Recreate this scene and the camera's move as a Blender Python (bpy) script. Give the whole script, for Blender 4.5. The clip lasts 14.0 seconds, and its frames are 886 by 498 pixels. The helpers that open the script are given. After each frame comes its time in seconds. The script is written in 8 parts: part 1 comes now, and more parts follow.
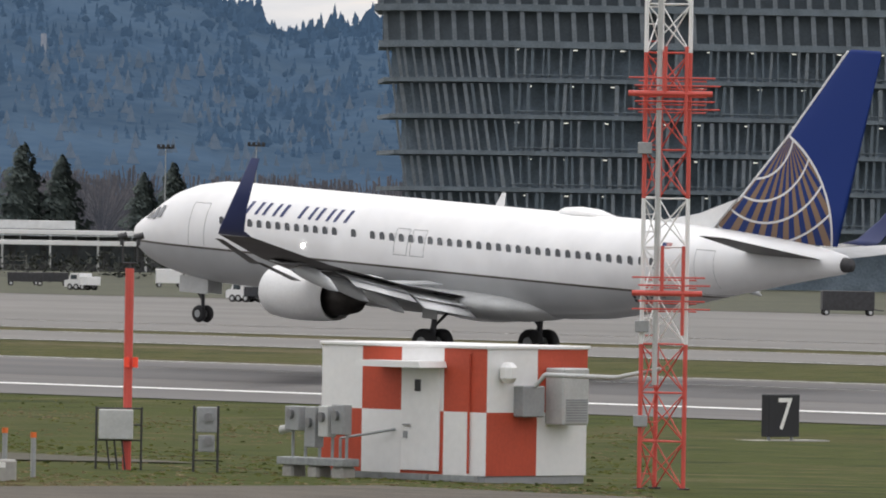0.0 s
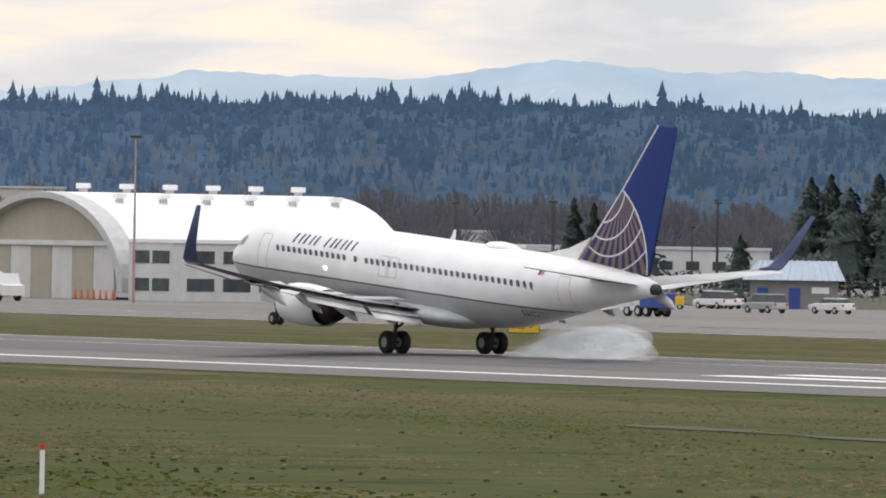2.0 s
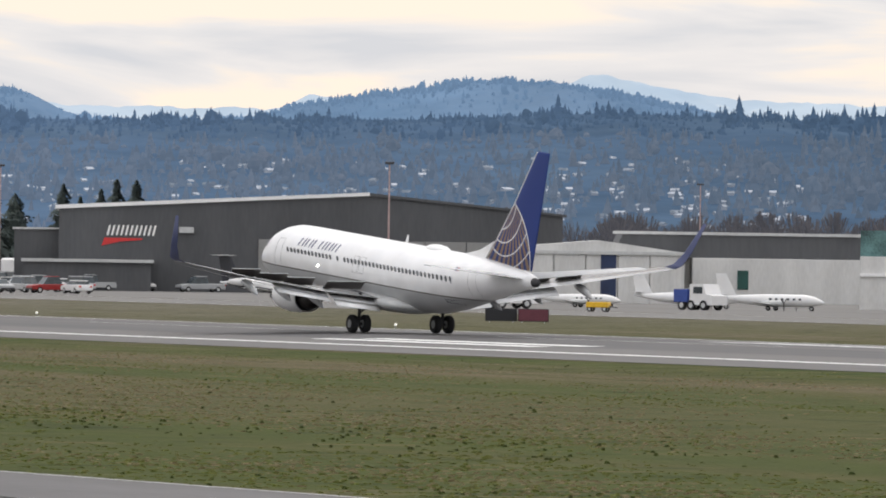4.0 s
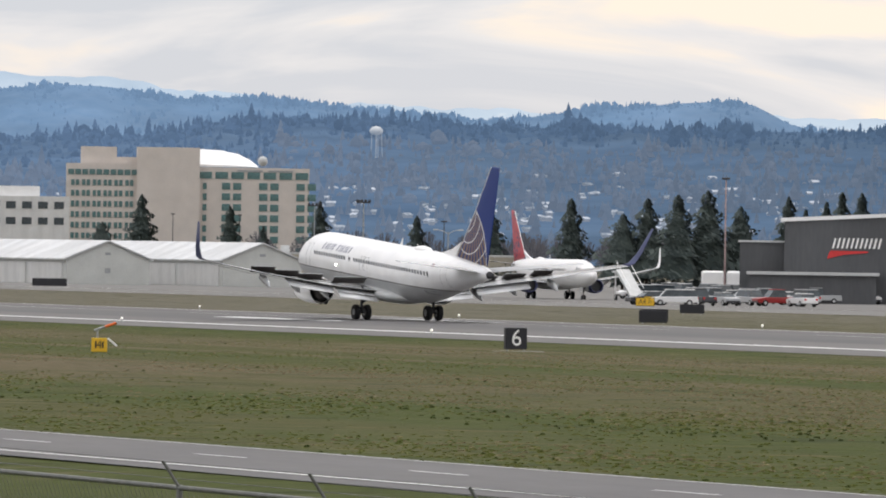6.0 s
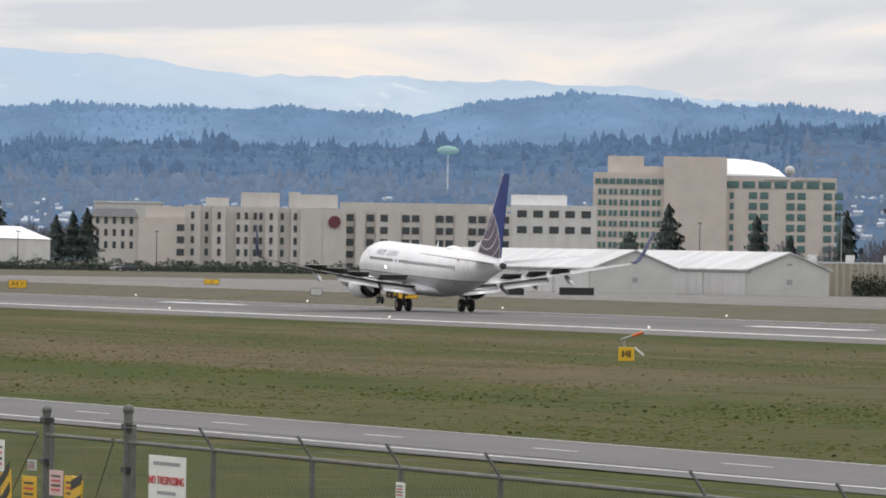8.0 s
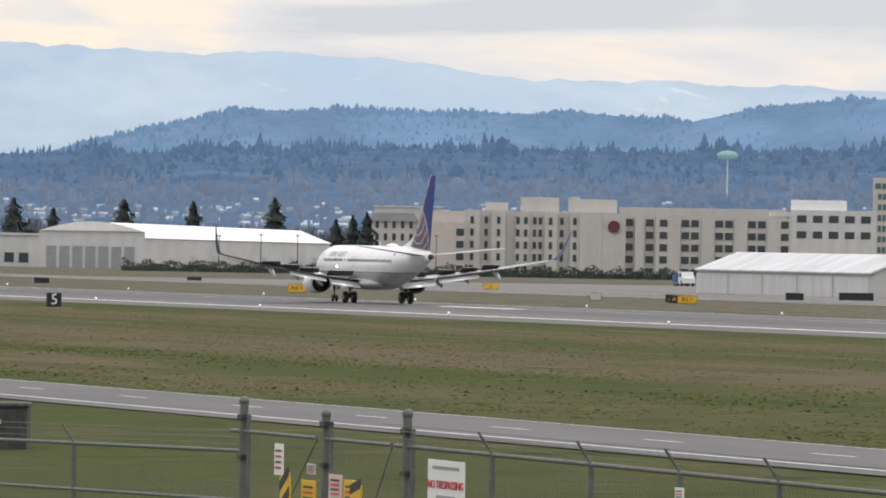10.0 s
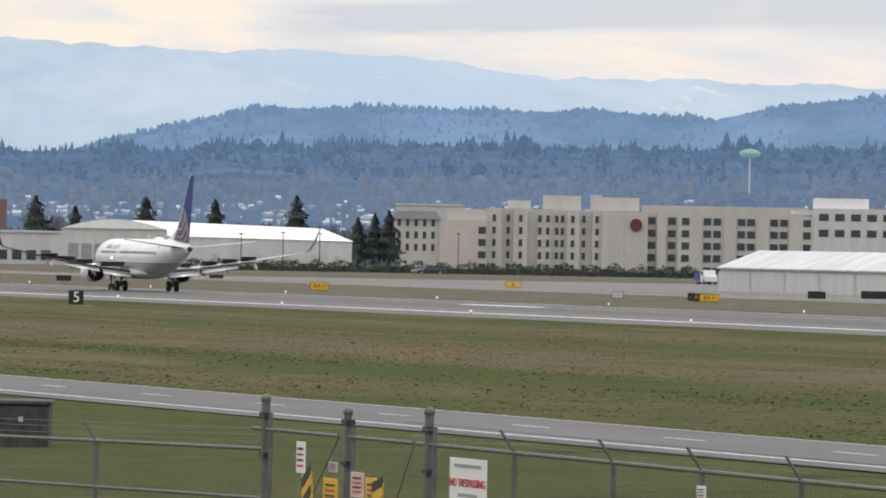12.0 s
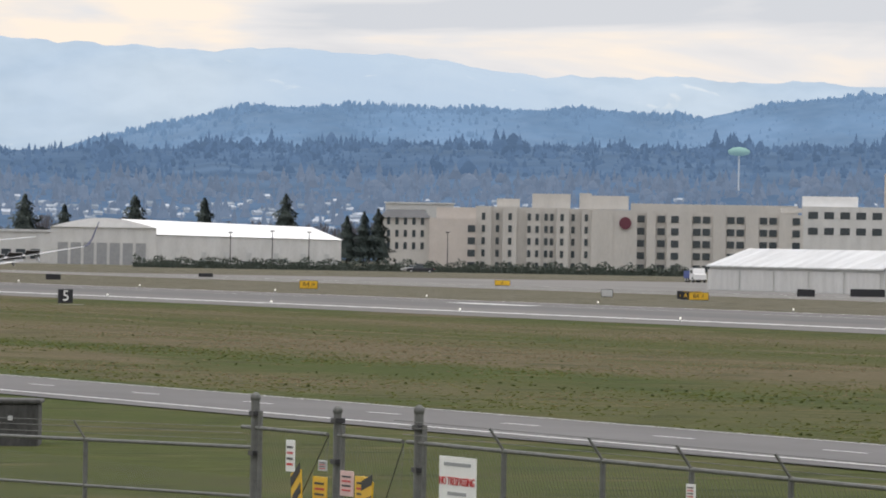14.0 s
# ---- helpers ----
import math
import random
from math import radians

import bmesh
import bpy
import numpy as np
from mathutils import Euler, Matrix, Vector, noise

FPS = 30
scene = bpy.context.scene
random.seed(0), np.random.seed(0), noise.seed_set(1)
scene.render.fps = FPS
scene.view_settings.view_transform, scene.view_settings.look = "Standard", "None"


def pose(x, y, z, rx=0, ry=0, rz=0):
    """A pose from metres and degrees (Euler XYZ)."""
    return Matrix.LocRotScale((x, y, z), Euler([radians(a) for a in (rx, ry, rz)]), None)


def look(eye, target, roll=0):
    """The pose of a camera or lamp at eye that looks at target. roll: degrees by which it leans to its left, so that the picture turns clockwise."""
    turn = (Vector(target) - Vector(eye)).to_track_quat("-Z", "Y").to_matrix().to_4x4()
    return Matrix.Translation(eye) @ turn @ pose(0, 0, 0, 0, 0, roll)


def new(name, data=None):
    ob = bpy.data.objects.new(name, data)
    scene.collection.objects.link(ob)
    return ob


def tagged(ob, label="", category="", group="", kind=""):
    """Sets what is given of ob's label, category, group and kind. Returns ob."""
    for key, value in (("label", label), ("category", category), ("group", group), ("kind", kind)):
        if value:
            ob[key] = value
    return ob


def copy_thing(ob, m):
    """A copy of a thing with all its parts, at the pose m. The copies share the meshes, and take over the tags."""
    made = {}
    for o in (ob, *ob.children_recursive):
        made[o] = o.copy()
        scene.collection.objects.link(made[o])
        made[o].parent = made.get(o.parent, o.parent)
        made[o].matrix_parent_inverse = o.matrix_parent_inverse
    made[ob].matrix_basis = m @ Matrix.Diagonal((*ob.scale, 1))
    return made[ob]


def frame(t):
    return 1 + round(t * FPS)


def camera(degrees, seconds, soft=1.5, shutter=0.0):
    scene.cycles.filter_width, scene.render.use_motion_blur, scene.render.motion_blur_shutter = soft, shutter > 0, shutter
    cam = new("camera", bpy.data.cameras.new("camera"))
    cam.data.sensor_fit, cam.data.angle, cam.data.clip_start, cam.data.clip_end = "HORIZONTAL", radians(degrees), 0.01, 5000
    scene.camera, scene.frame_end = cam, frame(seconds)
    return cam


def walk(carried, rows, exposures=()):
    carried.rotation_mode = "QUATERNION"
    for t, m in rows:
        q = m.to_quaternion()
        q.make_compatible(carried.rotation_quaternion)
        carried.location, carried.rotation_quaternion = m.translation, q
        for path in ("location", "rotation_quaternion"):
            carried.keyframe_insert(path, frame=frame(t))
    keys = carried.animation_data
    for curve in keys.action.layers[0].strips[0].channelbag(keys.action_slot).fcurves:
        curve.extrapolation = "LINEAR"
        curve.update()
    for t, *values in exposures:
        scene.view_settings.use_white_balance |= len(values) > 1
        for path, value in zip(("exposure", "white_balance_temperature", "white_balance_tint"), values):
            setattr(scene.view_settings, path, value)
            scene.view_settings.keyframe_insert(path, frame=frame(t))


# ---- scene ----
# The camera stands still on its tripod and pans with the landing airliner: seconds, yaw, pitch, roll.
EYE = (0.0, 0.0, 5.547)
cam = camera(5.625, 14.0, soft=1.9)
PAN = [
    (0.0, 44.857, -0.112, 0.98), (0.3, 47.160, -0.098, 0.98), (0.5, 48.613, -0.094, 0.98), (0.6, 49.304, -0.094, 0.98),
    (0.8, 50.624, -0.084, 0.98), (1.0, 51.842, -0.063, 0.98), (1.2, 52.961, -0.059, 0.97), (1.5, 54.544, -0.051, 0.96),
    (2.0, 56.881, -0.040, 0.93), (2.2, 57.723, -0.038, 0.92), (4.3, 64.608, -0.024, 0.87), (4.5, 65.088, -0.020, 0.87),
    (5.0, 66.214, -0.023, 0.88), (5.5, 67.387, -0.021, 0.88), (6.0, 68.440, -0.016, 0.87), (6.5, 69.424, -0.016, 0.85),
    (7.0, 70.293, -0.012, 0.85), (7.5, 71.044, -0.011, 0.86), (8.0, 71.788, -0.008, 0.90), (8.5, 72.393, -0.006, 0.95),
    (9.0, 72.928, -0.002, 0.98), (9.2, 73.112, -0.002, 0.99), (11.3, 73.716, -0.014, 1.01), (11.5, 73.715, -0.016, 1.02),
    (12.0, 73.704, -0.022, 1.06), (12.5, 73.694, -0.023, 1.10), (13.0, 73.681, -0.028, 1.09), (13.5, 73.657, -0.026, 1.04),
    (14.0, 73.636, -0.031, 1.00),
]
walk(cam, [(t, pose(*EYE, 90 + p, -r, y)) for t, y, p, r in PAN])

# ---- light: a bright overcast sky, the sun low behind the cloud ----
world = bpy.data.worlds.new("overcast_sky")
scene.world = world
world.use_nodes = True
wn, wl = world.node_tree.nodes, world.node_tree.links
wn.clear()


def wnode(kind, **sets):
    n = wn.new(kind)
    for k, v in sets.items():
        n.inputs[int(k[1:])].default_value = v
    return n


w_out, w_bg = wn.new("ShaderNodeOutputWorld"), wn.new("ShaderNodeBackground")
w_sky = wn.new("ShaderNodeTexSky")
w_sky.sky_type, w_sky.sun_disc = "NISHITA", False
w_sky.sun_elevation, w_sky.sun_rotation = radians(24), radians(-58)
w_co = wn.new("ShaderNodeTexCoord")
w_map = wn.new("ShaderNodeMapping")
w_map.inputs["Scale"].default_value = (17, 17, 95)
w_noise = wn.new("ShaderNodeTexNoise")
w_noise.inputs["Scale"].default_value, w_noise.inputs["Detail"].default_value = 1.0, 6.0
w_noise.inputs["Distortion"].default_value = 0.6
w_ramp = wn.new("ShaderNodeValToRGB")
w_ramp.color_ramp.elements[0].position, w_ramp.color_ramp.elements[0].color = 0.40, (0.60, 0.655, 0.745, 1)
w_ramp.color_ramp.elements[1].position, w_ramp.color_ramp.elements[1].color = 0.58, (0.99, 0.885, 0.785, 1)
e = w_ramp.color_ramp.elements.new(0.5)
e.color = (0.77, 0.785, 0.83, 1)
w_sep = wn.new("ShaderNodeSeparateXYZ")
w_lift = wn.new("ShaderNodeMapRange")
w_lift.inputs[1].default_value, w_lift.inputs[2].default_value = 0.03, 0.9
w_lift.inputs[3].default_value, w_lift.inputs[4].default_value = 1.0, 1.9
w_mul = wn.new("ShaderNodeVectorMath")
w_mul.operation = "SCALE"
w_skys = wn.new("ShaderNodeVectorMath")
w_skys.operation = "SCALE"
w_skys.inputs[3].default_value = 0.1
w_mix = wn.new("ShaderNodeMix")
w_mix.data_type = "RGBA"
w_mix.inputs[0].default_value = 0.95
wl.new(w_co.outputs["Generated"], w_map.inputs["Vector"])
wl.new(w_map.outputs[0], w_noise.inputs["Vector"])
wl.new(w_noise.outputs[0], w_ramp.inputs[0])
wl.new(w_co.outputs["Generated"], w_sep.inputs[0])
wl.new(w_sep.outputs[2], w_lift.inputs[0])
wl.new(w_ramp.outputs[0], w_mul.inputs[0])
wl.new(w_lift.outputs[0], w_mul.inputs[3])
wl.new(w_sky.outputs[0], w_skys.inputs[0])
wl.new(w_skys.outputs[0], w_mix.inputs[6])
wl.new(w_mul.outputs[0], w_mix.inputs[7])
wl.new(w_mix.outputs[2], w_bg.inputs[0])
w_bg.inputs[1].default_value = 0.97
wl.new(w_bg.outputs[0], w_out.inputs[0])

sun_lamp = bpy.data.lights.new("sun", "SUN")
sun_lamp.energy, sun_lamp.angle, sun_lamp.color = 0.9, radians(14), (1.0, 0.95, 0.90)
sun = new("sun", sun_lamp)
sun.matrix_world = look((0, 0, 0), (math.sin(radians(20)), -math.cos(radians(20)) * 0.2, -0.9))
scene.view_settings.exposure = 0.0


# ---- materials ----
def mat(name, color, rough=0.7, metal=0.0, vary=0.12, scale=3.0, bump=0.0, stretch=(1, 1, 1), glow=0.0, dark=None, alpha=1.0, spread=(0.35, 0.65)):
    """A surface whose colour drifts between two tones at two scales, with fine relief."""
    m = bpy.data.materials.new(name)
    m.use_nodes = True
    nt = m.node_tree
    b = nt.nodes["Principled BSDF"]
    b.inputs["Roughness"].default_value, b.inputs["Metallic"].default_value = rough, metal
    co = nt.nodes.new("ShaderNodeTexCoord")
    mp = nt.nodes.new("ShaderNodeMapping")
    mp.inputs["Scale"].default_value = stretch
    nt.links.new(co.outputs["Object"], mp.inputs[0])
    n1, n2 = nt.nodes.new("ShaderNodeTexNoise"), nt.nodes.new("ShaderNodeTexNoise")
    n1.inputs["Scale"].default_value, n1.inputs["Detail"].default_value = scale, 5
    n2.inputs["Scale"].default_value, n2.inputs["Detail"].default_value = scale * 11, 3
    for n in (n1, n2):
        nt.links.new(mp.outputs[0], n.inputs["Vector"])
    add = nt.nodes.new("ShaderNodeMath")
    add.operation = "MULTIPLY_ADD"
    add.inputs[1].default_value = 0.4
    nt.links.new(n2.outputs[0], add.inputs[0])
    half = nt.nodes.new("ShaderNodeMath")
    half.operation = "MULTIPLY"
    half.inputs[1].default_value = 0.6
    nt.links.new(n1.outputs[0], half.inputs[0])
    nt.links.new(half.outputs[0], add.inputs[2])
    ramp = nt.nodes.new("ShaderNodeValToRGB")
    lo = dark or tuple(c * (1 - vary * 1.6) for c in color)
    hi = color if dark else tuple(min(1, c * (1 + vary * 0.7)) for c in color)
    ramp.color_ramp.elements[0].position, ramp.color_ramp.elements[1].position = spread
    ramp.color_ramp.elements[0].color, ramp.color_ramp.elements[1].color = (*lo, 1), (*hi, 1)
    nt.links.new(add.outputs[0], ramp.inputs[0])
    nt.links.new(ramp.outputs[0], b.inputs["Base Color"])
    if bump:
        bp = nt.nodes.new("ShaderNodeBump")
        bp.inputs["Strength"].default_value, bp.inputs["Distance"].default_value = bump, 0.05
        nt.links.new(n2.outputs[0], bp.inputs["Height"])
        nt.links.new(bp.outputs[0], b.inputs["Normal"])
    if glow:
        b.inputs["Emission Color"].default_value = (*color, 1)
        b.inputs["Emission Strength"].default_value = glow
    return m


def far_mat(name, color, dark, haze_glow, scale, spread=(0.4, 0.6), stretch=(1, 1, 1), beyond=None, clumps=0.0, island=0.0):
    """Distance through miles of moist air: dim tones, haze painted in as emission, deeper where the land recedes."""
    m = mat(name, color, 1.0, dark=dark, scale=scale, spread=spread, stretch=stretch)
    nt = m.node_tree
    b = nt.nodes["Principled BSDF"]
    b.inputs["Emission Color"].default_value, b.inputs["Emission Strength"].default_value = (*haze_glow, 1), 1.0
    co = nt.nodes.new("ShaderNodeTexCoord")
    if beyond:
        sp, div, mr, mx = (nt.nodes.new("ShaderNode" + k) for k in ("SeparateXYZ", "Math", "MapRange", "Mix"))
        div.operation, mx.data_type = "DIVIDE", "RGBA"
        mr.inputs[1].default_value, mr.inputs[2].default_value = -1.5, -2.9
        mx.inputs[6].default_value, mx.inputs[7].default_value = (*haze_glow, 1), (*beyond, 1)
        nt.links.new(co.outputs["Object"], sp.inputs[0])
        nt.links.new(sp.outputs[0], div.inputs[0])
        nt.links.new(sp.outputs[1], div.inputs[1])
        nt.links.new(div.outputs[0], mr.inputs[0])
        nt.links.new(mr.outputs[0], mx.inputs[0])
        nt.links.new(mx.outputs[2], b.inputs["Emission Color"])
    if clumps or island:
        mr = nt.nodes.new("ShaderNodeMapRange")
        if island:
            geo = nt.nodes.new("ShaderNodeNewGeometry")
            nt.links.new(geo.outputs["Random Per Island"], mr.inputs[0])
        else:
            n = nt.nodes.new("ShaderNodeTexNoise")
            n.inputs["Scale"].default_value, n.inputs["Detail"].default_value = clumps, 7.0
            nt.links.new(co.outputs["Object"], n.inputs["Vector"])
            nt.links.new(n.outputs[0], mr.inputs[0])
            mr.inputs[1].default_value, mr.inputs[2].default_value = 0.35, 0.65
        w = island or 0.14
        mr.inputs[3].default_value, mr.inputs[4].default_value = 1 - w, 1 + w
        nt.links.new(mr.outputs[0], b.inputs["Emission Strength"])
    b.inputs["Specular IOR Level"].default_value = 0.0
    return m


M_white = mat("white_paint", (0.84, 0.84, 0.84), 0.35, vary=0.04, scale=0.6)
M_white_wall = mat("white_wall_paint", (0.62, 0.62, 0.61), 0.7, vary=0.09, scale=0.5, stretch=(1, 1, 0.25))
M_red = mat("red_orange_paint", (0.52, 0.075, 0.035), 0.6, vary=0.1, scale=1.2)
M_redpole = mat("red_pole_paint", (0.62, 0.09, 0.07), 0.5, vary=0.08, scale=2)
M_grey = mat("grey_paint", (0.32, 0.33, 0.34), 0.5, vary=0.1, scale=1.5)
M_lgrey = mat("light_grey_paint", (0.52, 0.53, 0.53), 0.5, vary=0.1, scale=1.5)
M_dgrey = mat("charcoal_wall", (0.085, 0.088, 0.095), 0.7, vary=0.12, scale=0.3, stretch=(1, 1, 0.2))
M_galv = mat("galvanised_steel", (0.36, 0.38, 0.39), 0.5, 0.6, vary=0.15, scale=8)
M_fence = mat("weathered_fence_steel", (0.165, 0.168, 0.160), 0.6, 0.35, vary=0.2, scale=5)
M_steel = mat("dull_steel", (0.30, 0.30, 0.31), 0.4, 0.9, vary=0.15, scale=6)
M_black = mat("black_rubber", (0.016, 0.016, 0.018), 0.8, vary=0.2, scale=6)
M_dark = mat("dark_metal", (0.05, 0.05, 0.055), 0.5, 0.3, vary=0.2, scale=4)
M_conc = mat("concrete", (0.36, 0.35, 0.33), 0.9, vary=0.14, scale=1.0, bump=0.2)
M_wood = mat("weathered_wood", (0.20, 0.15, 0.10), 0.9, vary=0.25, scale=6, stretch=(1, 1, 0.15))
M_yellow = mat("sign_yellow", (0.75, 0.45, 0.02), 0.5, vary=0.06, scale=3)
M_signblack = mat("sign_black", (0.012, 0.013, 0.018), 0.5, vary=0.1, scale=3)
M_signwhite = mat("sign_white", (0.85, 0.85, 0.83), 0.5, vary=0.04, scale=3)
M_signred = mat("sign_red", (0.55, 0.03, 0.03), 0.5, vary=0.06, scale=3)
M_glass = mat("dark_glass", (0.05, 0.065, 0.075), 0.12, vary=0.3, scale=0.8)
M_tealglass = mat("teal_window_glass", (0.10, 0.20, 0.20), 0.15, vary=0.4, scale=0.5)
M_blue = mat("blue_paint", (0.03, 0.07, 0.30), 0.45, vary=0.1, scale=2)
M_green = mat("dark_green_tank_paint", (0.012, 0.07, 0.06), 0.5, vary=0.2, scale=0.6)
M_beige = mat("beige_stucco", (0.55, 0.53, 0.50), 0.9, vary=0.07, scale=0.25, stretch=(1, 1, 0.3))
M_pink = mat("rose_beige_stucco", (0.58, 0.53, 0.49), 0.9, vary=0.06, scale=0.25)
M_tan = mat("tan_panel", (0.41, 0.38, 0.31), 0.8, vary=0.08, scale=0.3)
M_roofwhite = mat("white_roof_coating", (0.88, 0.88, 0.88), 0.6, vary=0.06, scale=0.3)
M_roofmetal = mat("pale_metal_roof", (0.60, 0.61, 0.62), 0.45, vary=0.18, scale=0.35, stretch=(1, 0.2, 1))
M_blueroof = mat("blue_grey_metal_roof", (0.22, 0.30, 0.42), 0.4, vary=0.12, scale=1.0)
M_bark = mat("bark", (0.09, 0.07, 0.055), 0.9, vary=0.3, scale=4, stretch=(1, 1, 0.2))
# Conifer and hedge colours are lifted and blued to hold a kilometre's haze.
M_conifer = mat("hazy_conifer_needles", (0.066, 0.086, 0.074), 0.9, dark=(0.030, 0.044, 0.046), scale=0.5)
M_hedge = mat("hazy_hedge_leaves", (0.075, 0.090, 0.070), 0.9, dark=(0.030, 0.044, 0.038), scale=0.6)
M_ivy = mat("dark_ivy_leaves", (0.050, 0.070, 0.046), 0.9, dark=(0.020, 0.032, 0.024), scale=0.6)
M_scrub = mat("dark_scrub_leaves", (0.040, 0.044, 0.034), 0.95, dark=(0.014, 0.018, 0.015), scale=0.6)
M_asphalt = mat("runway_asphalt", (0.140, 0.134, 0.130), 0.85, dark=(0.094, 0.090, 0.088), scale=0.10, stretch=(0.12, 1, 1), bump=0.1)
M_rubber = mat("rubber_stained_asphalt", (0.098, 0.095, 0.096), 0.8, dark=(0.058, 0.056, 0.057), scale=0.22, stretch=(0.05, 1, 1), spread=(0.25, 0.7))
M_road = mat("service_road_asphalt", (0.118, 0.114, 0.115), 0.85, dark=(0.084, 0.081, 0.082), scale=0.3, stretch=(0.3, 1, 1), bump=0.1)
M_apron = mat("apron_concrete", (0.176, 0.169, 0.160), 0.85, dark=(0.118, 0.113, 0.107), scale=0.06, stretch=(0.25, 1, 1))
M_line = mat("runway_marking_paint", (0.80, 0.80, 0.78), 0.6, dark=(0.55, 0.55, 0.54), scale=0.8, spread=(0.25, 0.5))
M_gravel = mat("gravel_and_mud", (0.105, 0.090, 0.070), 0.95, dark=(0.050, 0.043, 0.033), scale=0.7, bump=0.5)
M_track = mat("dark_muddy_track", (0.078, 0.068, 0.046), 0.95, dark=(0.040, 0.040, 0.024), scale=0.5, bump=0.4)
M_lampglow = mat("lamp_glow", (1.0, 0.98, 0.9), 0.3, vary=0.0, glow=14.0)
M_obst = mat("red_lamp_glass", (0.7, 0.06, 0.03), 0.3, vary=0.05, glow=0.3)
M_brownsign = mat("dim_brown_yellow_sign", (0.20, 0.14, 0.035), 0.6, vary=0.1, scale=2)
M_maroon = mat("maroon_sign_face", (0.13, 0.03, 0.05), 0.5, vary=0.1, scale=2)
M_edgelamp = mat("edge_light_glass", (0.9, 0.88, 0.8), 0.2, vary=0.02, glow=0.8)
M_palepink = mat("pale_red_bordered_plate", (0.72, 0.50, 0.48), 0.5, vary=0.1, scale=9)
M_darkconc = mat("stained_concrete", (0.10, 0.10, 0.095), 0.9, dark=(0.03, 0.03, 0.03), scale=0.9, stretch=(1, 1, 0.3))
M_yellowcar = mat("pale_yellow_car_paint", (0.62, 0.58, 0.22), 0.3, vary=0.04)
M_tankwhite = mat("silver_white_tank", (0.66, 0.67, 0.68), 0.3, 0.2, vary=0.06, scale=0.6)
M_purple = mat("deep_purple_aircraft_paint", (0.06, 0.05, 0.16), 0.35, vary=0.1, scale=0.5)
# Garage tones are blued for distance haze in their base colours.
M_finwall = mat("hazed_fin_panel", (0.108, 0.140, 0.170), 0.6, vary=0.2, scale=0.4)
M_finlight = mat("hazed_pale_fin_panel", (0.175, 0.205, 0.235), 0.6, vary=0.25, scale=0.3)
M_slab = mat("hazed_slab_edge", (0.145, 0.178, 0.208), 0.8, vary=0.2, scale=0.4)
M_deck = mat("hazed_dim_interior", (0.19, 0.24, 0.29), 0.9, dark=(0.09, 0.12, 0.15), scale=0.4)
M_deckpale = mat("hazed_mesh_screen", (0.095, 0.118, 0.140), 0.8, dark=(0.060, 0.076, 0.092), scale=0.3)
M_stonegrey = mat("grey_block_wall", (0.25, 0.245, 0.24), 0.9, vary=0.12, scale=1.0)
M_doorgrey = mat("grey_metal_door", (0.27, 0.27, 0.265), 0.6, vary=0.06, scale=0.4)
M_palegreen = mat("pale_grey_green_siding", (0.52, 0.53, 0.51), 0.7, vary=0.07, scale=0.4)
M_bluedark = mat("dark_blue_interior", (0.02, 0.035, 0.09), 0.7, vary=0.2, scale=0.5)
M_brick = mat("dull_red_wall", (0.24, 0.14, 0.14), 0.9, vary=0.1, scale=0.4)
M_banded = mat("red_white_mast_paint", (0.42, 0.30, 0.29), 0.5, vary=0.2, scale=0.4)
M_orange = mat("orange_plastic", (0.75, 0.16, 0.03), 0.6, vary=0.08, scale=4)


# ---- mesh helpers ----
def part(name, bm, material, parent=None, label="", smooth=False):
    me = bpy.data.meshes.new(name)
    bm.normal_update()
    if smooth:
        for f_ in bm.faces:
            f_.smooth = True
    bm.to_mesh(me)
    bm.free()
    me.materials.append(material)
    ob = new(name, me)
    if parent:
        ob.parent = parent
    if label:
        ob["label"] = label
    return ob


def shared(name, me, parent, m):
    ob = new(name, me)
    ob.parent = parent
    ob.matrix_basis = m
    return ob


def thing(name, x, y, z=0.0, rz=0.0, label="", category="", group="", kind=""):
    ob = new(name)
    ob.empty_display_size = 0.3
    ob.matrix_basis = pose(x, y, z, 0, 0, rz)
    return tagged(ob, label, category, group, kind)


def box(bm, x0, x1, y0, y1, z0, z1, bev=0.0, m=None):
    v = [bm.verts.new((x, y, z)) for z in (z0, z1) for y in (y0, y1) for x in (x0, x1)]
    fs = [bm.faces.new([v[i] for i in q]) for q in ((0, 2, 3, 1), (4, 5, 7, 6), (0, 1, 5, 4), (1, 3, 7, 5), (3, 2, 6, 7), (2, 0, 4, 6))]
    if bev:
        es = list({e_ for f_ in fs for e_ in f_.edges})
        r = bmesh.ops.bevel(bm, geom=es, offset=bev, segments=1, affect="EDGES")
        v = list({q for f_ in r["faces"] for q in f_.verts} | {q for q in v if q.is_valid})
    if m is not None:
        bmesh.ops.transform(bm, matrix=m, verts=[q for q in v if q.is_valid])
    return v


def rod(bm, a, b, r, n=8, r2=None):
    """A round bar from a to b."""
    a, b = Vector(a), Vector(b)
    q = (b - a).to_track_quat("Z", "Y").to_matrix()
    rings = []
    for c, rr in ((a, r), (b, r if r2 is None else r2)):
        rings.append([bm.verts.new(c + q @ Vector((rr * math.cos(k * 2 * math.pi / n), rr * math.sin(k * 2 * math.pi / n), 0))) for k in range(n)])
    for k in range(n):
        bm.faces.new((rings[0][k], rings[0][(k + 1) % n], rings[1][(k + 1) % n], rings[1][k]))
    bm.faces.new(rings[0][::-1])
    bm.faces.new(rings[1])


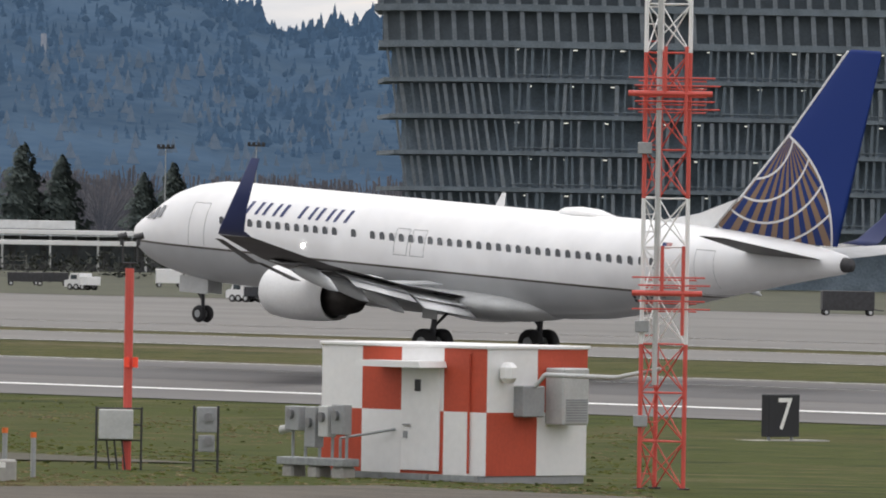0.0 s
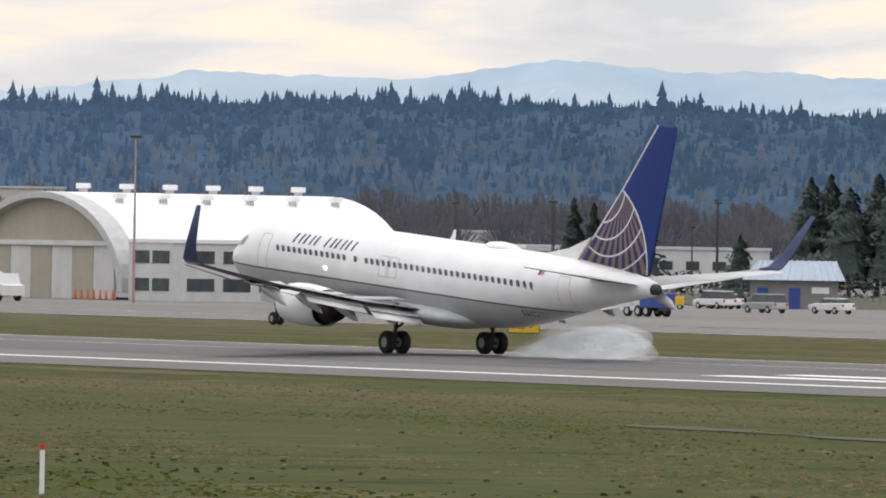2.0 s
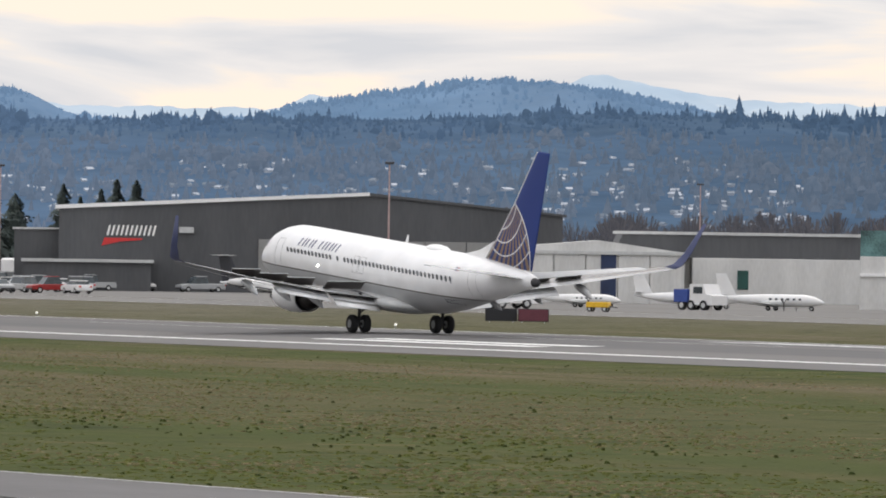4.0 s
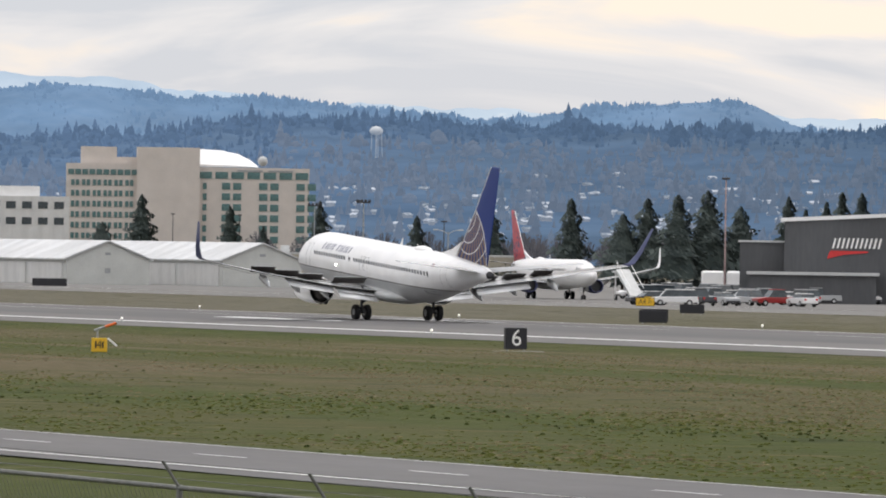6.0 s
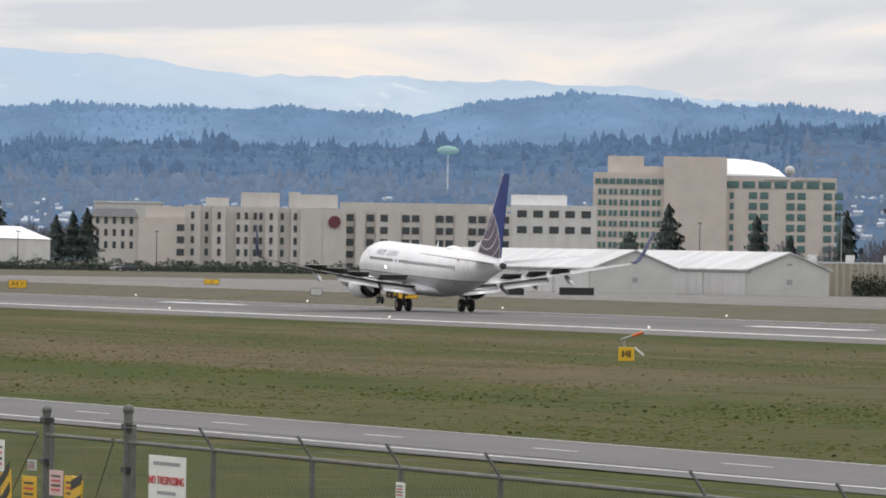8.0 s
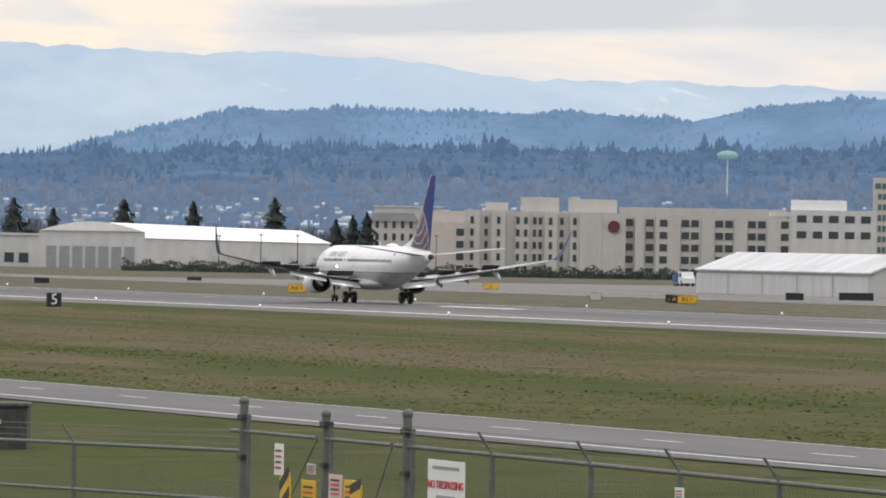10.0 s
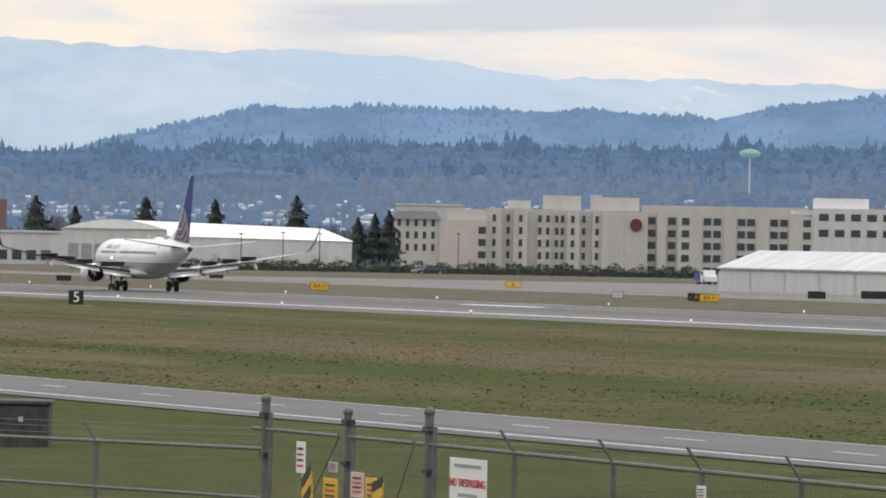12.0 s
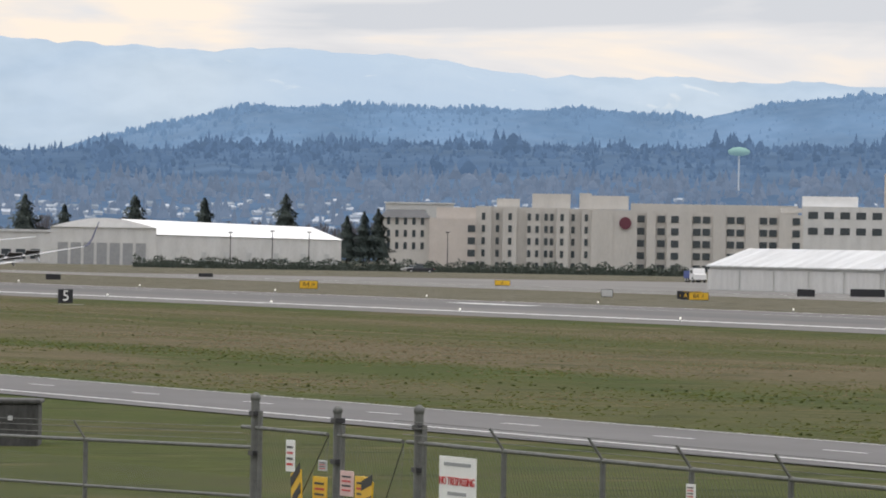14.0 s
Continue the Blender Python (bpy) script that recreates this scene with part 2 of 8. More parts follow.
def loft(bm, rings, caps=True):
    """Skin a row of equal rings of points."""
    vs = [[bm.verts.new(p) for p in r] for r in rings]
    n = len(vs[0])
    for a, b in zip(vs, vs[1:]):
        for k in range(n):
            bm.faces.new((a[k], a[(k + 1) % n], b[(k + 1) % n], b[k]))
    if caps:
        bm.faces.new(vs[0][::-1])
        bm.faces.new(vs[-1])
    bmesh.ops.recalc_face_normals(bm, faces=bm.faces)
    return vs


def prism(bm, outline, y0, y1):
    """An outline in x and z drawn out along y."""
    loft(bm, [[(x, y0, z) for x, z in outline], [(x, y1, z) for x, z in outline]])


def letters(text, size, material, parent, m, name="lettering", depth=0.004):
    cu = bpy.data.curves.new("lettering", "FONT")
    cu.body, cu.size, cu.align_x, cu.align_y, cu.extrude, cu.resolution_u = text, size, "CENTER", "CENTER", depth, 3
    tmp = bpy.data.objects.new("lettering", cu)
    me = bpy.data.meshes.new_from_object(tmp)
    bpy.data.objects.remove(tmp)
    me.materials.append(material)
    ob = new(name, me)
    ob.parent, ob.matrix_basis = parent, m
    return ob


BX = bmesh.new


# ---- ground: one sheet, the runway lightly crowned, the near verge a metre higher ----
GROUND_Y = (-1500, 0, 30, 62, 120, 150, 197, 215, 220.4, 242.8, 265.2, 275, 6000)
GROUND_Z = (0.9, 0.9, 0.95, 1.15, 0.8, 0.2, -0.45, -0.35, -0.24, 0.0, -0.24, -0.42, -0.42)


def gz(y):
    return float(np.interp(y, GROUND_Y, GROUND_Z))


def sheet(name, x0, x1, ys, lift, material, kind="structure", label="", category="", step=100.0):
    """A strip of paving or soil that follows the ground."""
    bm = BX()
    ys = sorted(set(ys) | {y for y in GROUND_Y if min(ys) < y < max(ys)})
    n = max(1, int((x1 - x0) / step))
    rows = [[bm.verts.new((x0 + (x1 - x0) * i / n, y, gz(y) + lift)) for i in range(n + 1)] for y in ys]
    for a, b in zip(rows, rows[1:]):
        for i in range(n):
            bm.faces.new((a[i], a[i + 1], b[i + 1], b[i]))
    return tagged(part(name, bm, material), label, category, kind=kind)


def grass_material():
    m = bpy.data.materials.new("winter_grass")
    m.use_nodes = True
    nt = m.node_tree
    b = nt.nodes["Principled BSDF"]
    b.inputs["Roughness"].default_value = 1.0
    b.inputs["Specular IOR Level"].default_value = 0.1
    geo = nt.nodes.new("ShaderNodeTexCoord")

    def tone(stretch, scale, detail=4.0):
        mp, n = nt.nodes.new("ShaderNodeMapping"), nt.nodes.new("ShaderNodeTexNoise")
        mp.inputs["Scale"].default_value = stretch
        n.inputs["Scale"].default_value, n.inputs["Detail"].default_value = scale, detail
        nt.links.new(geo.outputs["Object"], mp.inputs[0])
        nt.links.new(mp.outputs[0], n.inputs["Vector"])
        return n.outputs[0]

    def mix(fac, a, c):
        n = nt.nodes.new("ShaderNodeMix")
        n.data_type = "RGBA"
        for s_, v in ((0, fac), (6, a), (7, c)):
            if hasattr(v, "links"):
                nt.links.new(v, n.inputs[s_])
            else:
                n.inputs[s_].default_value = v
        return n.outputs[2]

    def sharpen(v, lo, hi):
        n = nt.nodes.new("ShaderNodeMapRange")
        n.inputs[1].default_value, n.inputs[2].default_value = lo, hi
        nt.links.new(v, n.inputs[0])
        return n.outputs[0]

    # mown and worn strips that run along the runway
    warp = nt.nodes.new("ShaderNodeMath")
    warp.operation = "MULTIPLY_ADD"
    warp.inputs[1].default_value = 12.0
    nt.links.new(tone((0.02, 0.12, 0.1), 1.0, 4), warp.inputs[0])
    sep = nt.nodes.new("ShaderNodeSeparateXYZ")
    nt.links.new(geo.outputs["Object"], sep.inputs[0])
    nt.links.new(sep.outputs[1], warp.inputs[2])
    strip = nt.nodes.new("ShaderNodeValToRGB")
    lush = (0.055, 0.086, 0.015, 1)
    green, brown, olive, tan = (0.060, 0.080, 0.018, 1), (0.150, 0.118, 0.074, 1), (0.092, 0.090, 0.034, 1), (0.155, 0.130, 0.085, 1)
    stops = ((30, lush), (70, lush), (77, green), (80, olive), (83, brown), (86, brown), (90, green), (101, green), (106, brown), (122, brown), (134, olive), (156, green), (170, olive), (190, brown), (203, olive), (212, green), (232, green), (262, olive), (330, olive), (380, tan))
    strip.color_ramp.elements[0].position, strip.color_ramp.elements[0].color = stops[0][0] / 400, stops[0][1]
    strip.color_ramp.elements[1].position, strip.color_ramp.elements[1].color = stops[-1][0] / 400, stops[-1][1]
    for y_, c_ in stops[1:-1]:
        strip.color_ramp.elements.new(y_ / 400).color = c_
    nt.links.new(sharpen(warp.outputs[0], 0.0, 400.0), strip.inputs[0])
    patch = sharpen(tone((0.05, 0.30, 0.3), 0.6, 6), 0.50, 0.66)
    swap = sharpen(tone((0.012, 0.10, 0.1), 1.0, 5), 0.53, 0.62)
    blade = sharpen(tone((2.6, 0.7, 1), 1.2, 7), 0.34, 0.66)
    fleck = sharpen(tone((0.55, 0.22, 1), 0.9, 7), 0.56, 0.66)
    straw = sharpen(tone((0.40, 0.16, 1), 1.1, 7), 0.57, 0.70)
    c0 = mix(swap, strip.outputs[0], brown)
    # greener turf round the shelter and along the near road
    c0 = mix(sharpen(sep.outputs[0], -330.0, -170.0), c0, mix(0.3, green, olive))
    c1 = mix(patch, c0, olive)
    # past the runway the sward thins out to dry grey-brown turf farther along the field
    def times(a_, b_):
        n = nt.nodes.new("ShaderNodeMath")
        n.operation = "MULTIPLY"
        nt.links.new(a_, n.inputs[0])
        nt.links.new(b_, n.inputs[1])
        return n.outputs[0]

    dry = times(sharpen(sep.outputs[1], 262.0, 276.0), sharpen(sep.outputs[0], -480.0, -760.0))
    c1 = mix(dry, c1, (0.165, 0.148, 0.118, 1))
    c1 = mix(straw, c1, (0.150, 0.125, 0.066, 1))
    c2 = mix(fleck, c1, (0.034, 0.046, 0.014, 1))
    dim = mix(0.6, c2, (0.028, 0.034, 0.013, 1))
    c3 = mix(blade, dim, c2)
    nt.links.new(c3, b.inputs["Base Color"])
    bp = nt.nodes.new("ShaderNodeBump")
    bp.inputs["Strength"].default_value, bp.inputs["Distance"].default_value = 0.6, 0.12
    nt.links.new(blade, bp.inputs["Height"])
    nt.links.new(bp.outputs[0], b.inputs["Normal"])
    return m


M_bank = mat("rough_dark_grass", (0.075, 0.076, 0.042), 0.95, dark=(0.030, 0.034, 0.020), scale=0.12, bump=0.3)
M_grass = grass_material()
sheet("ground", -5600, 1800, [-1500, 400, 800, 1600, 3000, 6000], 0.0, M_grass, label="winter grass on the flat airfield", category="ground", step=200)
sheet("runway", -2600, 900, [212.0, 271.5], 0.03, M_asphalt, label="grey asphalt runway with dark tyre marks", category="runway")
sheet("road", -2600, -118, [59.2, 67.7], 0.03, M_road, label="two-lane perimeter service road of grey asphalt", category="road")
sheet("taxiway", -2600, 900, [352.0, 378.0], 0.03, M_apron, label="pale concrete taxiway beside the runway", category="taxiway")
sheet("taxiway_exit", -430, 900, [314.0, 341.0], 0.03, M_apron, label="grey paved runway exit between grass strips", category="taxiway")
sheet("apron", -1500, 900, [378.5, 980.0], 0.05, M_apron, label="wide pale concrete apron", category="apron")
sheet("grass_bank", -930, -300, [519.0, 990.0], 0.07, M_bank, label="rough dark grass beyond the apron edge", category="ground")
sheet("verge_gravel", -118, -88, [98.0, 117.0], 0.03, M_gravel, label="bare gravel and mud round the equipment shelter", category="ground", step=4)
bm = BX()
rows = []
for k in range(41):
    u = k / 40
    x, yc, w = -222 + 86 * u, 152 - 25 * u, 0.9 + 2.4 * u + 1.6 * noise.noise((u * 9, 0.3, 0))
    rows.append([bm.verts.new((x, y, gz(y) + 0.03)) for y in (yc - w, yc - w / 3, yc + w / 3, yc + w)])
for a, c in zip(rows, rows[1:]):
    for k in range(3):
        bm.faces.new((a[k], c[k], c[k + 1], a[k + 1]))
tagged(part("track", bm, M_track), "worn dirt track across the grass", "ground", kind="structure")
for y0, y1 in ((229.5, 241.0), (245.0, 256.0)):
    sheet("tyre_mark", -1400, 500, [y0, y1], 0.036, M_rubber, label="dark tyre rubber on the touchdown zone", category="marking")


def stripes(name, label, runs):
    """Painted marks: (x0, x1, y0, y1) each, a piece of its own."""
    top = thing(name, 0, 0, 0, 0, label, "marking", kind="structure")
    for x0, x1, y0, y1 in runs:
        bm = BX()
        ys = sorted({y0, y1} | {y for y in GROUND_Y if y0 < y < y1})
        for a, b in zip(ys, ys[1:]):
            bm.faces.new([bm.verts.new((x, y, gz(y) + 0.044)) for x, y in ((x0, a), (x1, a), (x1, b), (x0, b))])
        part("stripe", bm, M_line, top)


stripes("edge_lines", "white painted runway edge lines", [(-2600, 900, 219.9, 220.9), (-2600, 900, 264.5, 265.5)])
stripes("centre_line", "worn white dashed runway centre line", [(x, x + 36.6, 243.0, 243.35) for x in range(-2500, 700, 61)])
stripes("touchdown_marks", "white touchdown zone bars on the runway", [(-327, -301.5, y, y + 1.8) for y in (226.9, 230.9, 252.9, 256.9)] + [(-480.5, -452, y, y + 1.8) for y in (227.4, 230.7, 253.2, 256.4)]
        + [(-643, -618, 235.3, 237.1), (-643, -618, 248.5, 250.3), (-818, -793, 240.6, 242.4)])
stripes("road_lines", "white line and dashes on the service road", [(-1500, -118, 60.35, 60.52), (-1500, -118, 67.3, 67.4)] + [(-700 + 12.2 * k, -697 + 12.2 * k, 63.8, 63.93) for k in range(48)])
stripes("taxi_lines", "pale lines along the taxiway", [(-2600, 900, 352.4, 352.7), (-2600, 900, 377.3, 377.6), (-430, 900, 314.4, 314.7), (-430, 900, 340.3, 340.6)])

# ---- far land: wooded slopes, haze-blue hills and snow-streaked mountains ----
FOREST = [(30, 1.2), (40, 1.25), (45.3, 1.30), (45.9, 1.25), (46.4, 1.45), (47.3, 1.63), (50.0, 1.72), (50.9, 1.46), (51.6, 1.36), (51.9, 1.18), (52.4, 1.24), (52.7, 1.06), (52.9, 0.86), (54.1, 0.83), (55.9, 0.88), (57.4, 0.88),
          (58.9, 0.84), (60.5, 0.79), (61.8, 0.83), (62.8, 0.85), (64.0, 0.79), (65.9, 0.76), (67.6, 0.76), (69.2, 0.79), (69.9, 0.77), (70.3, 0.68), (71.9, 0.63), (73.8, 0.63), (75.8, 0.56), (77, 0.54), (90, 0.5)]
HILLS = [(30, 0.3), (55.2, 0.55), (61.8, 0.77), (62.3, 0.90), (63.1, 1.03), (63.6, 1.045), (64.2, 0.965), (64.8, 0.87), (65.1, 0.77), (66.0, 0.755), (66.25, 0.80), (66.5, 0.925), (66.7, 0.945), (67.4, 0.90), (68.1, 0.80), (68.9, 0.86),
         (69.7, 0.93), (70.1, 0.91), (70.6, 0.975), (71.0, 0.99), (71.5, 0.94), (72.0, 0.82), (72.6, 0.86), (73.6, 0.862), (74.2, 0.87), (74.9, 0.85), (75.3, 0.75), (75.8, 0.65), (76.5, 0.42), (90, 0.3)]
MOUNT = [(30, 0.4), (45.5, 0.5), (51.8, 0.87), (52.8, 1.14), (54.0, 1.07), (54.7, 1.10), (56.2, 1.157), (57.0, 1.06), (58.5, 1.045), (59.7, 0.92), (62.0, 0.93), (62.5, 1.035), (62.9, 1.065), (63.3, 0.985), (64.5, 0.915), (64.7, 0.948), (65.0, 0.84),
         (68.4, 0.876), (69.6, 0.923), (70.8, 1.05), (71.4, 1.083), (73.0, 1.077), (73.9, 1.18), (74.4, 1.225), (75.1, 1.20), (75.9, 1.246), (76.5, 1.264), (90, 1.2)]
# The third tone and beyond are air haze, painted in as glow.
M_forest = far_mat("hazed_conifer_forest", (0.030, 0.040, 0.048), (0.014, 0.020, 0.027), (0.050, 0.087, 0.146), 0.010, beyond=(0.104, 0.168, 0.278), clumps=0.012)
M_forest_trees = far_mat("hazed_conifers", (0.016, 0.023, 0.028), (0.008, 0.012, 0.016), (0.046, 0.081, 0.137), 0.02, beyond=(0.098, 0.160, 0.270), island=0.16)
M_hill = far_mat("hazed_wooded_hill", (0.045, 0.06, 0.08), (0.020, 0.034, 0.052), (0.120, 0.195, 0.304), 0.012, beyond=(0.156, 0.252, 0.398), clumps=0.02)
M_hilltrees = far_mat("hazed_hill_conifers", (0.030, 0.045, 0.065), (0.015, 0.028, 0.045), (0.118, 0.192, 0.300), 0.02, beyond=(0.155, 0.250, 0.395), island=0.10)
M_house = far_mat("hazed_house_wall", (0.22, 0.215, 0.22), (0.10, 0.10, 0.11), (0.10, 0.12, 0.155), 0.05, beyond=(0.16, 0.20, 0.26))
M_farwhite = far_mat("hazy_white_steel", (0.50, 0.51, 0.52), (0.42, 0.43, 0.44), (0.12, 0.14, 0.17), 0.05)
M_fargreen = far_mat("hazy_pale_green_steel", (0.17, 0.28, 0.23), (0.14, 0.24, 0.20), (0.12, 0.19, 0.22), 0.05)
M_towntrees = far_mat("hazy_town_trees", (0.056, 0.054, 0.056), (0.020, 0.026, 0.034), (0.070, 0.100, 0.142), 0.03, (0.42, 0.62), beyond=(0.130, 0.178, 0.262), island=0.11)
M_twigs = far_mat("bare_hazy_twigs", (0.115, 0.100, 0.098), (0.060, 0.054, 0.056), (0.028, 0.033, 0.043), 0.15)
M_houseroof = far_mat("hazed_house_roof", (0.34, 0.35, 0.38), (0.05, 0.06, 0.07), (0.09, 0.11, 0.14), 0.05, (0.44, 0.56), beyond=(0.21, 0.25, 0.31))


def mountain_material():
    """Pale ridges under old snow in broken patches near the crests, hazed by painted emission."""
    m = far_mat("hazed_mountain", (0.10, 0.12, 0.14), (0.04, 0.06, 0.08), (0.365, 0.460, 0.570), 0.0035)
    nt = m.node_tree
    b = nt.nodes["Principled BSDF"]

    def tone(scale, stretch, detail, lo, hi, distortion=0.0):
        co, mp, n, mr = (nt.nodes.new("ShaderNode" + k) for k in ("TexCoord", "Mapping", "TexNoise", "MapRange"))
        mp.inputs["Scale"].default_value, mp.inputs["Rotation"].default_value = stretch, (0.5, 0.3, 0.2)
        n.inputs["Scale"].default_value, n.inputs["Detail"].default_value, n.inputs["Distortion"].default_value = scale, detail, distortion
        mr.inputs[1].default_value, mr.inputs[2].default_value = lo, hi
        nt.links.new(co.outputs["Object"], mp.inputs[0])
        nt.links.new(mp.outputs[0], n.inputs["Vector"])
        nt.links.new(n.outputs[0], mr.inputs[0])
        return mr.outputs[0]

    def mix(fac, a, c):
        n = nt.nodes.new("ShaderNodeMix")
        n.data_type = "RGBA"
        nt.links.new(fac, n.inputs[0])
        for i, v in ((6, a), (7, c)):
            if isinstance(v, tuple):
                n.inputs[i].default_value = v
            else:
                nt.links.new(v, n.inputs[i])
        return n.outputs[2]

    # Ridge and snow tones carry the haze as emission.
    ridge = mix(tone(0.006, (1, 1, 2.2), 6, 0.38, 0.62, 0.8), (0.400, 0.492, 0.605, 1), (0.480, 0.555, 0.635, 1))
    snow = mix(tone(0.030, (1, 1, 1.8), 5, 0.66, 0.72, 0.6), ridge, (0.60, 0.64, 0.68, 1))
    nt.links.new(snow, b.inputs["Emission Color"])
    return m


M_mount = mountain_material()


def land(name, profile, r0, r1, material, label, rough=0.02, steps=900, foot=-1.0, crest=0.0):
    """A slope round the horizon that climbs from its foot to a skyline."""
    bm = BX()
    az0, az1, rings = 30.0, 90.0, 9
    P = np.array(profile)
    rows = []
    for j in range(rings + 1):
        s = j / rings
        r = r0 + (r1 - r0) * s
        row = []
        for i in range(steps + 1):
            az = az0 + (az1 - az0) * i / steps
            rag = crest * (noise.noise((az * 2.3, r1, 0.5)) + 0.6 * noise.noise((az * 6.1, r1, 1.5)) + 0.35 * noise.noise((az * 15.0, r1, 2.5)))
            top = EYE[2] + r1 * math.tan(radians(np.interp(az, P[:, 0], P[:, 1]) + rag))
            wob = 1 + rough * (noise.noise((az * 3.1, r1 * 0.01, j * 0.4)) + 0.5 * noise.noise((az * 11, r1 * 0.02, j)))
            z = foot + (top * (wob if j < rings else 1) - foot) * (s ** 0.9)
            row.append(bm.verts.new((-r * math.sin(radians(az)), r * math.cos(radians(az)), z)))
        rows.append(row)
    back = [bm.verts.new((v.co.x * 1.02, v.co.y * 1.02, -2)) for v in rows[-1]]
    rows.append(back)
    for a, b in zip(rows, rows[1:]):
        for i in range(steps):
            bm.faces.new((a[i], a[i + 1], b[i + 1], b[i]))
    return tagged(part(name, bm, material, smooth=True), label, "hills", kind="structure")


land("backdrop_mountains", MOUNT, 4500, 4760, M_mount, "mountains with streaks of snow, pale blue from painted haze", 0.03, steps=1800, crest=0.030)
land("backdrop_hills", HILLS, 4100, 4400, M_hill, "wooded hills on the horizon, blue from painted haze", 0.03, crest=0.012)
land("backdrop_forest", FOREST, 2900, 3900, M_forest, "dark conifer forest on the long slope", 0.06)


def far_point(az, s, r0=2900, r1=3900, profile=FOREST):
    P = np.array(profile)
    r = r0 + (r1 - r0) * s
    top = EYE[2] + r1 * math.tan(radians(np.interp(az, P[:, 0], P[:, 1])))
    return Vector((-r * math.sin(radians(az)), r * math.cos(radians(az)), -1 + (top + 1) * s ** 0.9))


def spire(bm, base, h, r, tiers=4, n=6, rnd=random):
    """A conifer of ragged tiers."""
    for t in range(tiers):
        z0, z1 = h * (0.12 + 0.8 * t / tiers), h * min(1.0, 0.12 + 0.8 * (t + 1.75) / tiers)
        rr = r * (1 - t / tiers) ** 0.85
        a0 = rnd.random() * 6.28
        tip = bm.verts.new(base + Vector((0, 0, z1)))
        ring = [bm.verts.new(base + Vector((rr * q * math.cos(a0 + k * 6.283 / n), rr * q * math.sin(a0 + k * 6.283 / n), z0 + h * rnd.uniform(-0.02, 0.03))))
                for k in range(n) for q in (rnd.uniform(0.65, 1.15),)]
        for k in range(n):
            bm.faces.new((ring[k], ring[(k + 1) % n], tip))


def leafy(bm, base, h, r, rnd):
    """A broad rounded crown beside the spires."""
    a0 = rnd.random() * 6.28
    rings = []
    for u, q in ((0.1, 0.55), (0.35, 1.0), (0.62, 0.92), (0.85, 0.55)):
        rings.append([bm.verts.new(base + Vector((r * q * w * math.cos(a0 + k * 1.047), r * q * w * math.sin(a0 + k * 1.047), h * (u + rnd.uniform(-0.05, 0.05))))) for k in range(6) for w in (rnd.uniform(0.7, 1.2),)])
    tip = bm.verts.new(base + Vector((0, 0, h)))
    for a, c in zip(rings, rings[1:]):
        for k in range(6):
            bm.faces.new((a[k], a[(k + 1) % 6], c[(k + 1) % 6], c[k]))
    for k in range(6):
        bm.faces.new((rings[-1][k], rings[-1][(k + 1) % 6], tip))


rnd = random.Random(5)
bm, bm2 = BX(), BX()
for k in range(17000):
    az = rnd.uniform(44, 78)
    s = 1 - abs(rnd.gauss(0, 0.05)) if k % 3 == 0 else rnd.uniform(0.3, 1)
    b = far_point(az, max(0.3, s))
    grove = 0.9 + 0.75 * noise.noise((az * 4.3, s * 5, 0.7)) + 0.35 * noise.noise((az * 17, s * 9, 3.1))
    h = rnd.uniform(3.6, 7.6) * max(0.5, grove) * (1.5 if rnd.random() < 0.10 else 1) * (0.85 if az > 62 else 1.1)
    low = az > 61 and s < (0.62 if az > 69.5 else 0.8)
    if rnd.random() < (0.4 if az > 62 else 0.2):
        leafy(bm2 if low else bm, b - Vector((0, 0, 1)), h * 0.66, h * rnd.uniform(0.24, 0.42), rnd)
    else:
        spire(bm2 if low else bm, b - Vector((0, 0, 1)), h, h * rnd.uniform(0.20, 0.34), 4, 5, rnd)
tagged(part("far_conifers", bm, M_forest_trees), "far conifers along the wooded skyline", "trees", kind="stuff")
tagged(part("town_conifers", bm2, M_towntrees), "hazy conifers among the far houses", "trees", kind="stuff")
bm = BX()
for k in range(9000):
    az = rnd.uniform(61, 78)
    b = far_point(az, max(0.2, 1 - abs(rnd.gauss(0, 0.02 if k % 3 else 0.3))), 4100, 4400, HILLS)
    grove = 0.9 + 0.8 * noise.noise((az * 5.0, 0.3, 0.7)) + 0.4 * noise.noise((az * 21, 0.1, 3.1))
    h = rnd.uniform(1.6, 3.6) * max(0.4, grove)
    if rnd.random() < 0.5:
        leafy(bm, b - Vector((0, 0, 0.8)), h, h * 0.34, rnd)
    else:
        spire(bm, b - Vector((0, 0, 0.8)), h * 1.15, h * 0.26, 3, 5, rnd)
tagged(part("hill_conifers", bm, M_hilltrees), "tiny conifers on the hazy hill crests", "trees", kind="stuff")

# ---- the airliner: x aft from the nose wheel's side, origin on the ground under the main gear ----
GEAR_X = 19.55
M_fus = bpy.data.materials.new("airliner_body_paint")
M_fus.use_nodes = True
nt = M_fus.node_tree
b = nt.nodes["Principled BSDF"]
b.inputs["Roughness"].default_value = 0.28
b.inputs["Coat Weight"].default_value = 0.3
co, sp = nt.nodes.new("ShaderNodeTexCoord"), nt.nodes.new("ShaderNodeSeparateXYZ")
nt.links.new(co.outputs["Object"], sp.inputs[0])
ramp = nt.nodes.new("ShaderNodeValToRGB")
ramp.color_ramp.interpolation = "CONSTANT"
mr = nt.nodes.new("ShaderNodeMapRange")
mr.inputs[1].default_value, mr.inputs[2].default_value = 1.0, 6.0
nt.links.new(sp.outputs[2], mr.inputs[0])
nt.links.new(mr.outputs[0], ramp.inputs[0])
els = ramp.color_ramp.elements
els[0].position, els[0].color = 0.0, (0.47, 0.48, 0.49, 1)
els[1].position, els[1].color = 0.391, (0.075, 0.062, 0.05, 1)
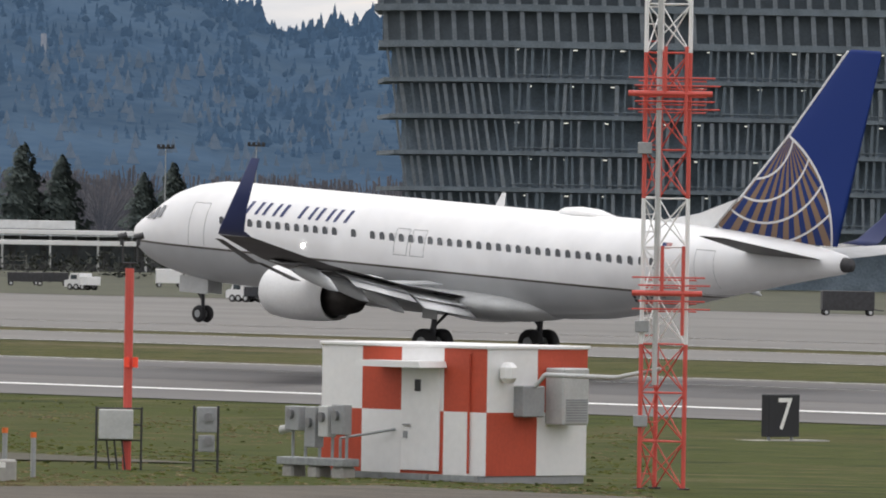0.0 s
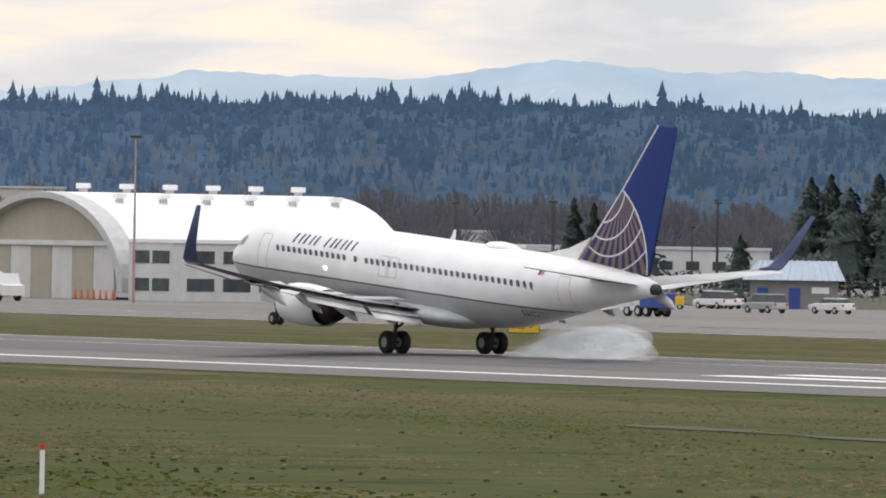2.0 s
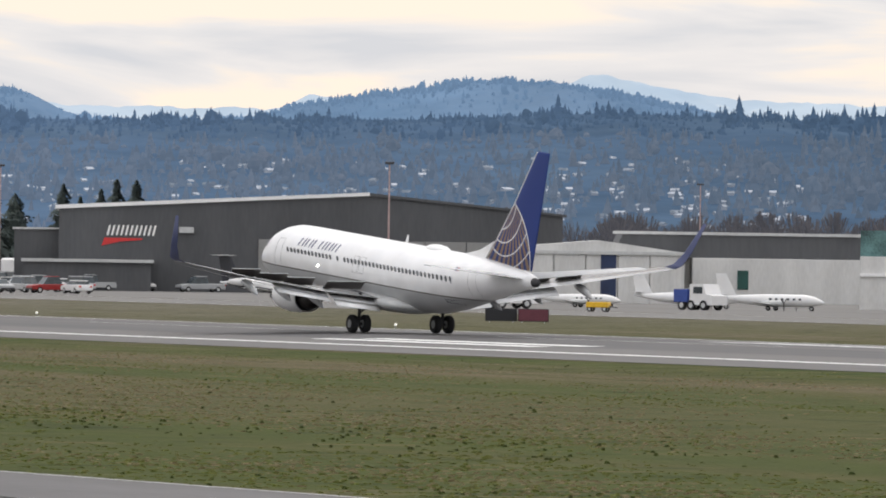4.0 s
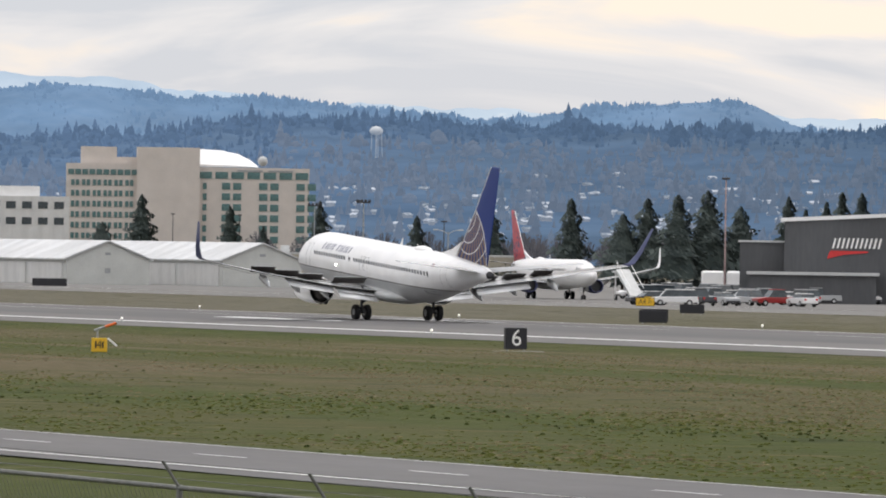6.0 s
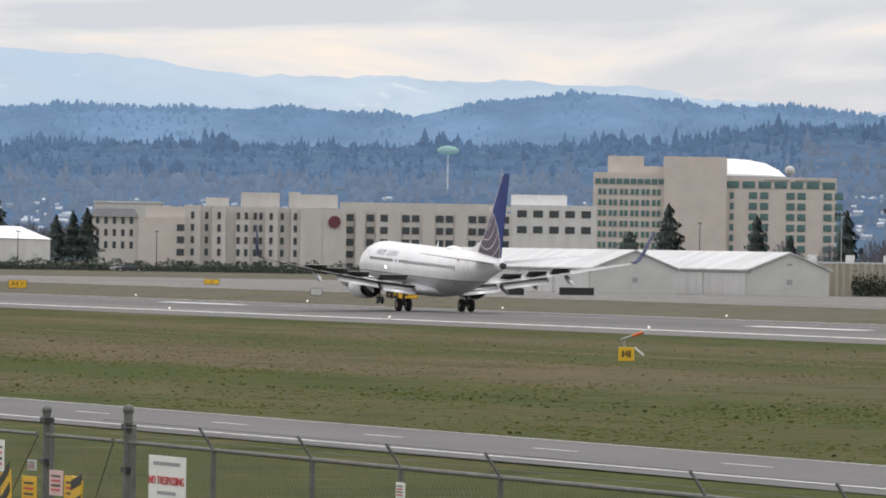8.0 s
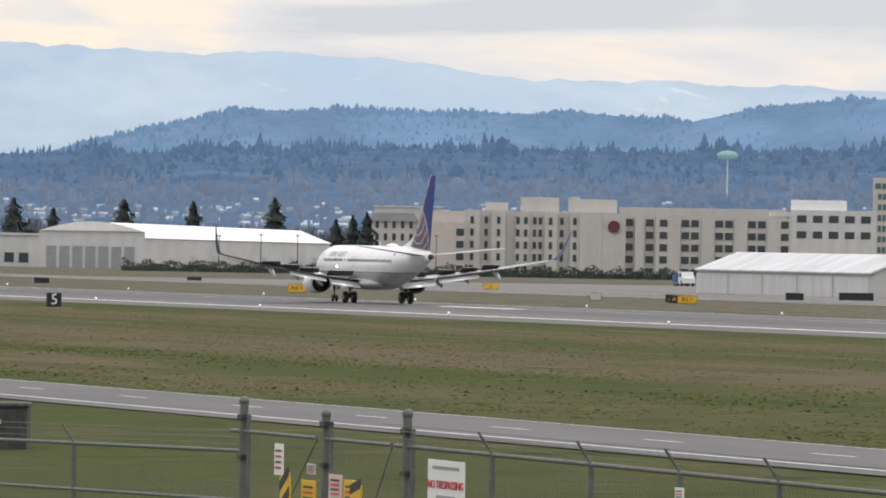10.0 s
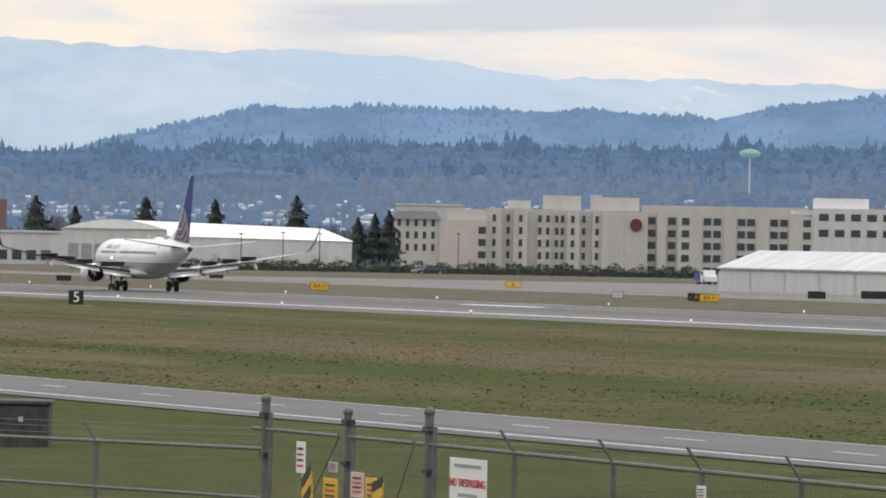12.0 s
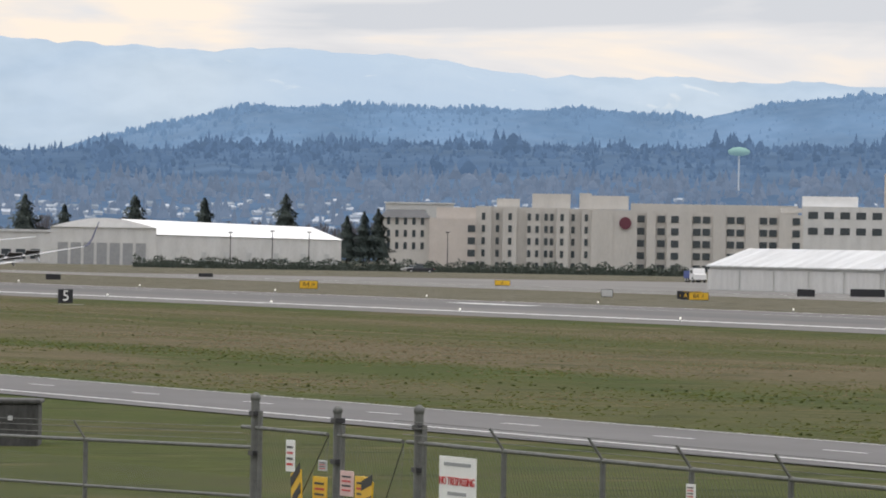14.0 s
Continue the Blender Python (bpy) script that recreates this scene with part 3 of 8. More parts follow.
e = els.new(0.410)
e.color = (0.87, 0.87, 0.88, 1)
dirt = nt.nodes.new("ShaderNodeTexNoise")
dirt.inputs["Scale"].default_value, dirt.inputs["Detail"].default_value = 0.7, 6
dmix = nt.nodes.new("ShaderNodeMix")
dmix.data_type, dmix.blend_type = "RGBA", "MULTIPLY"
drange = nt.nodes.new("ShaderNodeMapRange")
drange.inputs[1].default_value, drange.inputs[2].default_value, drange.inputs[3].default_value, drange.inputs[4].default_value = 0.3, 0.7, 0.88, 1.0
nt.links.new(co.outputs["Object"], dirt.inputs["Vector"])
nt.links.new(dirt.outputs[0], drange.inputs[0])
dmix.inputs[0].default_value = 1.0
nt.links.new(ramp.outputs[0], dmix.inputs[6])
nt.links.new(drange.outputs[0], dmix.inputs[7])
nt.links.new(dmix.outputs[2], b.inputs["Base Color"])

M_wing = mat("pale_grey_wing_paint", (0.46, 0.47, 0.48), 0.2, vary=0.10, scale=0.8, stretch=(0.3, 1, 1))
M_flap = mat("white_flap_paint", (0.64, 0.65, 0.66), 0.3, vary=0.08, scale=0.8)
# Bare metal, its colour darkened further for the shade under the wing.
M_wingdark = mat("shaded_bare_wing_metal", (0.075, 0.068, 0.064), 0.45, 0.1, vary=0.15, scale=1.0)
M_inspar = mat("dark_grey_wing_coating", (0.18, 0.178, 0.176), 0.25, vary=0.12, scale=0.8, stretch=(0.4, 1, 1))
M_tipnavy = mat("dark_navy_winglet_paint", (0.013, 0.024, 0.105), 0.5, vary=0.06, scale=0.6)
M_title = mat("blue_title_paint", (0.02, 0.032, 0.13), 0.4, vary=0.05, scale=2)
M_flagred = mat("faded_red_patch", (0.45, 0.22, 0.22), 0.5, vary=0.2, scale=6)
M_regdark = mat("dark_registration_paint", (0.05, 0.05, 0.06), 0.5, vary=0.1, scale=3)
M_pane = mat("cabin_window", (0.17, 0.18, 0.195), 0.2, vary=0.3, scale=0.7)
M_hot = mat("burnt_exhaust_metal", (0.055, 0.048, 0.045), 0.5, 0.5, vary=0.25, scale=3)


def globe_material():
    """Navy fin with gold meridian stripes and white rings in its lower front part."""
    m = bpy.data.materials.new("globe_fin_paint")
    m.use_nodes = True
    nt = m.node_tree
    b = nt.nodes["Principled BSDF"]
    b.inputs["Roughness"].default_value = 0.5
    b.inputs["Specular IOR Level"].default_value = 0.25
    co, sp = nt.nodes.new("ShaderNodeTexCoord"), nt.nodes.new("ShaderNodeSeparateXYZ")
    nt.links.new(co.outputs["Object"], sp.inputs[0])

    def op(kind, a, c=None):
        n = nt.nodes.new("ShaderNodeMath")
        n.operation = kind
        for i, v in enumerate((a, c)):
            if v is None:
                continue
            if isinstance(v, (int, float)):
                n.inputs[i].default_value = v
            else:
                nt.links.new(v, n.inputs[i])
        return n.outputs[0]

    x, z = sp.outputs[0], sp.outputs[2]

    def dist(cx, cz):
        dx, dz = op("SUBTRACT", x, cx), op("SUBTRACT", z, cz)
        return op("SQRT", op("ADD", op("MULTIPLY", dx, dx), op("MULTIPLY", dz, dz)))

    def mix(fac, a, c):
        n = nt.nodes.new("ShaderNodeMix")
        n.data_type = "RGBA"
        for s_, v in ((0, fac), (6, a), (7, c)):
            if isinstance(v, tuple):
                n.inputs[s_].default_value = v
            else:
                nt.links.new(v, n.inputs[s_])
        return n.outputs[2]

    ax, az = GLOBE_TOP
    ang = op("ARCTAN2", op("SUBTRACT", x, ax), op("SUBTRACT", az, z))
    stripe = op("GREATER_THAN", op("SINE", op("MULTIPLY", ang, 40.0)), 0.0)
    # rings: circles that touch near the top and grow downwards
    ring = None
    for rx, rz, R in ((13.37, 9.31, 1.83), (13.64, 9.18, 2.51), (13.85, 9.28, 3.40), (13.83, 10.0, 4.90), (13.8, 10.6, 6.5)):
        edge = op("LESS_THAN", op("ABSOLUTE", op("SUBTRACT", dist(rx, rz), R)), 0.042)
        ring = edge if ring is None else op("MAXIMUM", ring, edge)
    cx, cz, R = GLOBE_DISC
    inside = op("LESS_THAN", dist(cx, cz), R)
    rim = op("LESS_THAN", op("ABSOLUTE", op("SUBTRACT", dist(cx, cz), R)), 0.05)
    gold = mix(stripe, (0.014, 0.036, 0.16, 1), (0.25, 0.165, 0.11, 1))
    gold = mix(ring, gold, (0.75, 0.75, 0.75, 1))
    col = mix(inside, (0.010, 0.034, 0.19, 1), gold)
    col = mix(rim, col, (0.75, 0.75, 0.75, 1))
    nt.links.new(col, b.inputs["Base Color"])
    return m


FUS_X = (0, 0.12, 0.35, 0.8, 1.4, 2.1, 2.9, 3.8, 5.0, 6.2, 9, 12, 15, 18, 21, 24, 26, 28, 30, 32, 34, 35.5, 36.8, 37.6)
FUS_W = (0.03, 0.26, 0.50, 0.83, 1.14, 1.40, 1.62, 1.77, 1.86, 1.88, 1.88, 1.88, 1.88, 1.88, 1.88, 1.88, 1.86, 1.78, 1.60, 1.34, 1.00, 0.72, 0.46, 0.30)
FUS_T = (3.32, 3.55, 3.73, 3.97, 4.25, 4.70, 5.12, 5.40, 5.58, 5.61, 5.61, 5.61, 5.61, 5.61, 5.61, 5.61, 5.61, 5.61, 5.58, 5.52, 5.40, 5.28, 5.12, 4.98)
FUS_B = (3.26, 3.03, 2.80, 2.50, 2.22, 2.00, 1.84, 1.72, 1.63, 1.60, 1.60, 1.60, 1.60, 1.60, 1.60, 1.62, 1.78, 2.12, 2.58, 3.06, 3.52, 3.85, 4.12, 4.28)
GLOBE_TOP, GLOBE_DISC = (14.95, 9.18), (13.01, 5.26, 4.33)


def fus_ring(x, n=40):
    w, t, bo = (float(np.interp(x, FUS_X, q)) for q in (FUS_W, FUS_T, FUS_B))
    c, hgt = (t + bo) / 2, (t - bo) / 2
    return [(x - GEAR_X, w * math.sin(k * 2 * math.pi / n), c + hgt * math.cos(k * 2 * math.pi / n)) for k in range(n)]


def side_y(x, z):
    """Half-breadth of the body at height z."""
    w, t, bo = (float(np.interp(x, FUS_X, q)) for q in (FUS_W, FUS_T, FUS_B))
    c, hgt = (t + bo) / 2, (t - bo) / 2
    return w * math.sqrt(max(0.0, 1 - ((z - c) / hgt) ** 2))


def foil(le, chord, y, z, thick, n=9, droop=0.0, vertical=False):
    """One aerofoil ring; vertical lays it flat for a fin."""
    pts = []
    for side in (1, -1):
        rng = range(n) if side == 1 else range(n - 2, 0, -1)
        for k in rng:
            u = 0.5 * (1 - math.cos(math.pi * k / (n - 1)))
            tt = thick * chord * 2.6 * (0.2969 * math.sqrt(u) - 0.126 * u - 0.3516 * u * u + 0.2843 * u ** 3 - 0.1036 * u ** 4) * 1.9
            h = side * tt * (1.0 if side == 1 else 0.75) - droop * chord * u * u
            pts.append((le + chord * u - GEAR_X, y + (h if vertical else 0), z + (0 if vertical else h)))
    return pts


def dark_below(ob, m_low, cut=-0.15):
    """Bare grey underside on a wing-like mesh, the shade under it painted in."""
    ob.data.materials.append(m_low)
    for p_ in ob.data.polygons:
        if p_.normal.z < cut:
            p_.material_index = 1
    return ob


def grey_inspar(ob):
    """The darker protective coat on the upper wing between the spars."""
    ob.data.materials.append(M_inspar)
    for p_ in ob.data.polygons:
        c = p_.center
        le, ch = (float(np.interp(abs(c.y), (1.5, 5.8, 11.2, 16.7), q)) for q in ((12.6, 15.5, 18.6, 22.05), (8.2, 5.5, 3.6, 1.75)))
        if p_.normal.z > 0 and 0.06 < (c.x + GEAR_X - le) / ch < 0.72:
            p_.material_index = 2
    return ob


GEARS = []


def airliner(name, label, M_body, M_fin, M_tip, M_cowl, titles=True):
    top = thing(name, 0, 0, 0, 0, label, "airplane")
    bm = BX()
    xs = sorted(set(list(FUS_X) + list(np.arange(6, 37, 1.0))))
    loft(bm, [fus_ring(x) for x in xs])
    body = part("fuselage", bm, M_body, top, smooth=True)
    bm = BX()
    loft(bm, [[(x - GEAR_X, 2.15 * s * math.sin(a), 1.92 + 0.62 * s * math.cos(a)) for a in (k * 2 * math.pi / 24 for k in range(24))]
              for x, s in ((11.8, 0.3), (12.6, 0.75), (13.8, 0.95), (16, 1), (20, 1), (21.6, 0.93), (22.8, 0.7), (23.8, 0.3))])
    part("wing_fairing", bm, M_lgrey, top, smooth=True)
    bm = BX()
    loft(bm, [[(x - GEAR_X, r * math.sin(a), 4.62 + r * math.cos(a)) for a in (k * 2 * math.pi / 16 for k in range(16))] for x, r in ((37.3, 0.33), (37.9, 0.24))])
    part("exhaust_cone", bm, M_dark, top, "dark auxiliary exhaust at the tail", smooth=True)
    # windshield panes
    for s in (-1, 1):
        for x0, x1, z0, z1 in ((1.50, 1.98, 3.92, 4.26), (2.04, 2.50, 3.95, 4.42), (2.56, 2.95, 4.02, 4.50)):
            bm = BX()
            q = [(x0, z0), (x1, z0), (x1 + 0.1, z1), (x0 + 0.25, z1)]
            bm.faces.new([bm.verts.new((x - GEAR_X, s * (side_y(x, z) + 0.045), z)) for x, z in (q if s < 0 else q[::-1])])
            part("windshield_pane", bm, M_pane, top)
    # cabin windows: one shared pane
    bm = BX()
    loft(bm, [[(0.125 * math.copysign(abs(math.cos(a)) ** 0.6, math.cos(a)), y, 0.25 * math.copysign(abs(math.sin(a)) ** 0.6, math.sin(a))) for a in (k * math.pi / 8 for k in range(16))] for y in (-0.012, 0.012)])
    me = bpy.data.meshes.new("window")
    bm.to_mesh(me)
    bm.free()
    me.materials.append(M_pane)
    for x in [6.70 + 0.519 * k for k in range(13)] + [13.97] + [15.0 + 0.518 * k for k in range(29)]:
        for s in (-1, 1):
            shared("window", me, top, pose(x - GEAR_X, s * (side_y(x, 4.06) + 0.004), 4.06, s * -11, 0, 0))
    # doors and exits as thin seams
    for x0, x1, z0, z1 in ((4.85, 5.75, 2.95, 4.75), (31.4, 32.25, 3.1, 4.75), (16.2, 16.9, 3.5, 4.5), (17.08, 17.8, 3.5, 4.5)):
        for s in (-1, 1):
            bm = BX()
            for a, c in (((x0, z0), (x1, z0)), ((x1, z0), (x1, z1)), ((x1, z1), (x0, z1)), ((x0, z1), (x0, z0))):
                for k in range(6):
                    p, q = [(a[0] + (c[0] - a[0]) * u, a[1] + (c[1] - a[1]) * u) for u in (k / 6, (k + 1) / 6)]
                    rod(bm, (p[0] - GEAR_X, s * side_y(*p), p[1]), (q[0] - GEAR_X, s * side_y(*q), q[1]), 0.014, 4)
            part("door_seam", bm, M_grey, top)
    # titles as plain slanted bars
    if titles:
        for s in (-1,):
            for k in range(6):
                x0 = 7.75 + k * 0.98
                w = 0.24 if k == 2 else 0.72
                bm = BX()
                for xa, xb in ((x0, x0 + 0.17), (x0 + w - 0.16, x0 + w)) if k != 2 else ((x0, x0 + 0.18),):
                    rows = []
                    for z in (4.50, 4.66, 4.82, 4.98):
                        sl = (z - 4.50) * 0.35
                        rows.append([bm.verts.new((xx + sl - GEAR_X, s * (side_y(xx, z) + 0.012), z)) for xx in (xa, xb)])
                    for a, c in zip(rows, rows[1:]):
                        bm.faces.new((a[0], a[1], c[1], c[0]))
                part("title_bar", bm, M_title, top, "plain blue bar of the airline title" if k == 0 else "")
            for k in range(6):
                x0 = 28.3 + k * 0.25
                bm = BX()
                bm.faces.new([bm.verts.new((xx - GEAR_X, s * (side_y(xx, z) + 0.012), z)) for xx, z in ((x0, 2.58), (x0 + 0.13, 2.58), (x0 + 0.16, 2.86), (x0 + 0.03, 2.86))])
                part("registration_bar", bm, M_regdark, top)
            for k, mm in ((0, M_flagred), (1, M_title)):
                bm = BX()
                bm.faces.new([bm.verts.new((xx - GEAR_X, s * (side_y(xx, z) + 0.012), z)) for xx, z in ((29.75 + 0.2 * (1 - k), 4.68), (30.2 - 0.25 * k, 4.68), (30.2 - 0.25 * k, 4.9), (29.75 + 0.2 * (1 - k), 4.9))])
                part("flag_patch", bm, mm, top)
    # blade aerials and the aerial hump on the roof
    bm = BX()
    loft(bm, [foil(19.6, 0.5, 0, 5.55, 0.05, 5, vertical=True), foil(19.95, 0.22, 0, 6.12, 0.05, 5, vertical=True)])
    part("aerial", bm, M_white, top)
    bm = BX()
    loft(bm, [[(x - GEAR_X, 0.55 * r * math.cos(a), 5.5 + 0.36 * r * math.sin(a)) for a in (math.pi * k / 10 for k in range(11))] for x, r in ((23.0, 0.3), (23.4, 0.8), (24.2, 1), (25.0, 0.9), (26.0, 0.3))])
    part("aerial_dome", bm, M_white, top, smooth=True)
    # fin with dorsal fillet
    bm = BX()
    loft(bm, [foil(le, ch, 0, z, th, 9, vertical=True) for le, ch, z, th in ((30.75, 6.43, 5.25, 0.03), (32.10, 5.40, 6.60, 0.034), (34.47, 3.62, 9.15, 0.04), (37.12, 1.68, 12.35, 0.04), (37.32, 1.40, 12.46, 0.02))])
    part("fin", bm, M_fin, top, smooth=True)
    bm = BX()
    prism(bm, [(27.9 - GEAR_X, 5.55), (30.3 - GEAR_X, 6.02), (32.15 - GEAR_X, 6.68), (30.95 - GEAR_X, 5.45), (29 - GEAR_X, 5.4)], -0.11, 0.11)
    part("dorsal_fillet", bm, M_white, top)
    bm = BX()
    rod(bm, (32.12 - GEAR_X, 0, 6.6), (34.47 - GEAR_X, 0, 9.15), 0.05, 6)
    rod(bm, (34.47 - GEAR_X, 0, 9.15), (37.14 - GEAR_X, 0, 12.38), 0.05, 6)
    part("fin_leading_edge", bm, M_white, top)
    for s in (-1, 1):
        # tailplane
        bm = BX()
        loft(bm, [foil(33.2, 3.6, s * 0.4, 4.75, 0.05), foil(36.9, 1.45, s * 7.1, 5.55, 0.045), foil(37.3, 0.9, s * 7.2, 5.57, 0.02)])
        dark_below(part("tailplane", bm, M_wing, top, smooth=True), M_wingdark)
        # wing
        bm = BX()
        loft(bm, [foil(12.6, 7.5, s * 1.5, 2.15, 0.065), foil(15.5, 5.5, s * 5.8, 2.62, 0.058), foil(18.6, 3.6, s * 11.2, 3.45, 0.05), foil(22.05, 1.75, s * 16.7, 4.50, 0.045)])
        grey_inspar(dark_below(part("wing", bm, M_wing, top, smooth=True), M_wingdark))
        bm = BX()
        loft(bm, [[(x + 0.02 * k, y, z) for x, y, z in foil(le, ch, s * yy, zz, 0.04, 7, vertical=True)] for k, (le, ch, yy, zz) in enumerate(((22.05, 1.75, 16.7, 4.50), (22.55, 1.3, 17.15, 4.72), (23.3, 0.95, 17.5, 5.5), (24.8, 0.42, 17.95, 7.42)))])
        part("winglet", bm, M_tip, top, smooth=True)
        # leading-edge slats, drooped
        for y0, y1, x0, x1, z0, z1 in ((6.2, 11.0, 15.35, 18.1, 2.50, 3.28), (11.1, 16.4, 18.15, 21.55, 3.29, 4.33)):
            bm = BX()
            loft(bm, [foil(x0 - 0.20, 0.62, s * y0, z0 - 0.08, 0.08, 7), foil(x1 + 0.05, 0.40, s * y1, z1 - 0.03, 0.08, 7)])
            part("slat", bm, M_wingdark, top, smooth=True)
        # flaps, two panels each, angled down
        for y0, y1, x0, x1, z0, z1, c0, c1 in ((2.1, 5.3, 19.45, 19.95, 2.12, 2.48, 1.45, 1.40), (5.7, 9.6, 20.05, 20.95, 2.62, 3.14, 1.25, 1.05)):
            for k, (dx, dz, ang) in enumerate(((0.0, 0.0, 15), (0.82, -0.22, 32))):
                bm = BX()
                rings = []
                for y, x, z, c in ((y0, x0, z0, c0), (y1, x1, z1, c1)):
                    ca, sa = math.cos(radians(ang)), math.sin(radians(ang))
                    f0 = foil(0, c * (0.85 if k == 0 else 0.6), 0, 0, 0.04, 7)
                    sc = c / 1.4
                    rings.append([((p[0] + GEAR_X) * ca + p[2] * sa + x + dx * sc - GEAR_X, s * y, -(p[0] + GEAR_X) * sa + p[2] * ca + z + dz * sc) for p in f0])
                loft(bm, rings)
                part("flap", bm, M_flap, top, smooth=True)
        # canoe fairings under the flaps
        for yy, xx, zz in ((6.1, 18.7, 2.16), (8.6, 19.3, 2.60), (11.4, 20.5, 3.05)):
            bm = BX()
            loft(bm, [[(xx + u * 2.5 - GEAR_X, s * yy + 0.21 * r * math.sin(a), zz + 0.10 - 0.62 * u * u + 0.30 * r * math.cos(a)) for a in (k * math.pi / 5 for k in range(10))] for u, r in ((0, 0.15), (0.2, 0.75), (0.5, 1), (0.8, 0.75), (1, 0.1))])
            part("flap_fairing", bm, M_wing, top, smooth=True)
        # engine: cowl, fan face, core nozzle, pylon
        ey, ez = s * 4.83, 1.86
        eng = new("engine")
        eng.parent = top
        prof = ((12.05, 0.80), (11.85, 0.86), (11.82, 0.92), (11.95, 0.99), (12.5, 1.06), (13.3, 1.09), (14.2, 1.05), (14.8, 1.0), (15.2, 0.95))
        bm = BX()
        loft(bm, [[(x + 1.16 - GEAR_X, ey + r * math.sin(a), ez + r * math.cos(a) * (0.93 if math.cos(a) < 0 else 1.0)) for a in (k * math.pi / 18 for k in range(36))] for x, r in prof], caps=False)
        loft(bm, [[(x + 1.16 - GEAR_X, ey + r * math.sin(a), ez + r * math.cos(a) * (0.93 if math.cos(a) < 0 else 1.0)) for a in (k * math.pi / 18 for k in range(36))] for x, r in ((15.2, 0.95), (15.19, 0.91), (14.6, 0.88))], caps=False)
        part("cowl", bm, M_cowl, eng, smooth=True)
        bm = BX()
        loft(bm, [[(x + 1.16 - GEAR_X, ey + r * math.sin(a), ez + r * math.cos(a)) for a in (k * math.pi / 12 for k in range(24))] for x, r in ((12.6, 0.8), (14.0, 0.86), (14.9, 0.86))])
        part("fan_disc", bm, M_dark, eng, "dark fan and duct")
        bm = BX()
        loft(bm, [[(x + 1.16 - GEAR_X, ey + r * math.sin(a), ez + r * math.cos(a)) for a in (k * math.pi / 12 for k in range(24))] for x, r in ((14.8, 0.74), (15.6, 0.66), (16.2, 0.52), (16.22, 0.36), (16.8, 0.10))])
        part("core_nozzle", bm, M_hot, eng, "burnt metal exhaust nozzle", smooth=True)
        bm = BX()
        loft(bm, [[(x + 1.16 - GEAR_X, ey + w * sx, z) for sx, z in ((-1, z0), (1, z0), (1, z1), (-1, z1))] for x, w, z0, z1 in ((12.4, 0.05, 2.86, 2.92), (13.4, 0.2, 2.5, 2.92), (15.2, 0.22, 2.2, 2.66), (16.9, 0.08, 2.25, 2.5))])
        part("pylon", bm, M_lgrey, eng)
        # main gear
        gear = new("main_gear")
        gear.parent = top
        GEARS.append(gear)
        bm = BX()
        rod(bm, (0, s * 2.86, 0.56), (0.05, s * 2.86, 2.5), 0.11, 10)
        rod(bm, (0, s * 2.4, 0.56), (0, s * 3.32, 0.56), 0.08, 8)
        rod(bm, (0.02, s * 2.86, 1.2), (0.1, s * 1.9, 2.0), 0.06, 8)
        rod(bm, (-0.22, s * 2.86, 0.75), (-0.05, s * 2.86, 1.35), 0.05, 6)
        part("strut", bm, M_dark, gear)
        for o in (-0.43, 0.43):
            bm = BX()
            loft(bm, [[(r * math.cos(a), s * 2.86 + o + yy, 0.565 + r * math.sin(a)) for a in (k * math.pi / 14 for k in range(28))] for yy, r in ((-0.19, 0.36), (-0.20, 0.5), (-0.14, 0.555), (0, 0.565), (0.14, 0.555), (0.20, 0.5), (0.19, 0.36))])
            part("tyre", bm, M_black, gear, smooth=True)
            bm = BX()
            rod(bm, (0, s * 2.86 + o - 0.205, 0.565), (0, s * 2.86 + o + 0.205, 0.565), 0.25, 16)
            part("rim", bm, M_grey, gear)
        bm = BX()
        box(bm, -0.35, 0.4, s * 3.12 - 0.02, s * 3.12 + 0.02, 1.5, 2.3)
        part("gear_door", bm, M_lgrey, gear)
    nose = new("nose_gear")
    nose.parent = top
    bm = BX()
    rod(bm, (4.0 - GEAR_X, 0, 0.34), (3.9 - GEAR_X, 0, 1.85), 0.075, 8)
    rod(bm, (4.0 - GEAR_X, -0.28, 0.34), (4.0 - GEAR_X, 0.28, 0.34), 0.05, 8)
    rod(bm, (3.9 - GEAR_X, 0, 0.9), (3.2 - GEAR_X, 0, 1.75), 0.045, 6)
    part("strut", bm, M_dark, nose)
    for s in (-1, 1):
        bm = BX()
        loft(bm, [[(4.0 - GEAR_X + r * math.cos(a), s * 0.2 + yy, 0.345 + r * math.sin(a)) for a in (k * math.pi / 10 for k in range(20))] for yy, r in ((-0.1, 0.2), (-0.1, 0.3), (0, 0.345), (0.1, 0.3), (0.1, 0.2))])
        part("tyre", bm, M_black, nose, smooth=True)
        bm = BX()
        rod(bm, (4.0 - GEAR_X, s * 0.2 - 0.11, 0.345), (4.0 - GEAR_X, s * 0.2 + 0.11, 0.345), 0.15, 12)
        part("rim", bm, M_grey, nose)
        bm = BX()
        box(bm, 3.0 - GEAR_X, 4.6 - GEAR_X, s * 0.38 - 0.015, s * 0.38 + 0.015, 1.15, 1.8)
        part("gear_door", bm, M_lgrey, nose)
    return top


M_globe = globe_material()
M_cowl = mat("white_cowl_paint", (0.78, 0.78, 0.78), 0.35, vary=0.06, scale=1.0)
jet = airliner("airliner", "white twin-engine airliner with navy tail and gold globe, landing", M_fus, M_globe, M_tipnavy, M_cowl)
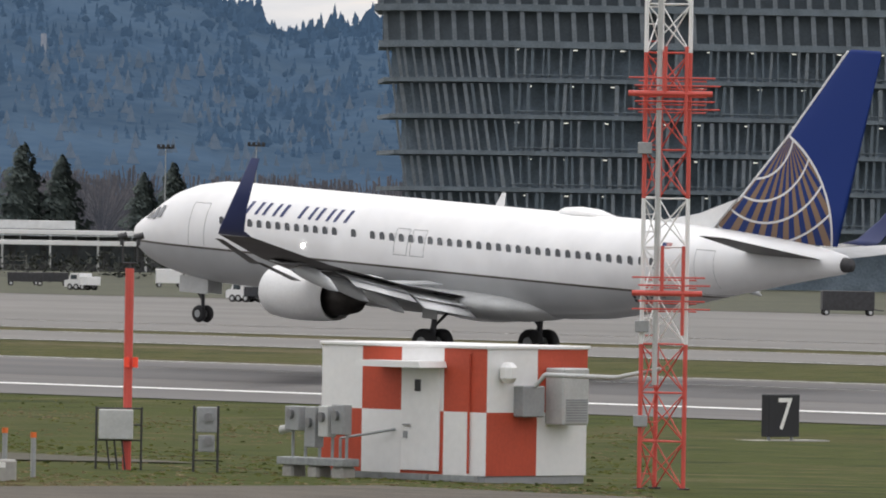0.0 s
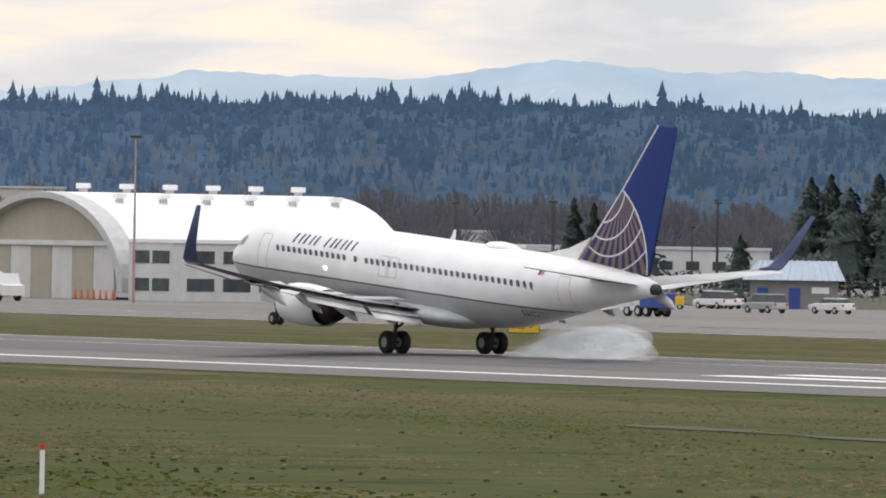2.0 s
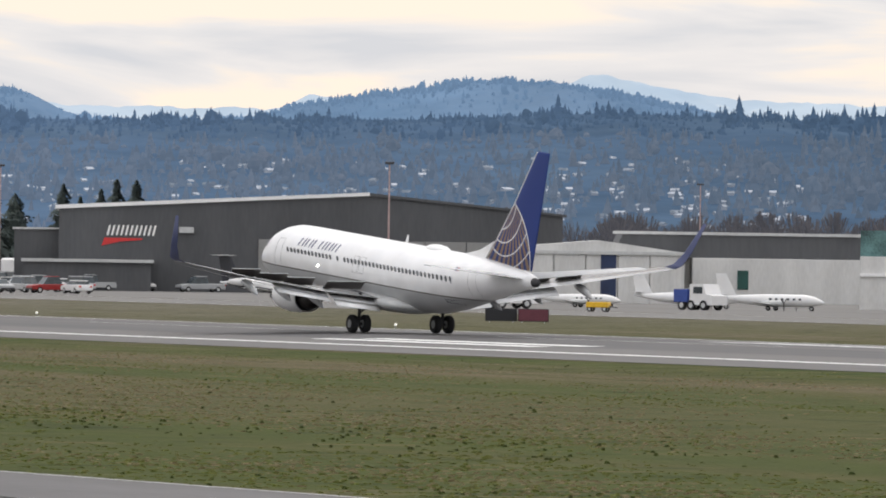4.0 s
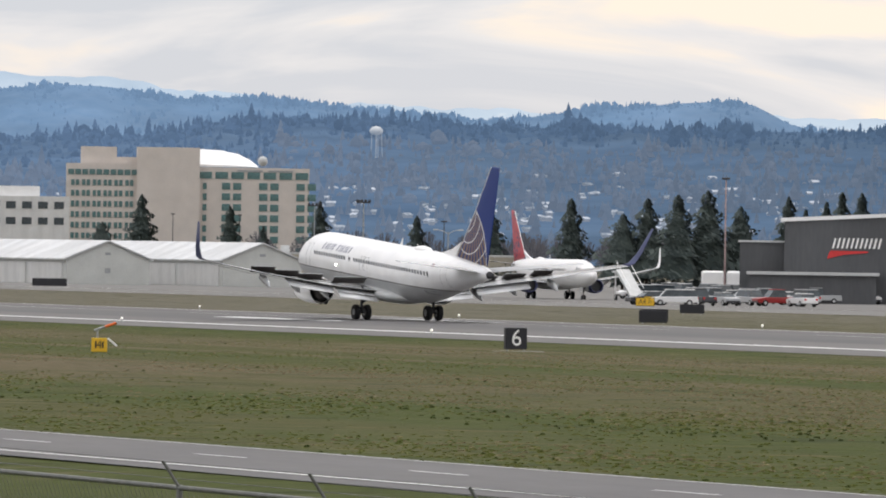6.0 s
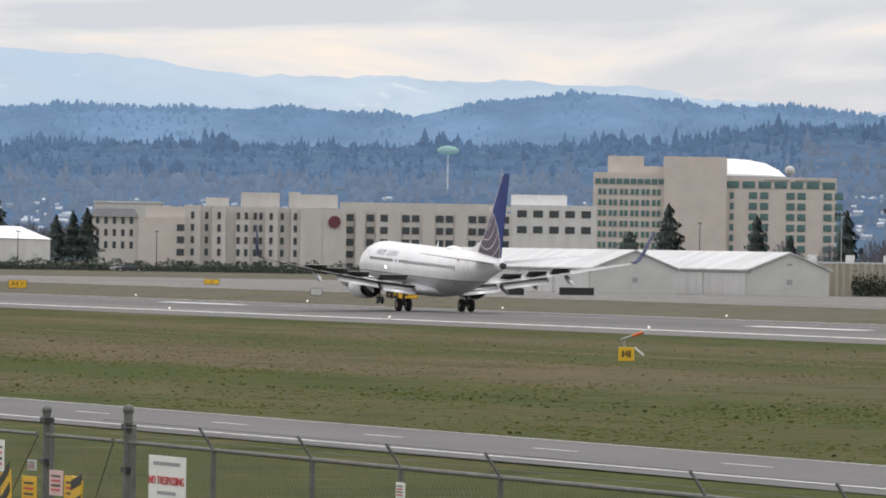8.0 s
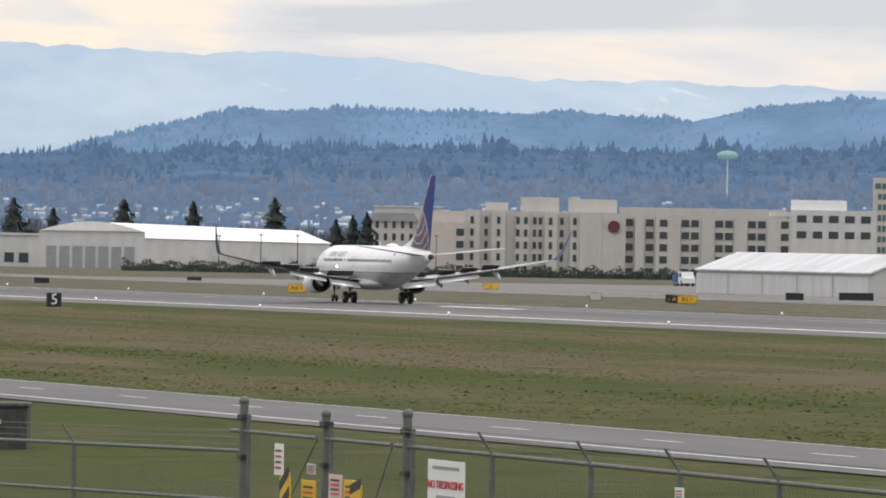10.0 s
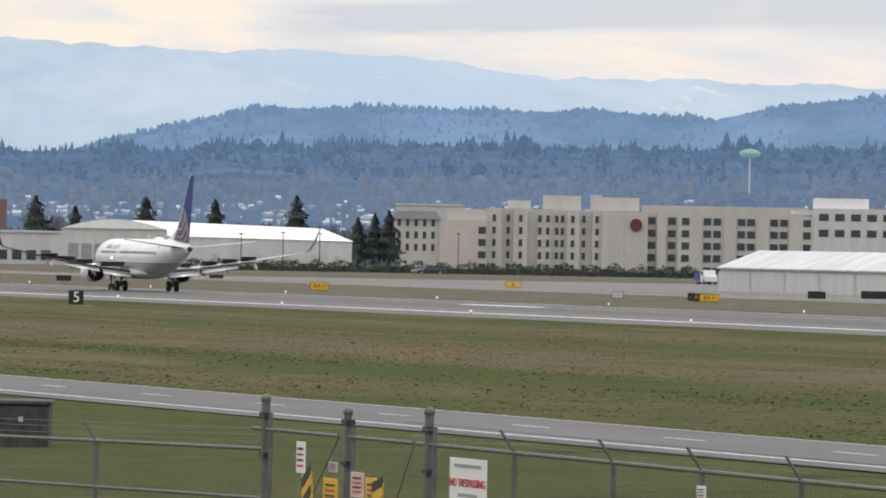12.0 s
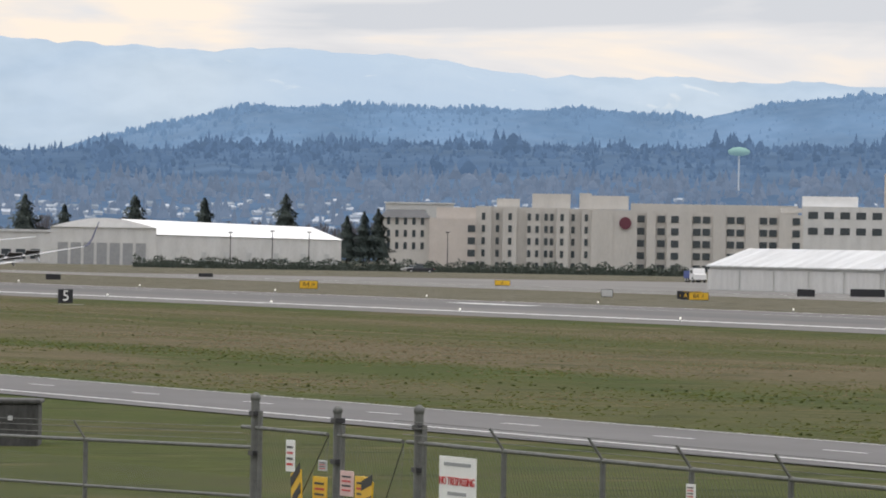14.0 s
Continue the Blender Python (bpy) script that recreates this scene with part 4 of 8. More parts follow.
# forward-facing lamp on the body side, and lift spoilers hinged on the upper wing
bm = BX()
bmesh.ops.create_icosphere(bm, subdivisions=1, radius=0.08, matrix=pose(11.3 - GEAR_X, -1.9, 3.5))
part("landing_light", bm, M_lampglow, jet, "bright white landing light")
SPOILERS = []
for s in (-1, 1):
    for x, y, z, w, rz in ((19.5, 3.7, 2.62, 2.6, 0), (19.9, 6.9, 2.86, 1.9, -9), (20.45, 9.0, 3.13, 1.9, -12), (20.95, 11.0, 3.42, 1.8, -13)):
        bm = BX()
        box(bm, 0, 0.85, -w / 2, w / 2, -0.02, 0.025)
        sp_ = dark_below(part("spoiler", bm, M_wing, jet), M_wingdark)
        SPOILERS.append((sp_, x - 0.9 - GEAR_X, s * y, z + 0.02, -s * rz))

# ---- buildings beyond the runway ----
GZ = -0.42


def at(az, d):
    """The plan point at a bearing left of straight across the runway, d metres off."""
    return -d * math.sin(radians(az)), d * math.cos(radians(az))


def facing(name, az, d, label, category, z=GZ, group="", kind=""):
    x, y = at(az, d)
    return thing(name, x, y, z, az, label, category, group, kind)


def shared_box(name, w, h, dep, material):
    bm = BX()
    box(bm, -w / 2, w / 2, -dep / 2, dep / 2, 0, h)
    me = bpy.data.meshes.new(name)
    bm.to_mesh(me)
    bm.free()
    me.materials.append(material)
    return me


def block(top, name, x0, x1, y0, y1, z0, z1, material, bev=0.0, label=""):
    bm = BX()
    box(bm, x0, x1, y0, y1, z0, z1, bev)
    return part(name, bm, material, top, label)


def windows(top, xs, zs, w, h, y, material=None, frame=None):
    """Panes set in a facade at y; each has a sill."""
    me = shared_box("window", w, h, 0.16, material or M_glass)
    for z in zs:
        for x in xs:
            shared("window", me, top, pose(x, y, z))


# parking garage: leaning curved facade of slab bands and upright fins
g = facing("parking_garage", 45.288, 1000, "tall grey parking garage with leaning curved fin facade", "building")
FLOORS = [6.28 + 4.05 * k for k in range(9)]
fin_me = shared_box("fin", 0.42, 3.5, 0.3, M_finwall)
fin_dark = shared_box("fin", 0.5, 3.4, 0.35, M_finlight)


def garage_edge(u, k):
    """Facade line: u metres along it, floor k; the corner rounds back and each floor steps out."""
    back = max(0.0, 14 - u)
    return u - 0.62 * k + 3.2, 0.045 * back * back


rnd = random.Random(44)
stub_me = shared_box("ceiling_lamp", 0.5, 0.12, 0.3, M_edgelamp)
for k, z in enumerate(FLOORS):
    zl = z - GZ
    deck = k < 5
    bm = BX()
    pts = [garage_edge(u, k) for u in (0, 2, 4, 6, 8, 10, 12, 14, 20, 40, 62)]
    lo, hi = [[(x, y, zz) for x, y in pts] + [(62, 30, zz), (0, 30, zz)] for zz in ((zl - 0.25, zl + 0.22) if deck else (zl - 0.45, zl + 0.3))]
    loft(bm, [lo, hi])
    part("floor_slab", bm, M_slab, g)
    # A solid block stands for the open level, its dimness in the colour.
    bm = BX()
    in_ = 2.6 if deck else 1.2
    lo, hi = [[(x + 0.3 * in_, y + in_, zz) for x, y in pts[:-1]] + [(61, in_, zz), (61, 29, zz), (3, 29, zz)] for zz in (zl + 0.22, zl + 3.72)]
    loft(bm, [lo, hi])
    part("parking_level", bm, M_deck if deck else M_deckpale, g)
    step = 0.98 if deck else 1.9
    for j in range(int(60 / step)):
        u = 0.6 + j * step + (rnd.uniform(-0.2, 0.2) if deck else 0)
        x, y = garage_edge(u, k)
        m = pose(x + 0.2, y + 0.35, zl + 0.2, 0, (-8.7 if u < 13 else rnd.uniform(-2.5, 2.5)) if deck else -4, 0)
        if deck:
            if rnd.random() < 0.12 and u > 16:
                continue
            m = m @ Matrix.Diagonal((rnd.uniform(0.45, 0.95), 1, 1.02, 1))
        shared("fin", fin_dark if (not deck or rnd.random() < (0.85 if u < 13 else 0.3)) else fin_me, g, m)
    if deck:
        bm = BX()
        rod(bm, (15, 0.1, zl + 0.62), (62, 0.1, zl + 0.62), 0.06, 6)
        part("handrail", bm, M_slab, g)
        for j in range(9):
            shared("ceiling_lamp", stub_me, g, pose(16 + 5.1 * j + rnd.uniform(-1, 1), 1.6, zl + 3.35))

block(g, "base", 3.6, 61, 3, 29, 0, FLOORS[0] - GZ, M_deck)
# terminal: long canopy and glass front
g = facing("terminal", 47.887, 1150, "low white terminal building with a long flat canopy", "building")
block(g, "wall", -40, 26, 6, 20, 0, 4.6, M_dgrey)
block(g, "canopy", -42, 25, 0, 8, 4.7, 5.3, M_white, 0.05)
block(g, "roof_box", -10, 14, 4, 12, 5.4, 6.5, M_lgrey, 0.05)
for k in range(11):
    bm = BX()
    rod(bm, (-38 + 6.1 * k, 1, 0), (-38 + 6.1 * k, 1, 4.7), 0.16, 8)
    part("column", bm, M_lgrey, g)
windows(g, [-36 + 4 * k for k in range(15)], [0.9], 3.2, 2.6, 5.95)


def gantry(az, d, w, h, label):
    """White portal frame of a covered gate."""
    g = facing("gate_portal", az, d, label, "gate", group="white gate portals")
    block(g, "post", -0.3, 0.3, -0.3, 0.3, 0, h, M_white, 0.03)
    block(g, "post", w - 0.3, w + 0.3, -0.3, 0.3, 0, h, M_white, 0.03)
    block(g, "beam", -0.6, w + 0.6, -0.45, 0.45, h, h + 0.55, M_white, 0.03)
    block(g, "roof_deck", -0.6, w + 0.6, 0.5, 7, h + 0.1, h + 0.35, M_lgrey)
    for k in range(5):
        bm = BX()
        rod(bm, (k * w / 4, 0.2, h + 0.5), (k * w / 4, 0.2, h + 1.1), 0.05, 6)
        part("rail_post", bm, M_galv, g)
    bm = BX()
    rod(bm, (0, 0.2, h + 1.1), (w, 0.2, h + 1.1), 0.05, 6)
    part("rail", bm, M_galv, g)


gantry(52.302, 860, 14, 6.2, "white portal frame over a service gate")
gantry(52.294, 960, 12, 5.6, "white portal frame of a covered walkway")
gantry(52.257, 970, 12, 5.3, "white portal frame of a covered bay")
gantry(47.895, 1050, 26, 3.6, "long white walkway roof on posts")

# arched white hangar with a lean-to office
g = thing("arched_hangar", -731.5, 441.0, GZ, 0, "white barrel-roofed hangar with pale cream doors", "hangar")
W2, EAVE, PEAK = 15.8, 5.0, 10.3
arc = [(-W2 + W2 * math.cos(math.pi * (1 - k / 22)), 0.8 + (PEAK - 0.8) * math.sin(math.pi * k / 22)) for k in range(23)]
arc_in = [(x * 0.94 - 0.95, z * 0.94) for x, z in arc]
bm = BX()
prism(bm, arc + arc_in[::-1], 0.0, 2.2)
part("arch_rim", bm, M_lgrey, g, smooth=False)
bm = BX()
prism(bm, arc, 2.2, 33.0)
part("roof", bm, M_roofwhite, g)
for k in range(6):
    block(g, "door_leaf", -26.5 + k * 3.9, -26.5 + k * 3.9 + 3.8, 1.0, 1.3, 0, 5.1, M_white_wall if k % 2 else M_tan, 0.03)
bm = BX()
prism(bm, [(x, max(z, 5.3)) for x, z in arc_in if z > 4.6] , 1.1, 1.5)
part("gable_infill", bm, M_tan, g)
block(g, "door_head", -29, -2.6, 0.7, 1.6, 5.1, 5.6, M_white_wall, 0.04)
block(g, "buttress", -33.5, -30.2, -0.5, 1.5, 0, 6.2, M_white_wall, 0.05)
for k in range(6):
    for x, z in ((-15.8, PEAK - 0.1), (-9.0, PEAK - 1.05)):
        y = 5 + 4.9 * k
        vent = new("roof_vent")
        vent.parent = g
        block(vent, "vent_pipe", x - 0.3, x + 0.3, y - 0.3, y + 0.3, z - 0.3, z + 0.45, M_lgrey)
        block(vent, "vent_hood", x - 0.55, x + 0.55, y - 0.55, y + 0.55, z + 0.45, z + 0.95, M_white, 0.06)
g = thing("hangar_office", -731.0, 441.0, GZ, 0, "white two-storey office along the arched hangar", "building")
block(g, "wall", 0.0, 8.0, 0.4, 40, 0, 5.5, M_white_wall, 0.03)
block(g, "parapet", -0.1, 8.2, 0.3, 40.1, 5.5, 5.9, M_white, 0.03)
for z in (1.0, 3.6):
    for k in range(9):
        block(g, "window", 7.96, 8.06, 2 + 4 * k, 5 + 4 * k, z, z + 1.2, M_glass)
    for k in range(2):
        block(g, "window", 0.8 + 3.6 * k, 3.8 + 3.6 * k, 0.34, 0.44, z, z + 1.2, M_glass)
# green-glass corner of the next building
g = facing("glass_office", 60.675, 905, "white office with a sloping green glass bay", "building")
block(g, "wall", -8, 12.5, 0, 12, 0, 5.4, M_white_wall, 0.04)
block(g, "ledge", -8, 12.6, -0.3, 0.1, 3.4, 3.7, M_white)
bm = BX()
prism(bm, [(-8, 5.4), (4.6, 5.4), (3.2, 8.0), (-8, 8.0)], 0.5, 9)
part("glass_bay", bm, M_tealglass, g)
block(g, "blue_roof", 5.0, 15.5, 4, 12, 5.4, 7.6, M_blueroof)

# blue-roofed gatehouse
g = facing("gatehouse", 54.640, 880, "small grey gatehouse with a blue metal roof", "building")
block(g, "wall", -4.4, 4.2, 0, 6, 0, 2.9, M_stonegrey, 0.03)
bm = BX()
loft(bm, [[(-5.2, -0.8, 2.85), (4.9, -0.8, 2.85), (4.9, 6.8, 2.85), (-5.2, 6.8, 2.85)], [(-3.7, 3.2, 4.75), (4.0, 3.2, 4.75), (4.0, 3.3, 4.75), (-3.7, 3.3, 4.75)]])
part("roof", bm, M_blueroof, g)
for k in range(15):
    bm = BX()
    rod(bm, (-4.9 + k * 0.69, -0.78, 2.9), (-3.6 + k * 0.54, 3.2, 4.8), 0.05, 4)
    part("roof_seam", bm, M_lgrey, g)
block(g, "door", -0.6, 0.5, -0.06, 0.02, 0, 2.1, M_blue)
block(g, "door", -3.7, -2.6, -0.06, 0.02, 0, 2.1, M_blue)
block(g, "notice", 1.6, 3.3, -0.06, 0.02, 1.6, 2.2, M_signwhite)

# dark green storage tank with a yellow catwalk
g = facing("storage_tank", 55.997, 824, "long dark green storage tank with yellow catwalk rails", "tank")
block(g, "tank_body", -5.2, 5.0, 0, 3, 0.25, 2.75, M_green, 0.12)
block(g, "placard", 1.9, 2.9, -0.05, 0.0, 1.3, 2.2, M_signwhite)
bm = BX()
for z in (3.1, 3.5):
    rod(bm, (-4.8, 0.2, z), (4.6, 0.2, z), 0.06, 6)
part("rail", bm, M_yellow, g)
for k in range(9):
    bm = BX()
    rod(bm, (-4.8 + 1.17 * k, 0.2, 2.7), (-4.8 + 1.17 * k, 0.2, 3.5), 0.05, 6)
    part("rail_post", bm, M_yellow, g)
bm = BX()
loft(bm, [[(-3.9, -0.4, 0), (-3.2, -0.4, 0), (-3.2, 0.1, 0), (-3.9, 0.1, 0)], [(-1.0, -0.4, 2.9), (-0.3, -0.4, 2.9), (-0.3, 0.1, 2.9), (-1.0, 0.1, 2.9)]])
part("stair", bm, M_lgrey, g)

# charcoal hangar with a low gable
g = thing("charcoal_hangar", -852, 374.5, GZ, -24, "large charcoal metal hangar with pale roof edge and sign", "hangar")
out = [(0, 0), (52, 0), (52, 9.0), (32, 10.9), (0, 9.1)]
bm = BX()
loft(bm, [[(x, y, z) for y, z in out] for x in (0.0, -85.0)])
part("wall", bm, M_dgrey, g)
bm = BX()
loft(bm, [[(0.25, y, z) for y, z in ((-0.4, 9.05), (32, 10.85), (32, 11.2), (-0.4, 9.45))], [(-85, y, z) for y, z in ((-0.4, 9.05), (32, 10.85), (32, 11.2), (-0.4, 9.45))]])
part("roof_edge", bm, M_white, g, "white roof and fascia")
bm = BX()
loft(bm, [[(0.25, y, z) for y, z in ((32, 10.85), (52.4, 8.95), (52.4, 9.2), (32, 11.15))], [(-85, y, z) for y, z in ((32, 10.85), (52.4, 8.95), (52.4, 9.2), (32, 11.15))]])
part("roof_edge", bm, M_dgrey, g)
for k in range(7):
    block(g, "door_leaf", 0.02, 0.22, 20.6 + k * 4.3, 24.8 + k * 4.3, 0, 6.2, M_doorgrey, 0.03)
for k in range(11):
    y = 4.9 + k * 0.47
    bm = BX()
    loft(bm, [[(x, yy, z) for yy, z in ((y, 6.4), (y + 0.2, 6.4), (y + 0.46, 7.45), (y + 0.26, 7.45))] for x in (0.02, 0.10)])
    part("title_bar", bm, M_signwhite, g)
bm = BX()
loft(bm, [[(x, y, z) for y, z in ((4.4, 5.3), (6.2, 5.75), (8.6, 5.95), (8.6, 6.12), (4.7, 6.15))] for x in (0.02, 0.10)])
part("swoosh", bm, M_signred, g, "red swoosh under the title")
block(g, "lamp_box", 0.02, 0.4, 12.4, 13.9, 6.75, 7.35, M_lgrey)
block(g, "lean_to", 0.0, 6.0, -3.5, 9.5, 0, 3.6, M_dgrey)
block(g, "canopy", -0.1, 6.4, -3.8, 9.8, 3.6, 3.9, M_lgrey)
block(g, "side_wing", -30, -2, -4.6, 0, 0, 6.9, M_dgrey)
block(g, "side_wing_roof", -30.2, -1.8, -4.8, 0, 6.9, 7.1, M_lgrey)

# cream workshop in front of it
g = thing("workshop", -770, 374.3, GZ, -25, "low cream workshop with a dark open bay", "building")
block(g, "wall", -9, 0, 0, 11, 0, 4.4, M_white_wall, 0.03)
block(g, "parapet", -9.1, 0.12, -0.1, 11.1, 4.4, 4.75, M_tan, 0.02)
# A dark plate on the wall paints the shade inside the open bay.
block(g, "open_bay", -0.05, 0.03, 1.8, 4.4, 0, 2.9, M_dark)
block(g, "shutter", -0.05, 0.04, 6.4, 9.6, 0, 3.0, M_lgrey)
block(g, "canopy", 0, 1.5, 6.0, 10.0, 3.0, 3.15, M_galv)

# white box hangar with sliding doors ajar
g = thing("white_hangar", -780, 391.5, GZ, -26, "white metal hangar, doors slid open to a blue gap", "hangar")
out = [(0, 0), (16, 0), (16, 5.5), (7.7, 6.6), (0, 5.9)]
bm = BX()
loft(bm, [[(x, y, z) for y, z in out] for x in (0.0, -40.0)])
part("wall", bm, M_white_wall, g)
for k in range(5):
    block(g, "door_leaf", 0.05, 0.3, 0.3 + k * 3.1, 3.3 + k * 3.1, 0, 5.2, M_white_wall, 0.03)
# Dark blue plate in place of the unlit interior between the doors.
block(g, "door_gap", 0.31, 0.36, 7.9, 9.4, 0, 5.2, M_bluedark)
block(g, "fascia", 0.05, 0.5, 0, 16, 5.2, 5.55, M_lgrey, 0.02)
block(g, "corner_post", 0.05, 0.7, -1.2, 0, 0, 6.7, M_conc)
g = thing("grey_roof_hangar", -800, 421, GZ, -26, "low white hangar row under a dark grey roof", "hangar")
block(g, "wall", -30, 0, 0, 60, 0, 5.0, M_white_wall, 0.03)
bm = BX()
loft(bm, [[(x, y, z) for y, z in ((-8, 5.0), (60, 5.0), (60, 7.3), (-7, 7.3))] for x in (-2.0, -32.0)])
part("roof", bm, M_dgrey, g)
block(g, "ridge", -2.2, -1.8, -8, 60, 7.3, 7.6, M_lgrey)
block(g, "notice", 0.0, 0.08, 4.5, 5.6, 1.9, 3.8, M_green)



def push(ob, k):
    """Move a building back along the line of sight, larger by the same share."""
    m = ob.matrix_basis.copy()
    e_ = Vector(EYE)
    ob.matrix_basis = Matrix.Translation(e_ + (m.translation - e_) * k) @ m.to_3x3().to_4x4() @ Matrix.Diagonal((k, k, k, 1))


for ob in list(scene.collection.objects):
    for nm, k in (("charcoal_hangar", 1.12), ("white_hangar", 1.09), ("grey_roof_hangar", 1.09), ("workshop", 1.06)):
        if ob.name == nm:
            push(ob, k)

# long tan blast wall with ivy
g = facing("panel_wall", 69.436, 1260, "long tan ribbed panel wall with ivy patches", "wall")
block(g, "wall_body", 0, 34, 0, 1.0, 0, 4.6, M_tan)
for k in range(34):
    block(g, "rib", k + 0.1, k + 0.5, -0.3, 0.0, 0, 4.6, M_tan)
block(g, "capping", 0, 34, -0.2, 1.2, 4.6, 4.85, M_lgrey)
rnd = random.Random(8)
for x0, x1 in ((5.5, 11.5), (14.5, 15.8), (17.2, 22.5), (29, 34)):
    bm = BX()
    for k in range(int((x1 - x0) * 170)):
        c = Vector((rnd.uniform(x0, x1), -0.4 - rnd.random() * 0.4, rnd.random() ** 1.2 * 3.6 * (0.75 + 0.25 * math.sin(k))))
        d = Vector((rnd.uniform(-1, 1), rnd.uniform(-1, 0), rnd.uniform(-1, 1))) * 0.35
        e = Vector((rnd.uniform(-1, 1), rnd.uniform(-1, 0), rnd.uniform(-1, 1))) * 0.35
        if c.z > 0.3:
            bm.faces.new([bm.verts.new(q) for q in (c, c + d, c + e)])
    part("ivy", bm, M_ivy, g, "dark ivy on the wall")


def warehouse(name, x, y, w, length, eave, ridge, label, doors=True):
    """Gabled shed: gable end towards +x, long side towards -y."""
    g = thing(name, x, y, GZ, 0, label, "warehouse", group="gabled warehouses")
    bm = BX()
    loft(bm, [[(xx, yy, z) for yy, z in ((0, 0), (w, 0), (w, eave), (w / 2, ridge), (0, eave))] for xx in (0, -length)])
    part("wall", bm, M_palegreen, g)
    for a, c in (((-0.5, eave - 0.15), (w / 2, ridge)), ((w / 2, ridge), (w + 0.5, eave - 0.15))):
        bm = BX()
        loft(bm, [[(xx, a[0], a[1] + 0.02), (xx, c[0], c[1] + 0.02), (xx, c[0], c[1] + 0.22), (xx, a[0], a[1] + 0.22)] for xx in (0.35, -length - 0.3)])
        part("roof", bm, M_roofmetal, g, "pale metal roof")
    if doors:
        n = int(length / 15)
        for k in range(n):
            x1 = -1.5 - k * length / n
            block(g, "door_leaf", x1 - length / n + 1.0, x1, -0.12, 0.02, 0.05, eave - 0.5, M_white_wall, 0.02)
    block(g, "gable_vent", 0.0, 0.06, w / 2 - 0.4, w / 2 + 0.4, eave + 0.6, eave + 0.95, M_grey)
    block(g, "gable_window", 0.0, 0.06, w / 2 - 0.4, w / 2 + 0.4, 1.6, 2.3, M_grey)
    return g


warehouse("warehouse", -1165, 405, 12.0, 77, 3.5, 5.9, "pale metal warehouse with a white ribbed roof")
warehouse("warehouse", -1160, 426, 11.5, 70, 3.6, 5.9, "second pale metal warehouse behind the first")
g = facing("flat_shed", 70.228, 1330, "long flat-roofed white shed behind the warehouses", "warehouse")
block(g, "wall", 0, 32, 0, 14, 0, 4.2, M_white_wall)
block(g, "roof", -0.4, 32.4, -0.4, 14, 4.2, 4.7, M_roofwhite)
for k in range(4):
    block(g, "roof_unit", 12 + 5.6 * k, 13.3 + 5.6 * k, 2, 3.4, 4.7, 5.8, M_lgrey, 0.04)


# big hotel with twin wings
g = facing("tower_hotel", 70.840, 2500, "rose-beige tower hotel with teal windows and white barrel roof", "hotel")
k_ = 15958 / 2500
zt = lambda y: (436 - y) / k_ + 5.97
block(g, "wing", 0, 20.4, 2, 22, 0, zt(298), M_pink)
block(g, "tower", 19.6, 37, 0, 24, 0, zt(268), M_pink)
block(g, "wing", 37, 67.5, 3, 25, 0, zt(302), M_pink)
block(g, "penthouse", 4.0, 14, 5, 15, zt(298), zt(268), M_pink)
block(g, "penthouse", 14, 24, 5, 15, zt(298), zt(286), M_pink)
bm = BX()
crown = [(37, zt(300)), (53.5, zt(300)), (51.5, zt(288)), (48, zt(277)), (43, zt(271)), (37, zt(269))]
loft(bm, [[(x, 4.0, zt(301) + (z - zt(301)) * 0.12) for x, z in crown], [(x, 17.0, z) for x, z in crown], [(x, 24.0, z) for x, z in crown]])
part("barrel_roof", bm, M_roofwhite, g)
bm = BX()
bmesh.ops.create_uvsphere(bm, u_segments=14, v_segments=8, radius=1.4, matrix=pose(54.5, 4, zt(290)))
part("dish", bm, M_lgrey, g, smooth=True)
windows(g, [1.4 + 1.95 * k for k in range(10)], [zt(318)], 1.6, 1.5, 1.9, M_tealglass)
windows(g, [1.9 + 3.0 * (k // 2) + 1.3 * (k % 2) for k in range(12)], [zt(337) - 2.95 * r for r in range(6)], 0.95, 1.6, 1.9, M_tealglass)
windows(g, [38.7 + 4.45 * k for k in range(7)], [zt(322)], 3.5, 1.9, 2.9, M_tealglass)
windows(g, [44.4 + 10.9 * (k // 2) * 0.95 + 3.1 * (k % 2) for k in range(6)], [zt(341) - 2.95 * r for r in range(7)], 2.3, 1.9, 2.9, M_tealglass)
windows(g, [38.5], [zt(341) - 2.95 * r for r in range(7)], 1.1, 1.8, 2.9, M_tealglass)
for x in (56, 47.5):
    block(g, "title_bar", x, x + 7, 2.8, 2.95, zt(309), zt(306), M_grey)

# long beige hotel with stepped bays and a round red emblem
g = facing("long_hotel", 74.031, 2280, "long beige hotel with stepped bays and red emblem", "hotel")
k_ = 15958 / 2280
zt = lambda y: (434.6 - y) / k_ + 5.97
px = lambda x: (x - 690) / k_
block(g, "low_wing", px(690), px(775), 0, 14, 0, zt(388), M_beige)
bm = BX()
loft(bm, [[(px(687), -0.6, zt(389)), (px(777), -0.6, zt(389)), (px(777), 15, zt(389)), (px(687), 15, zt(389))], [(px(700), 4, zt(374)), (px(768), 4, zt(374)), (px(768), 11, zt(374)), (px(700), 11, zt(374))]])
part("hipped_roof", bm, M_dgrey, g)
block(g, "lobby", px(775), px(858), -1, 14, 0, zt(388), M_pink)
block(g, "lobby_top", px(788), px(858), 0.5, 13, zt(388), zt(369), M_pink)
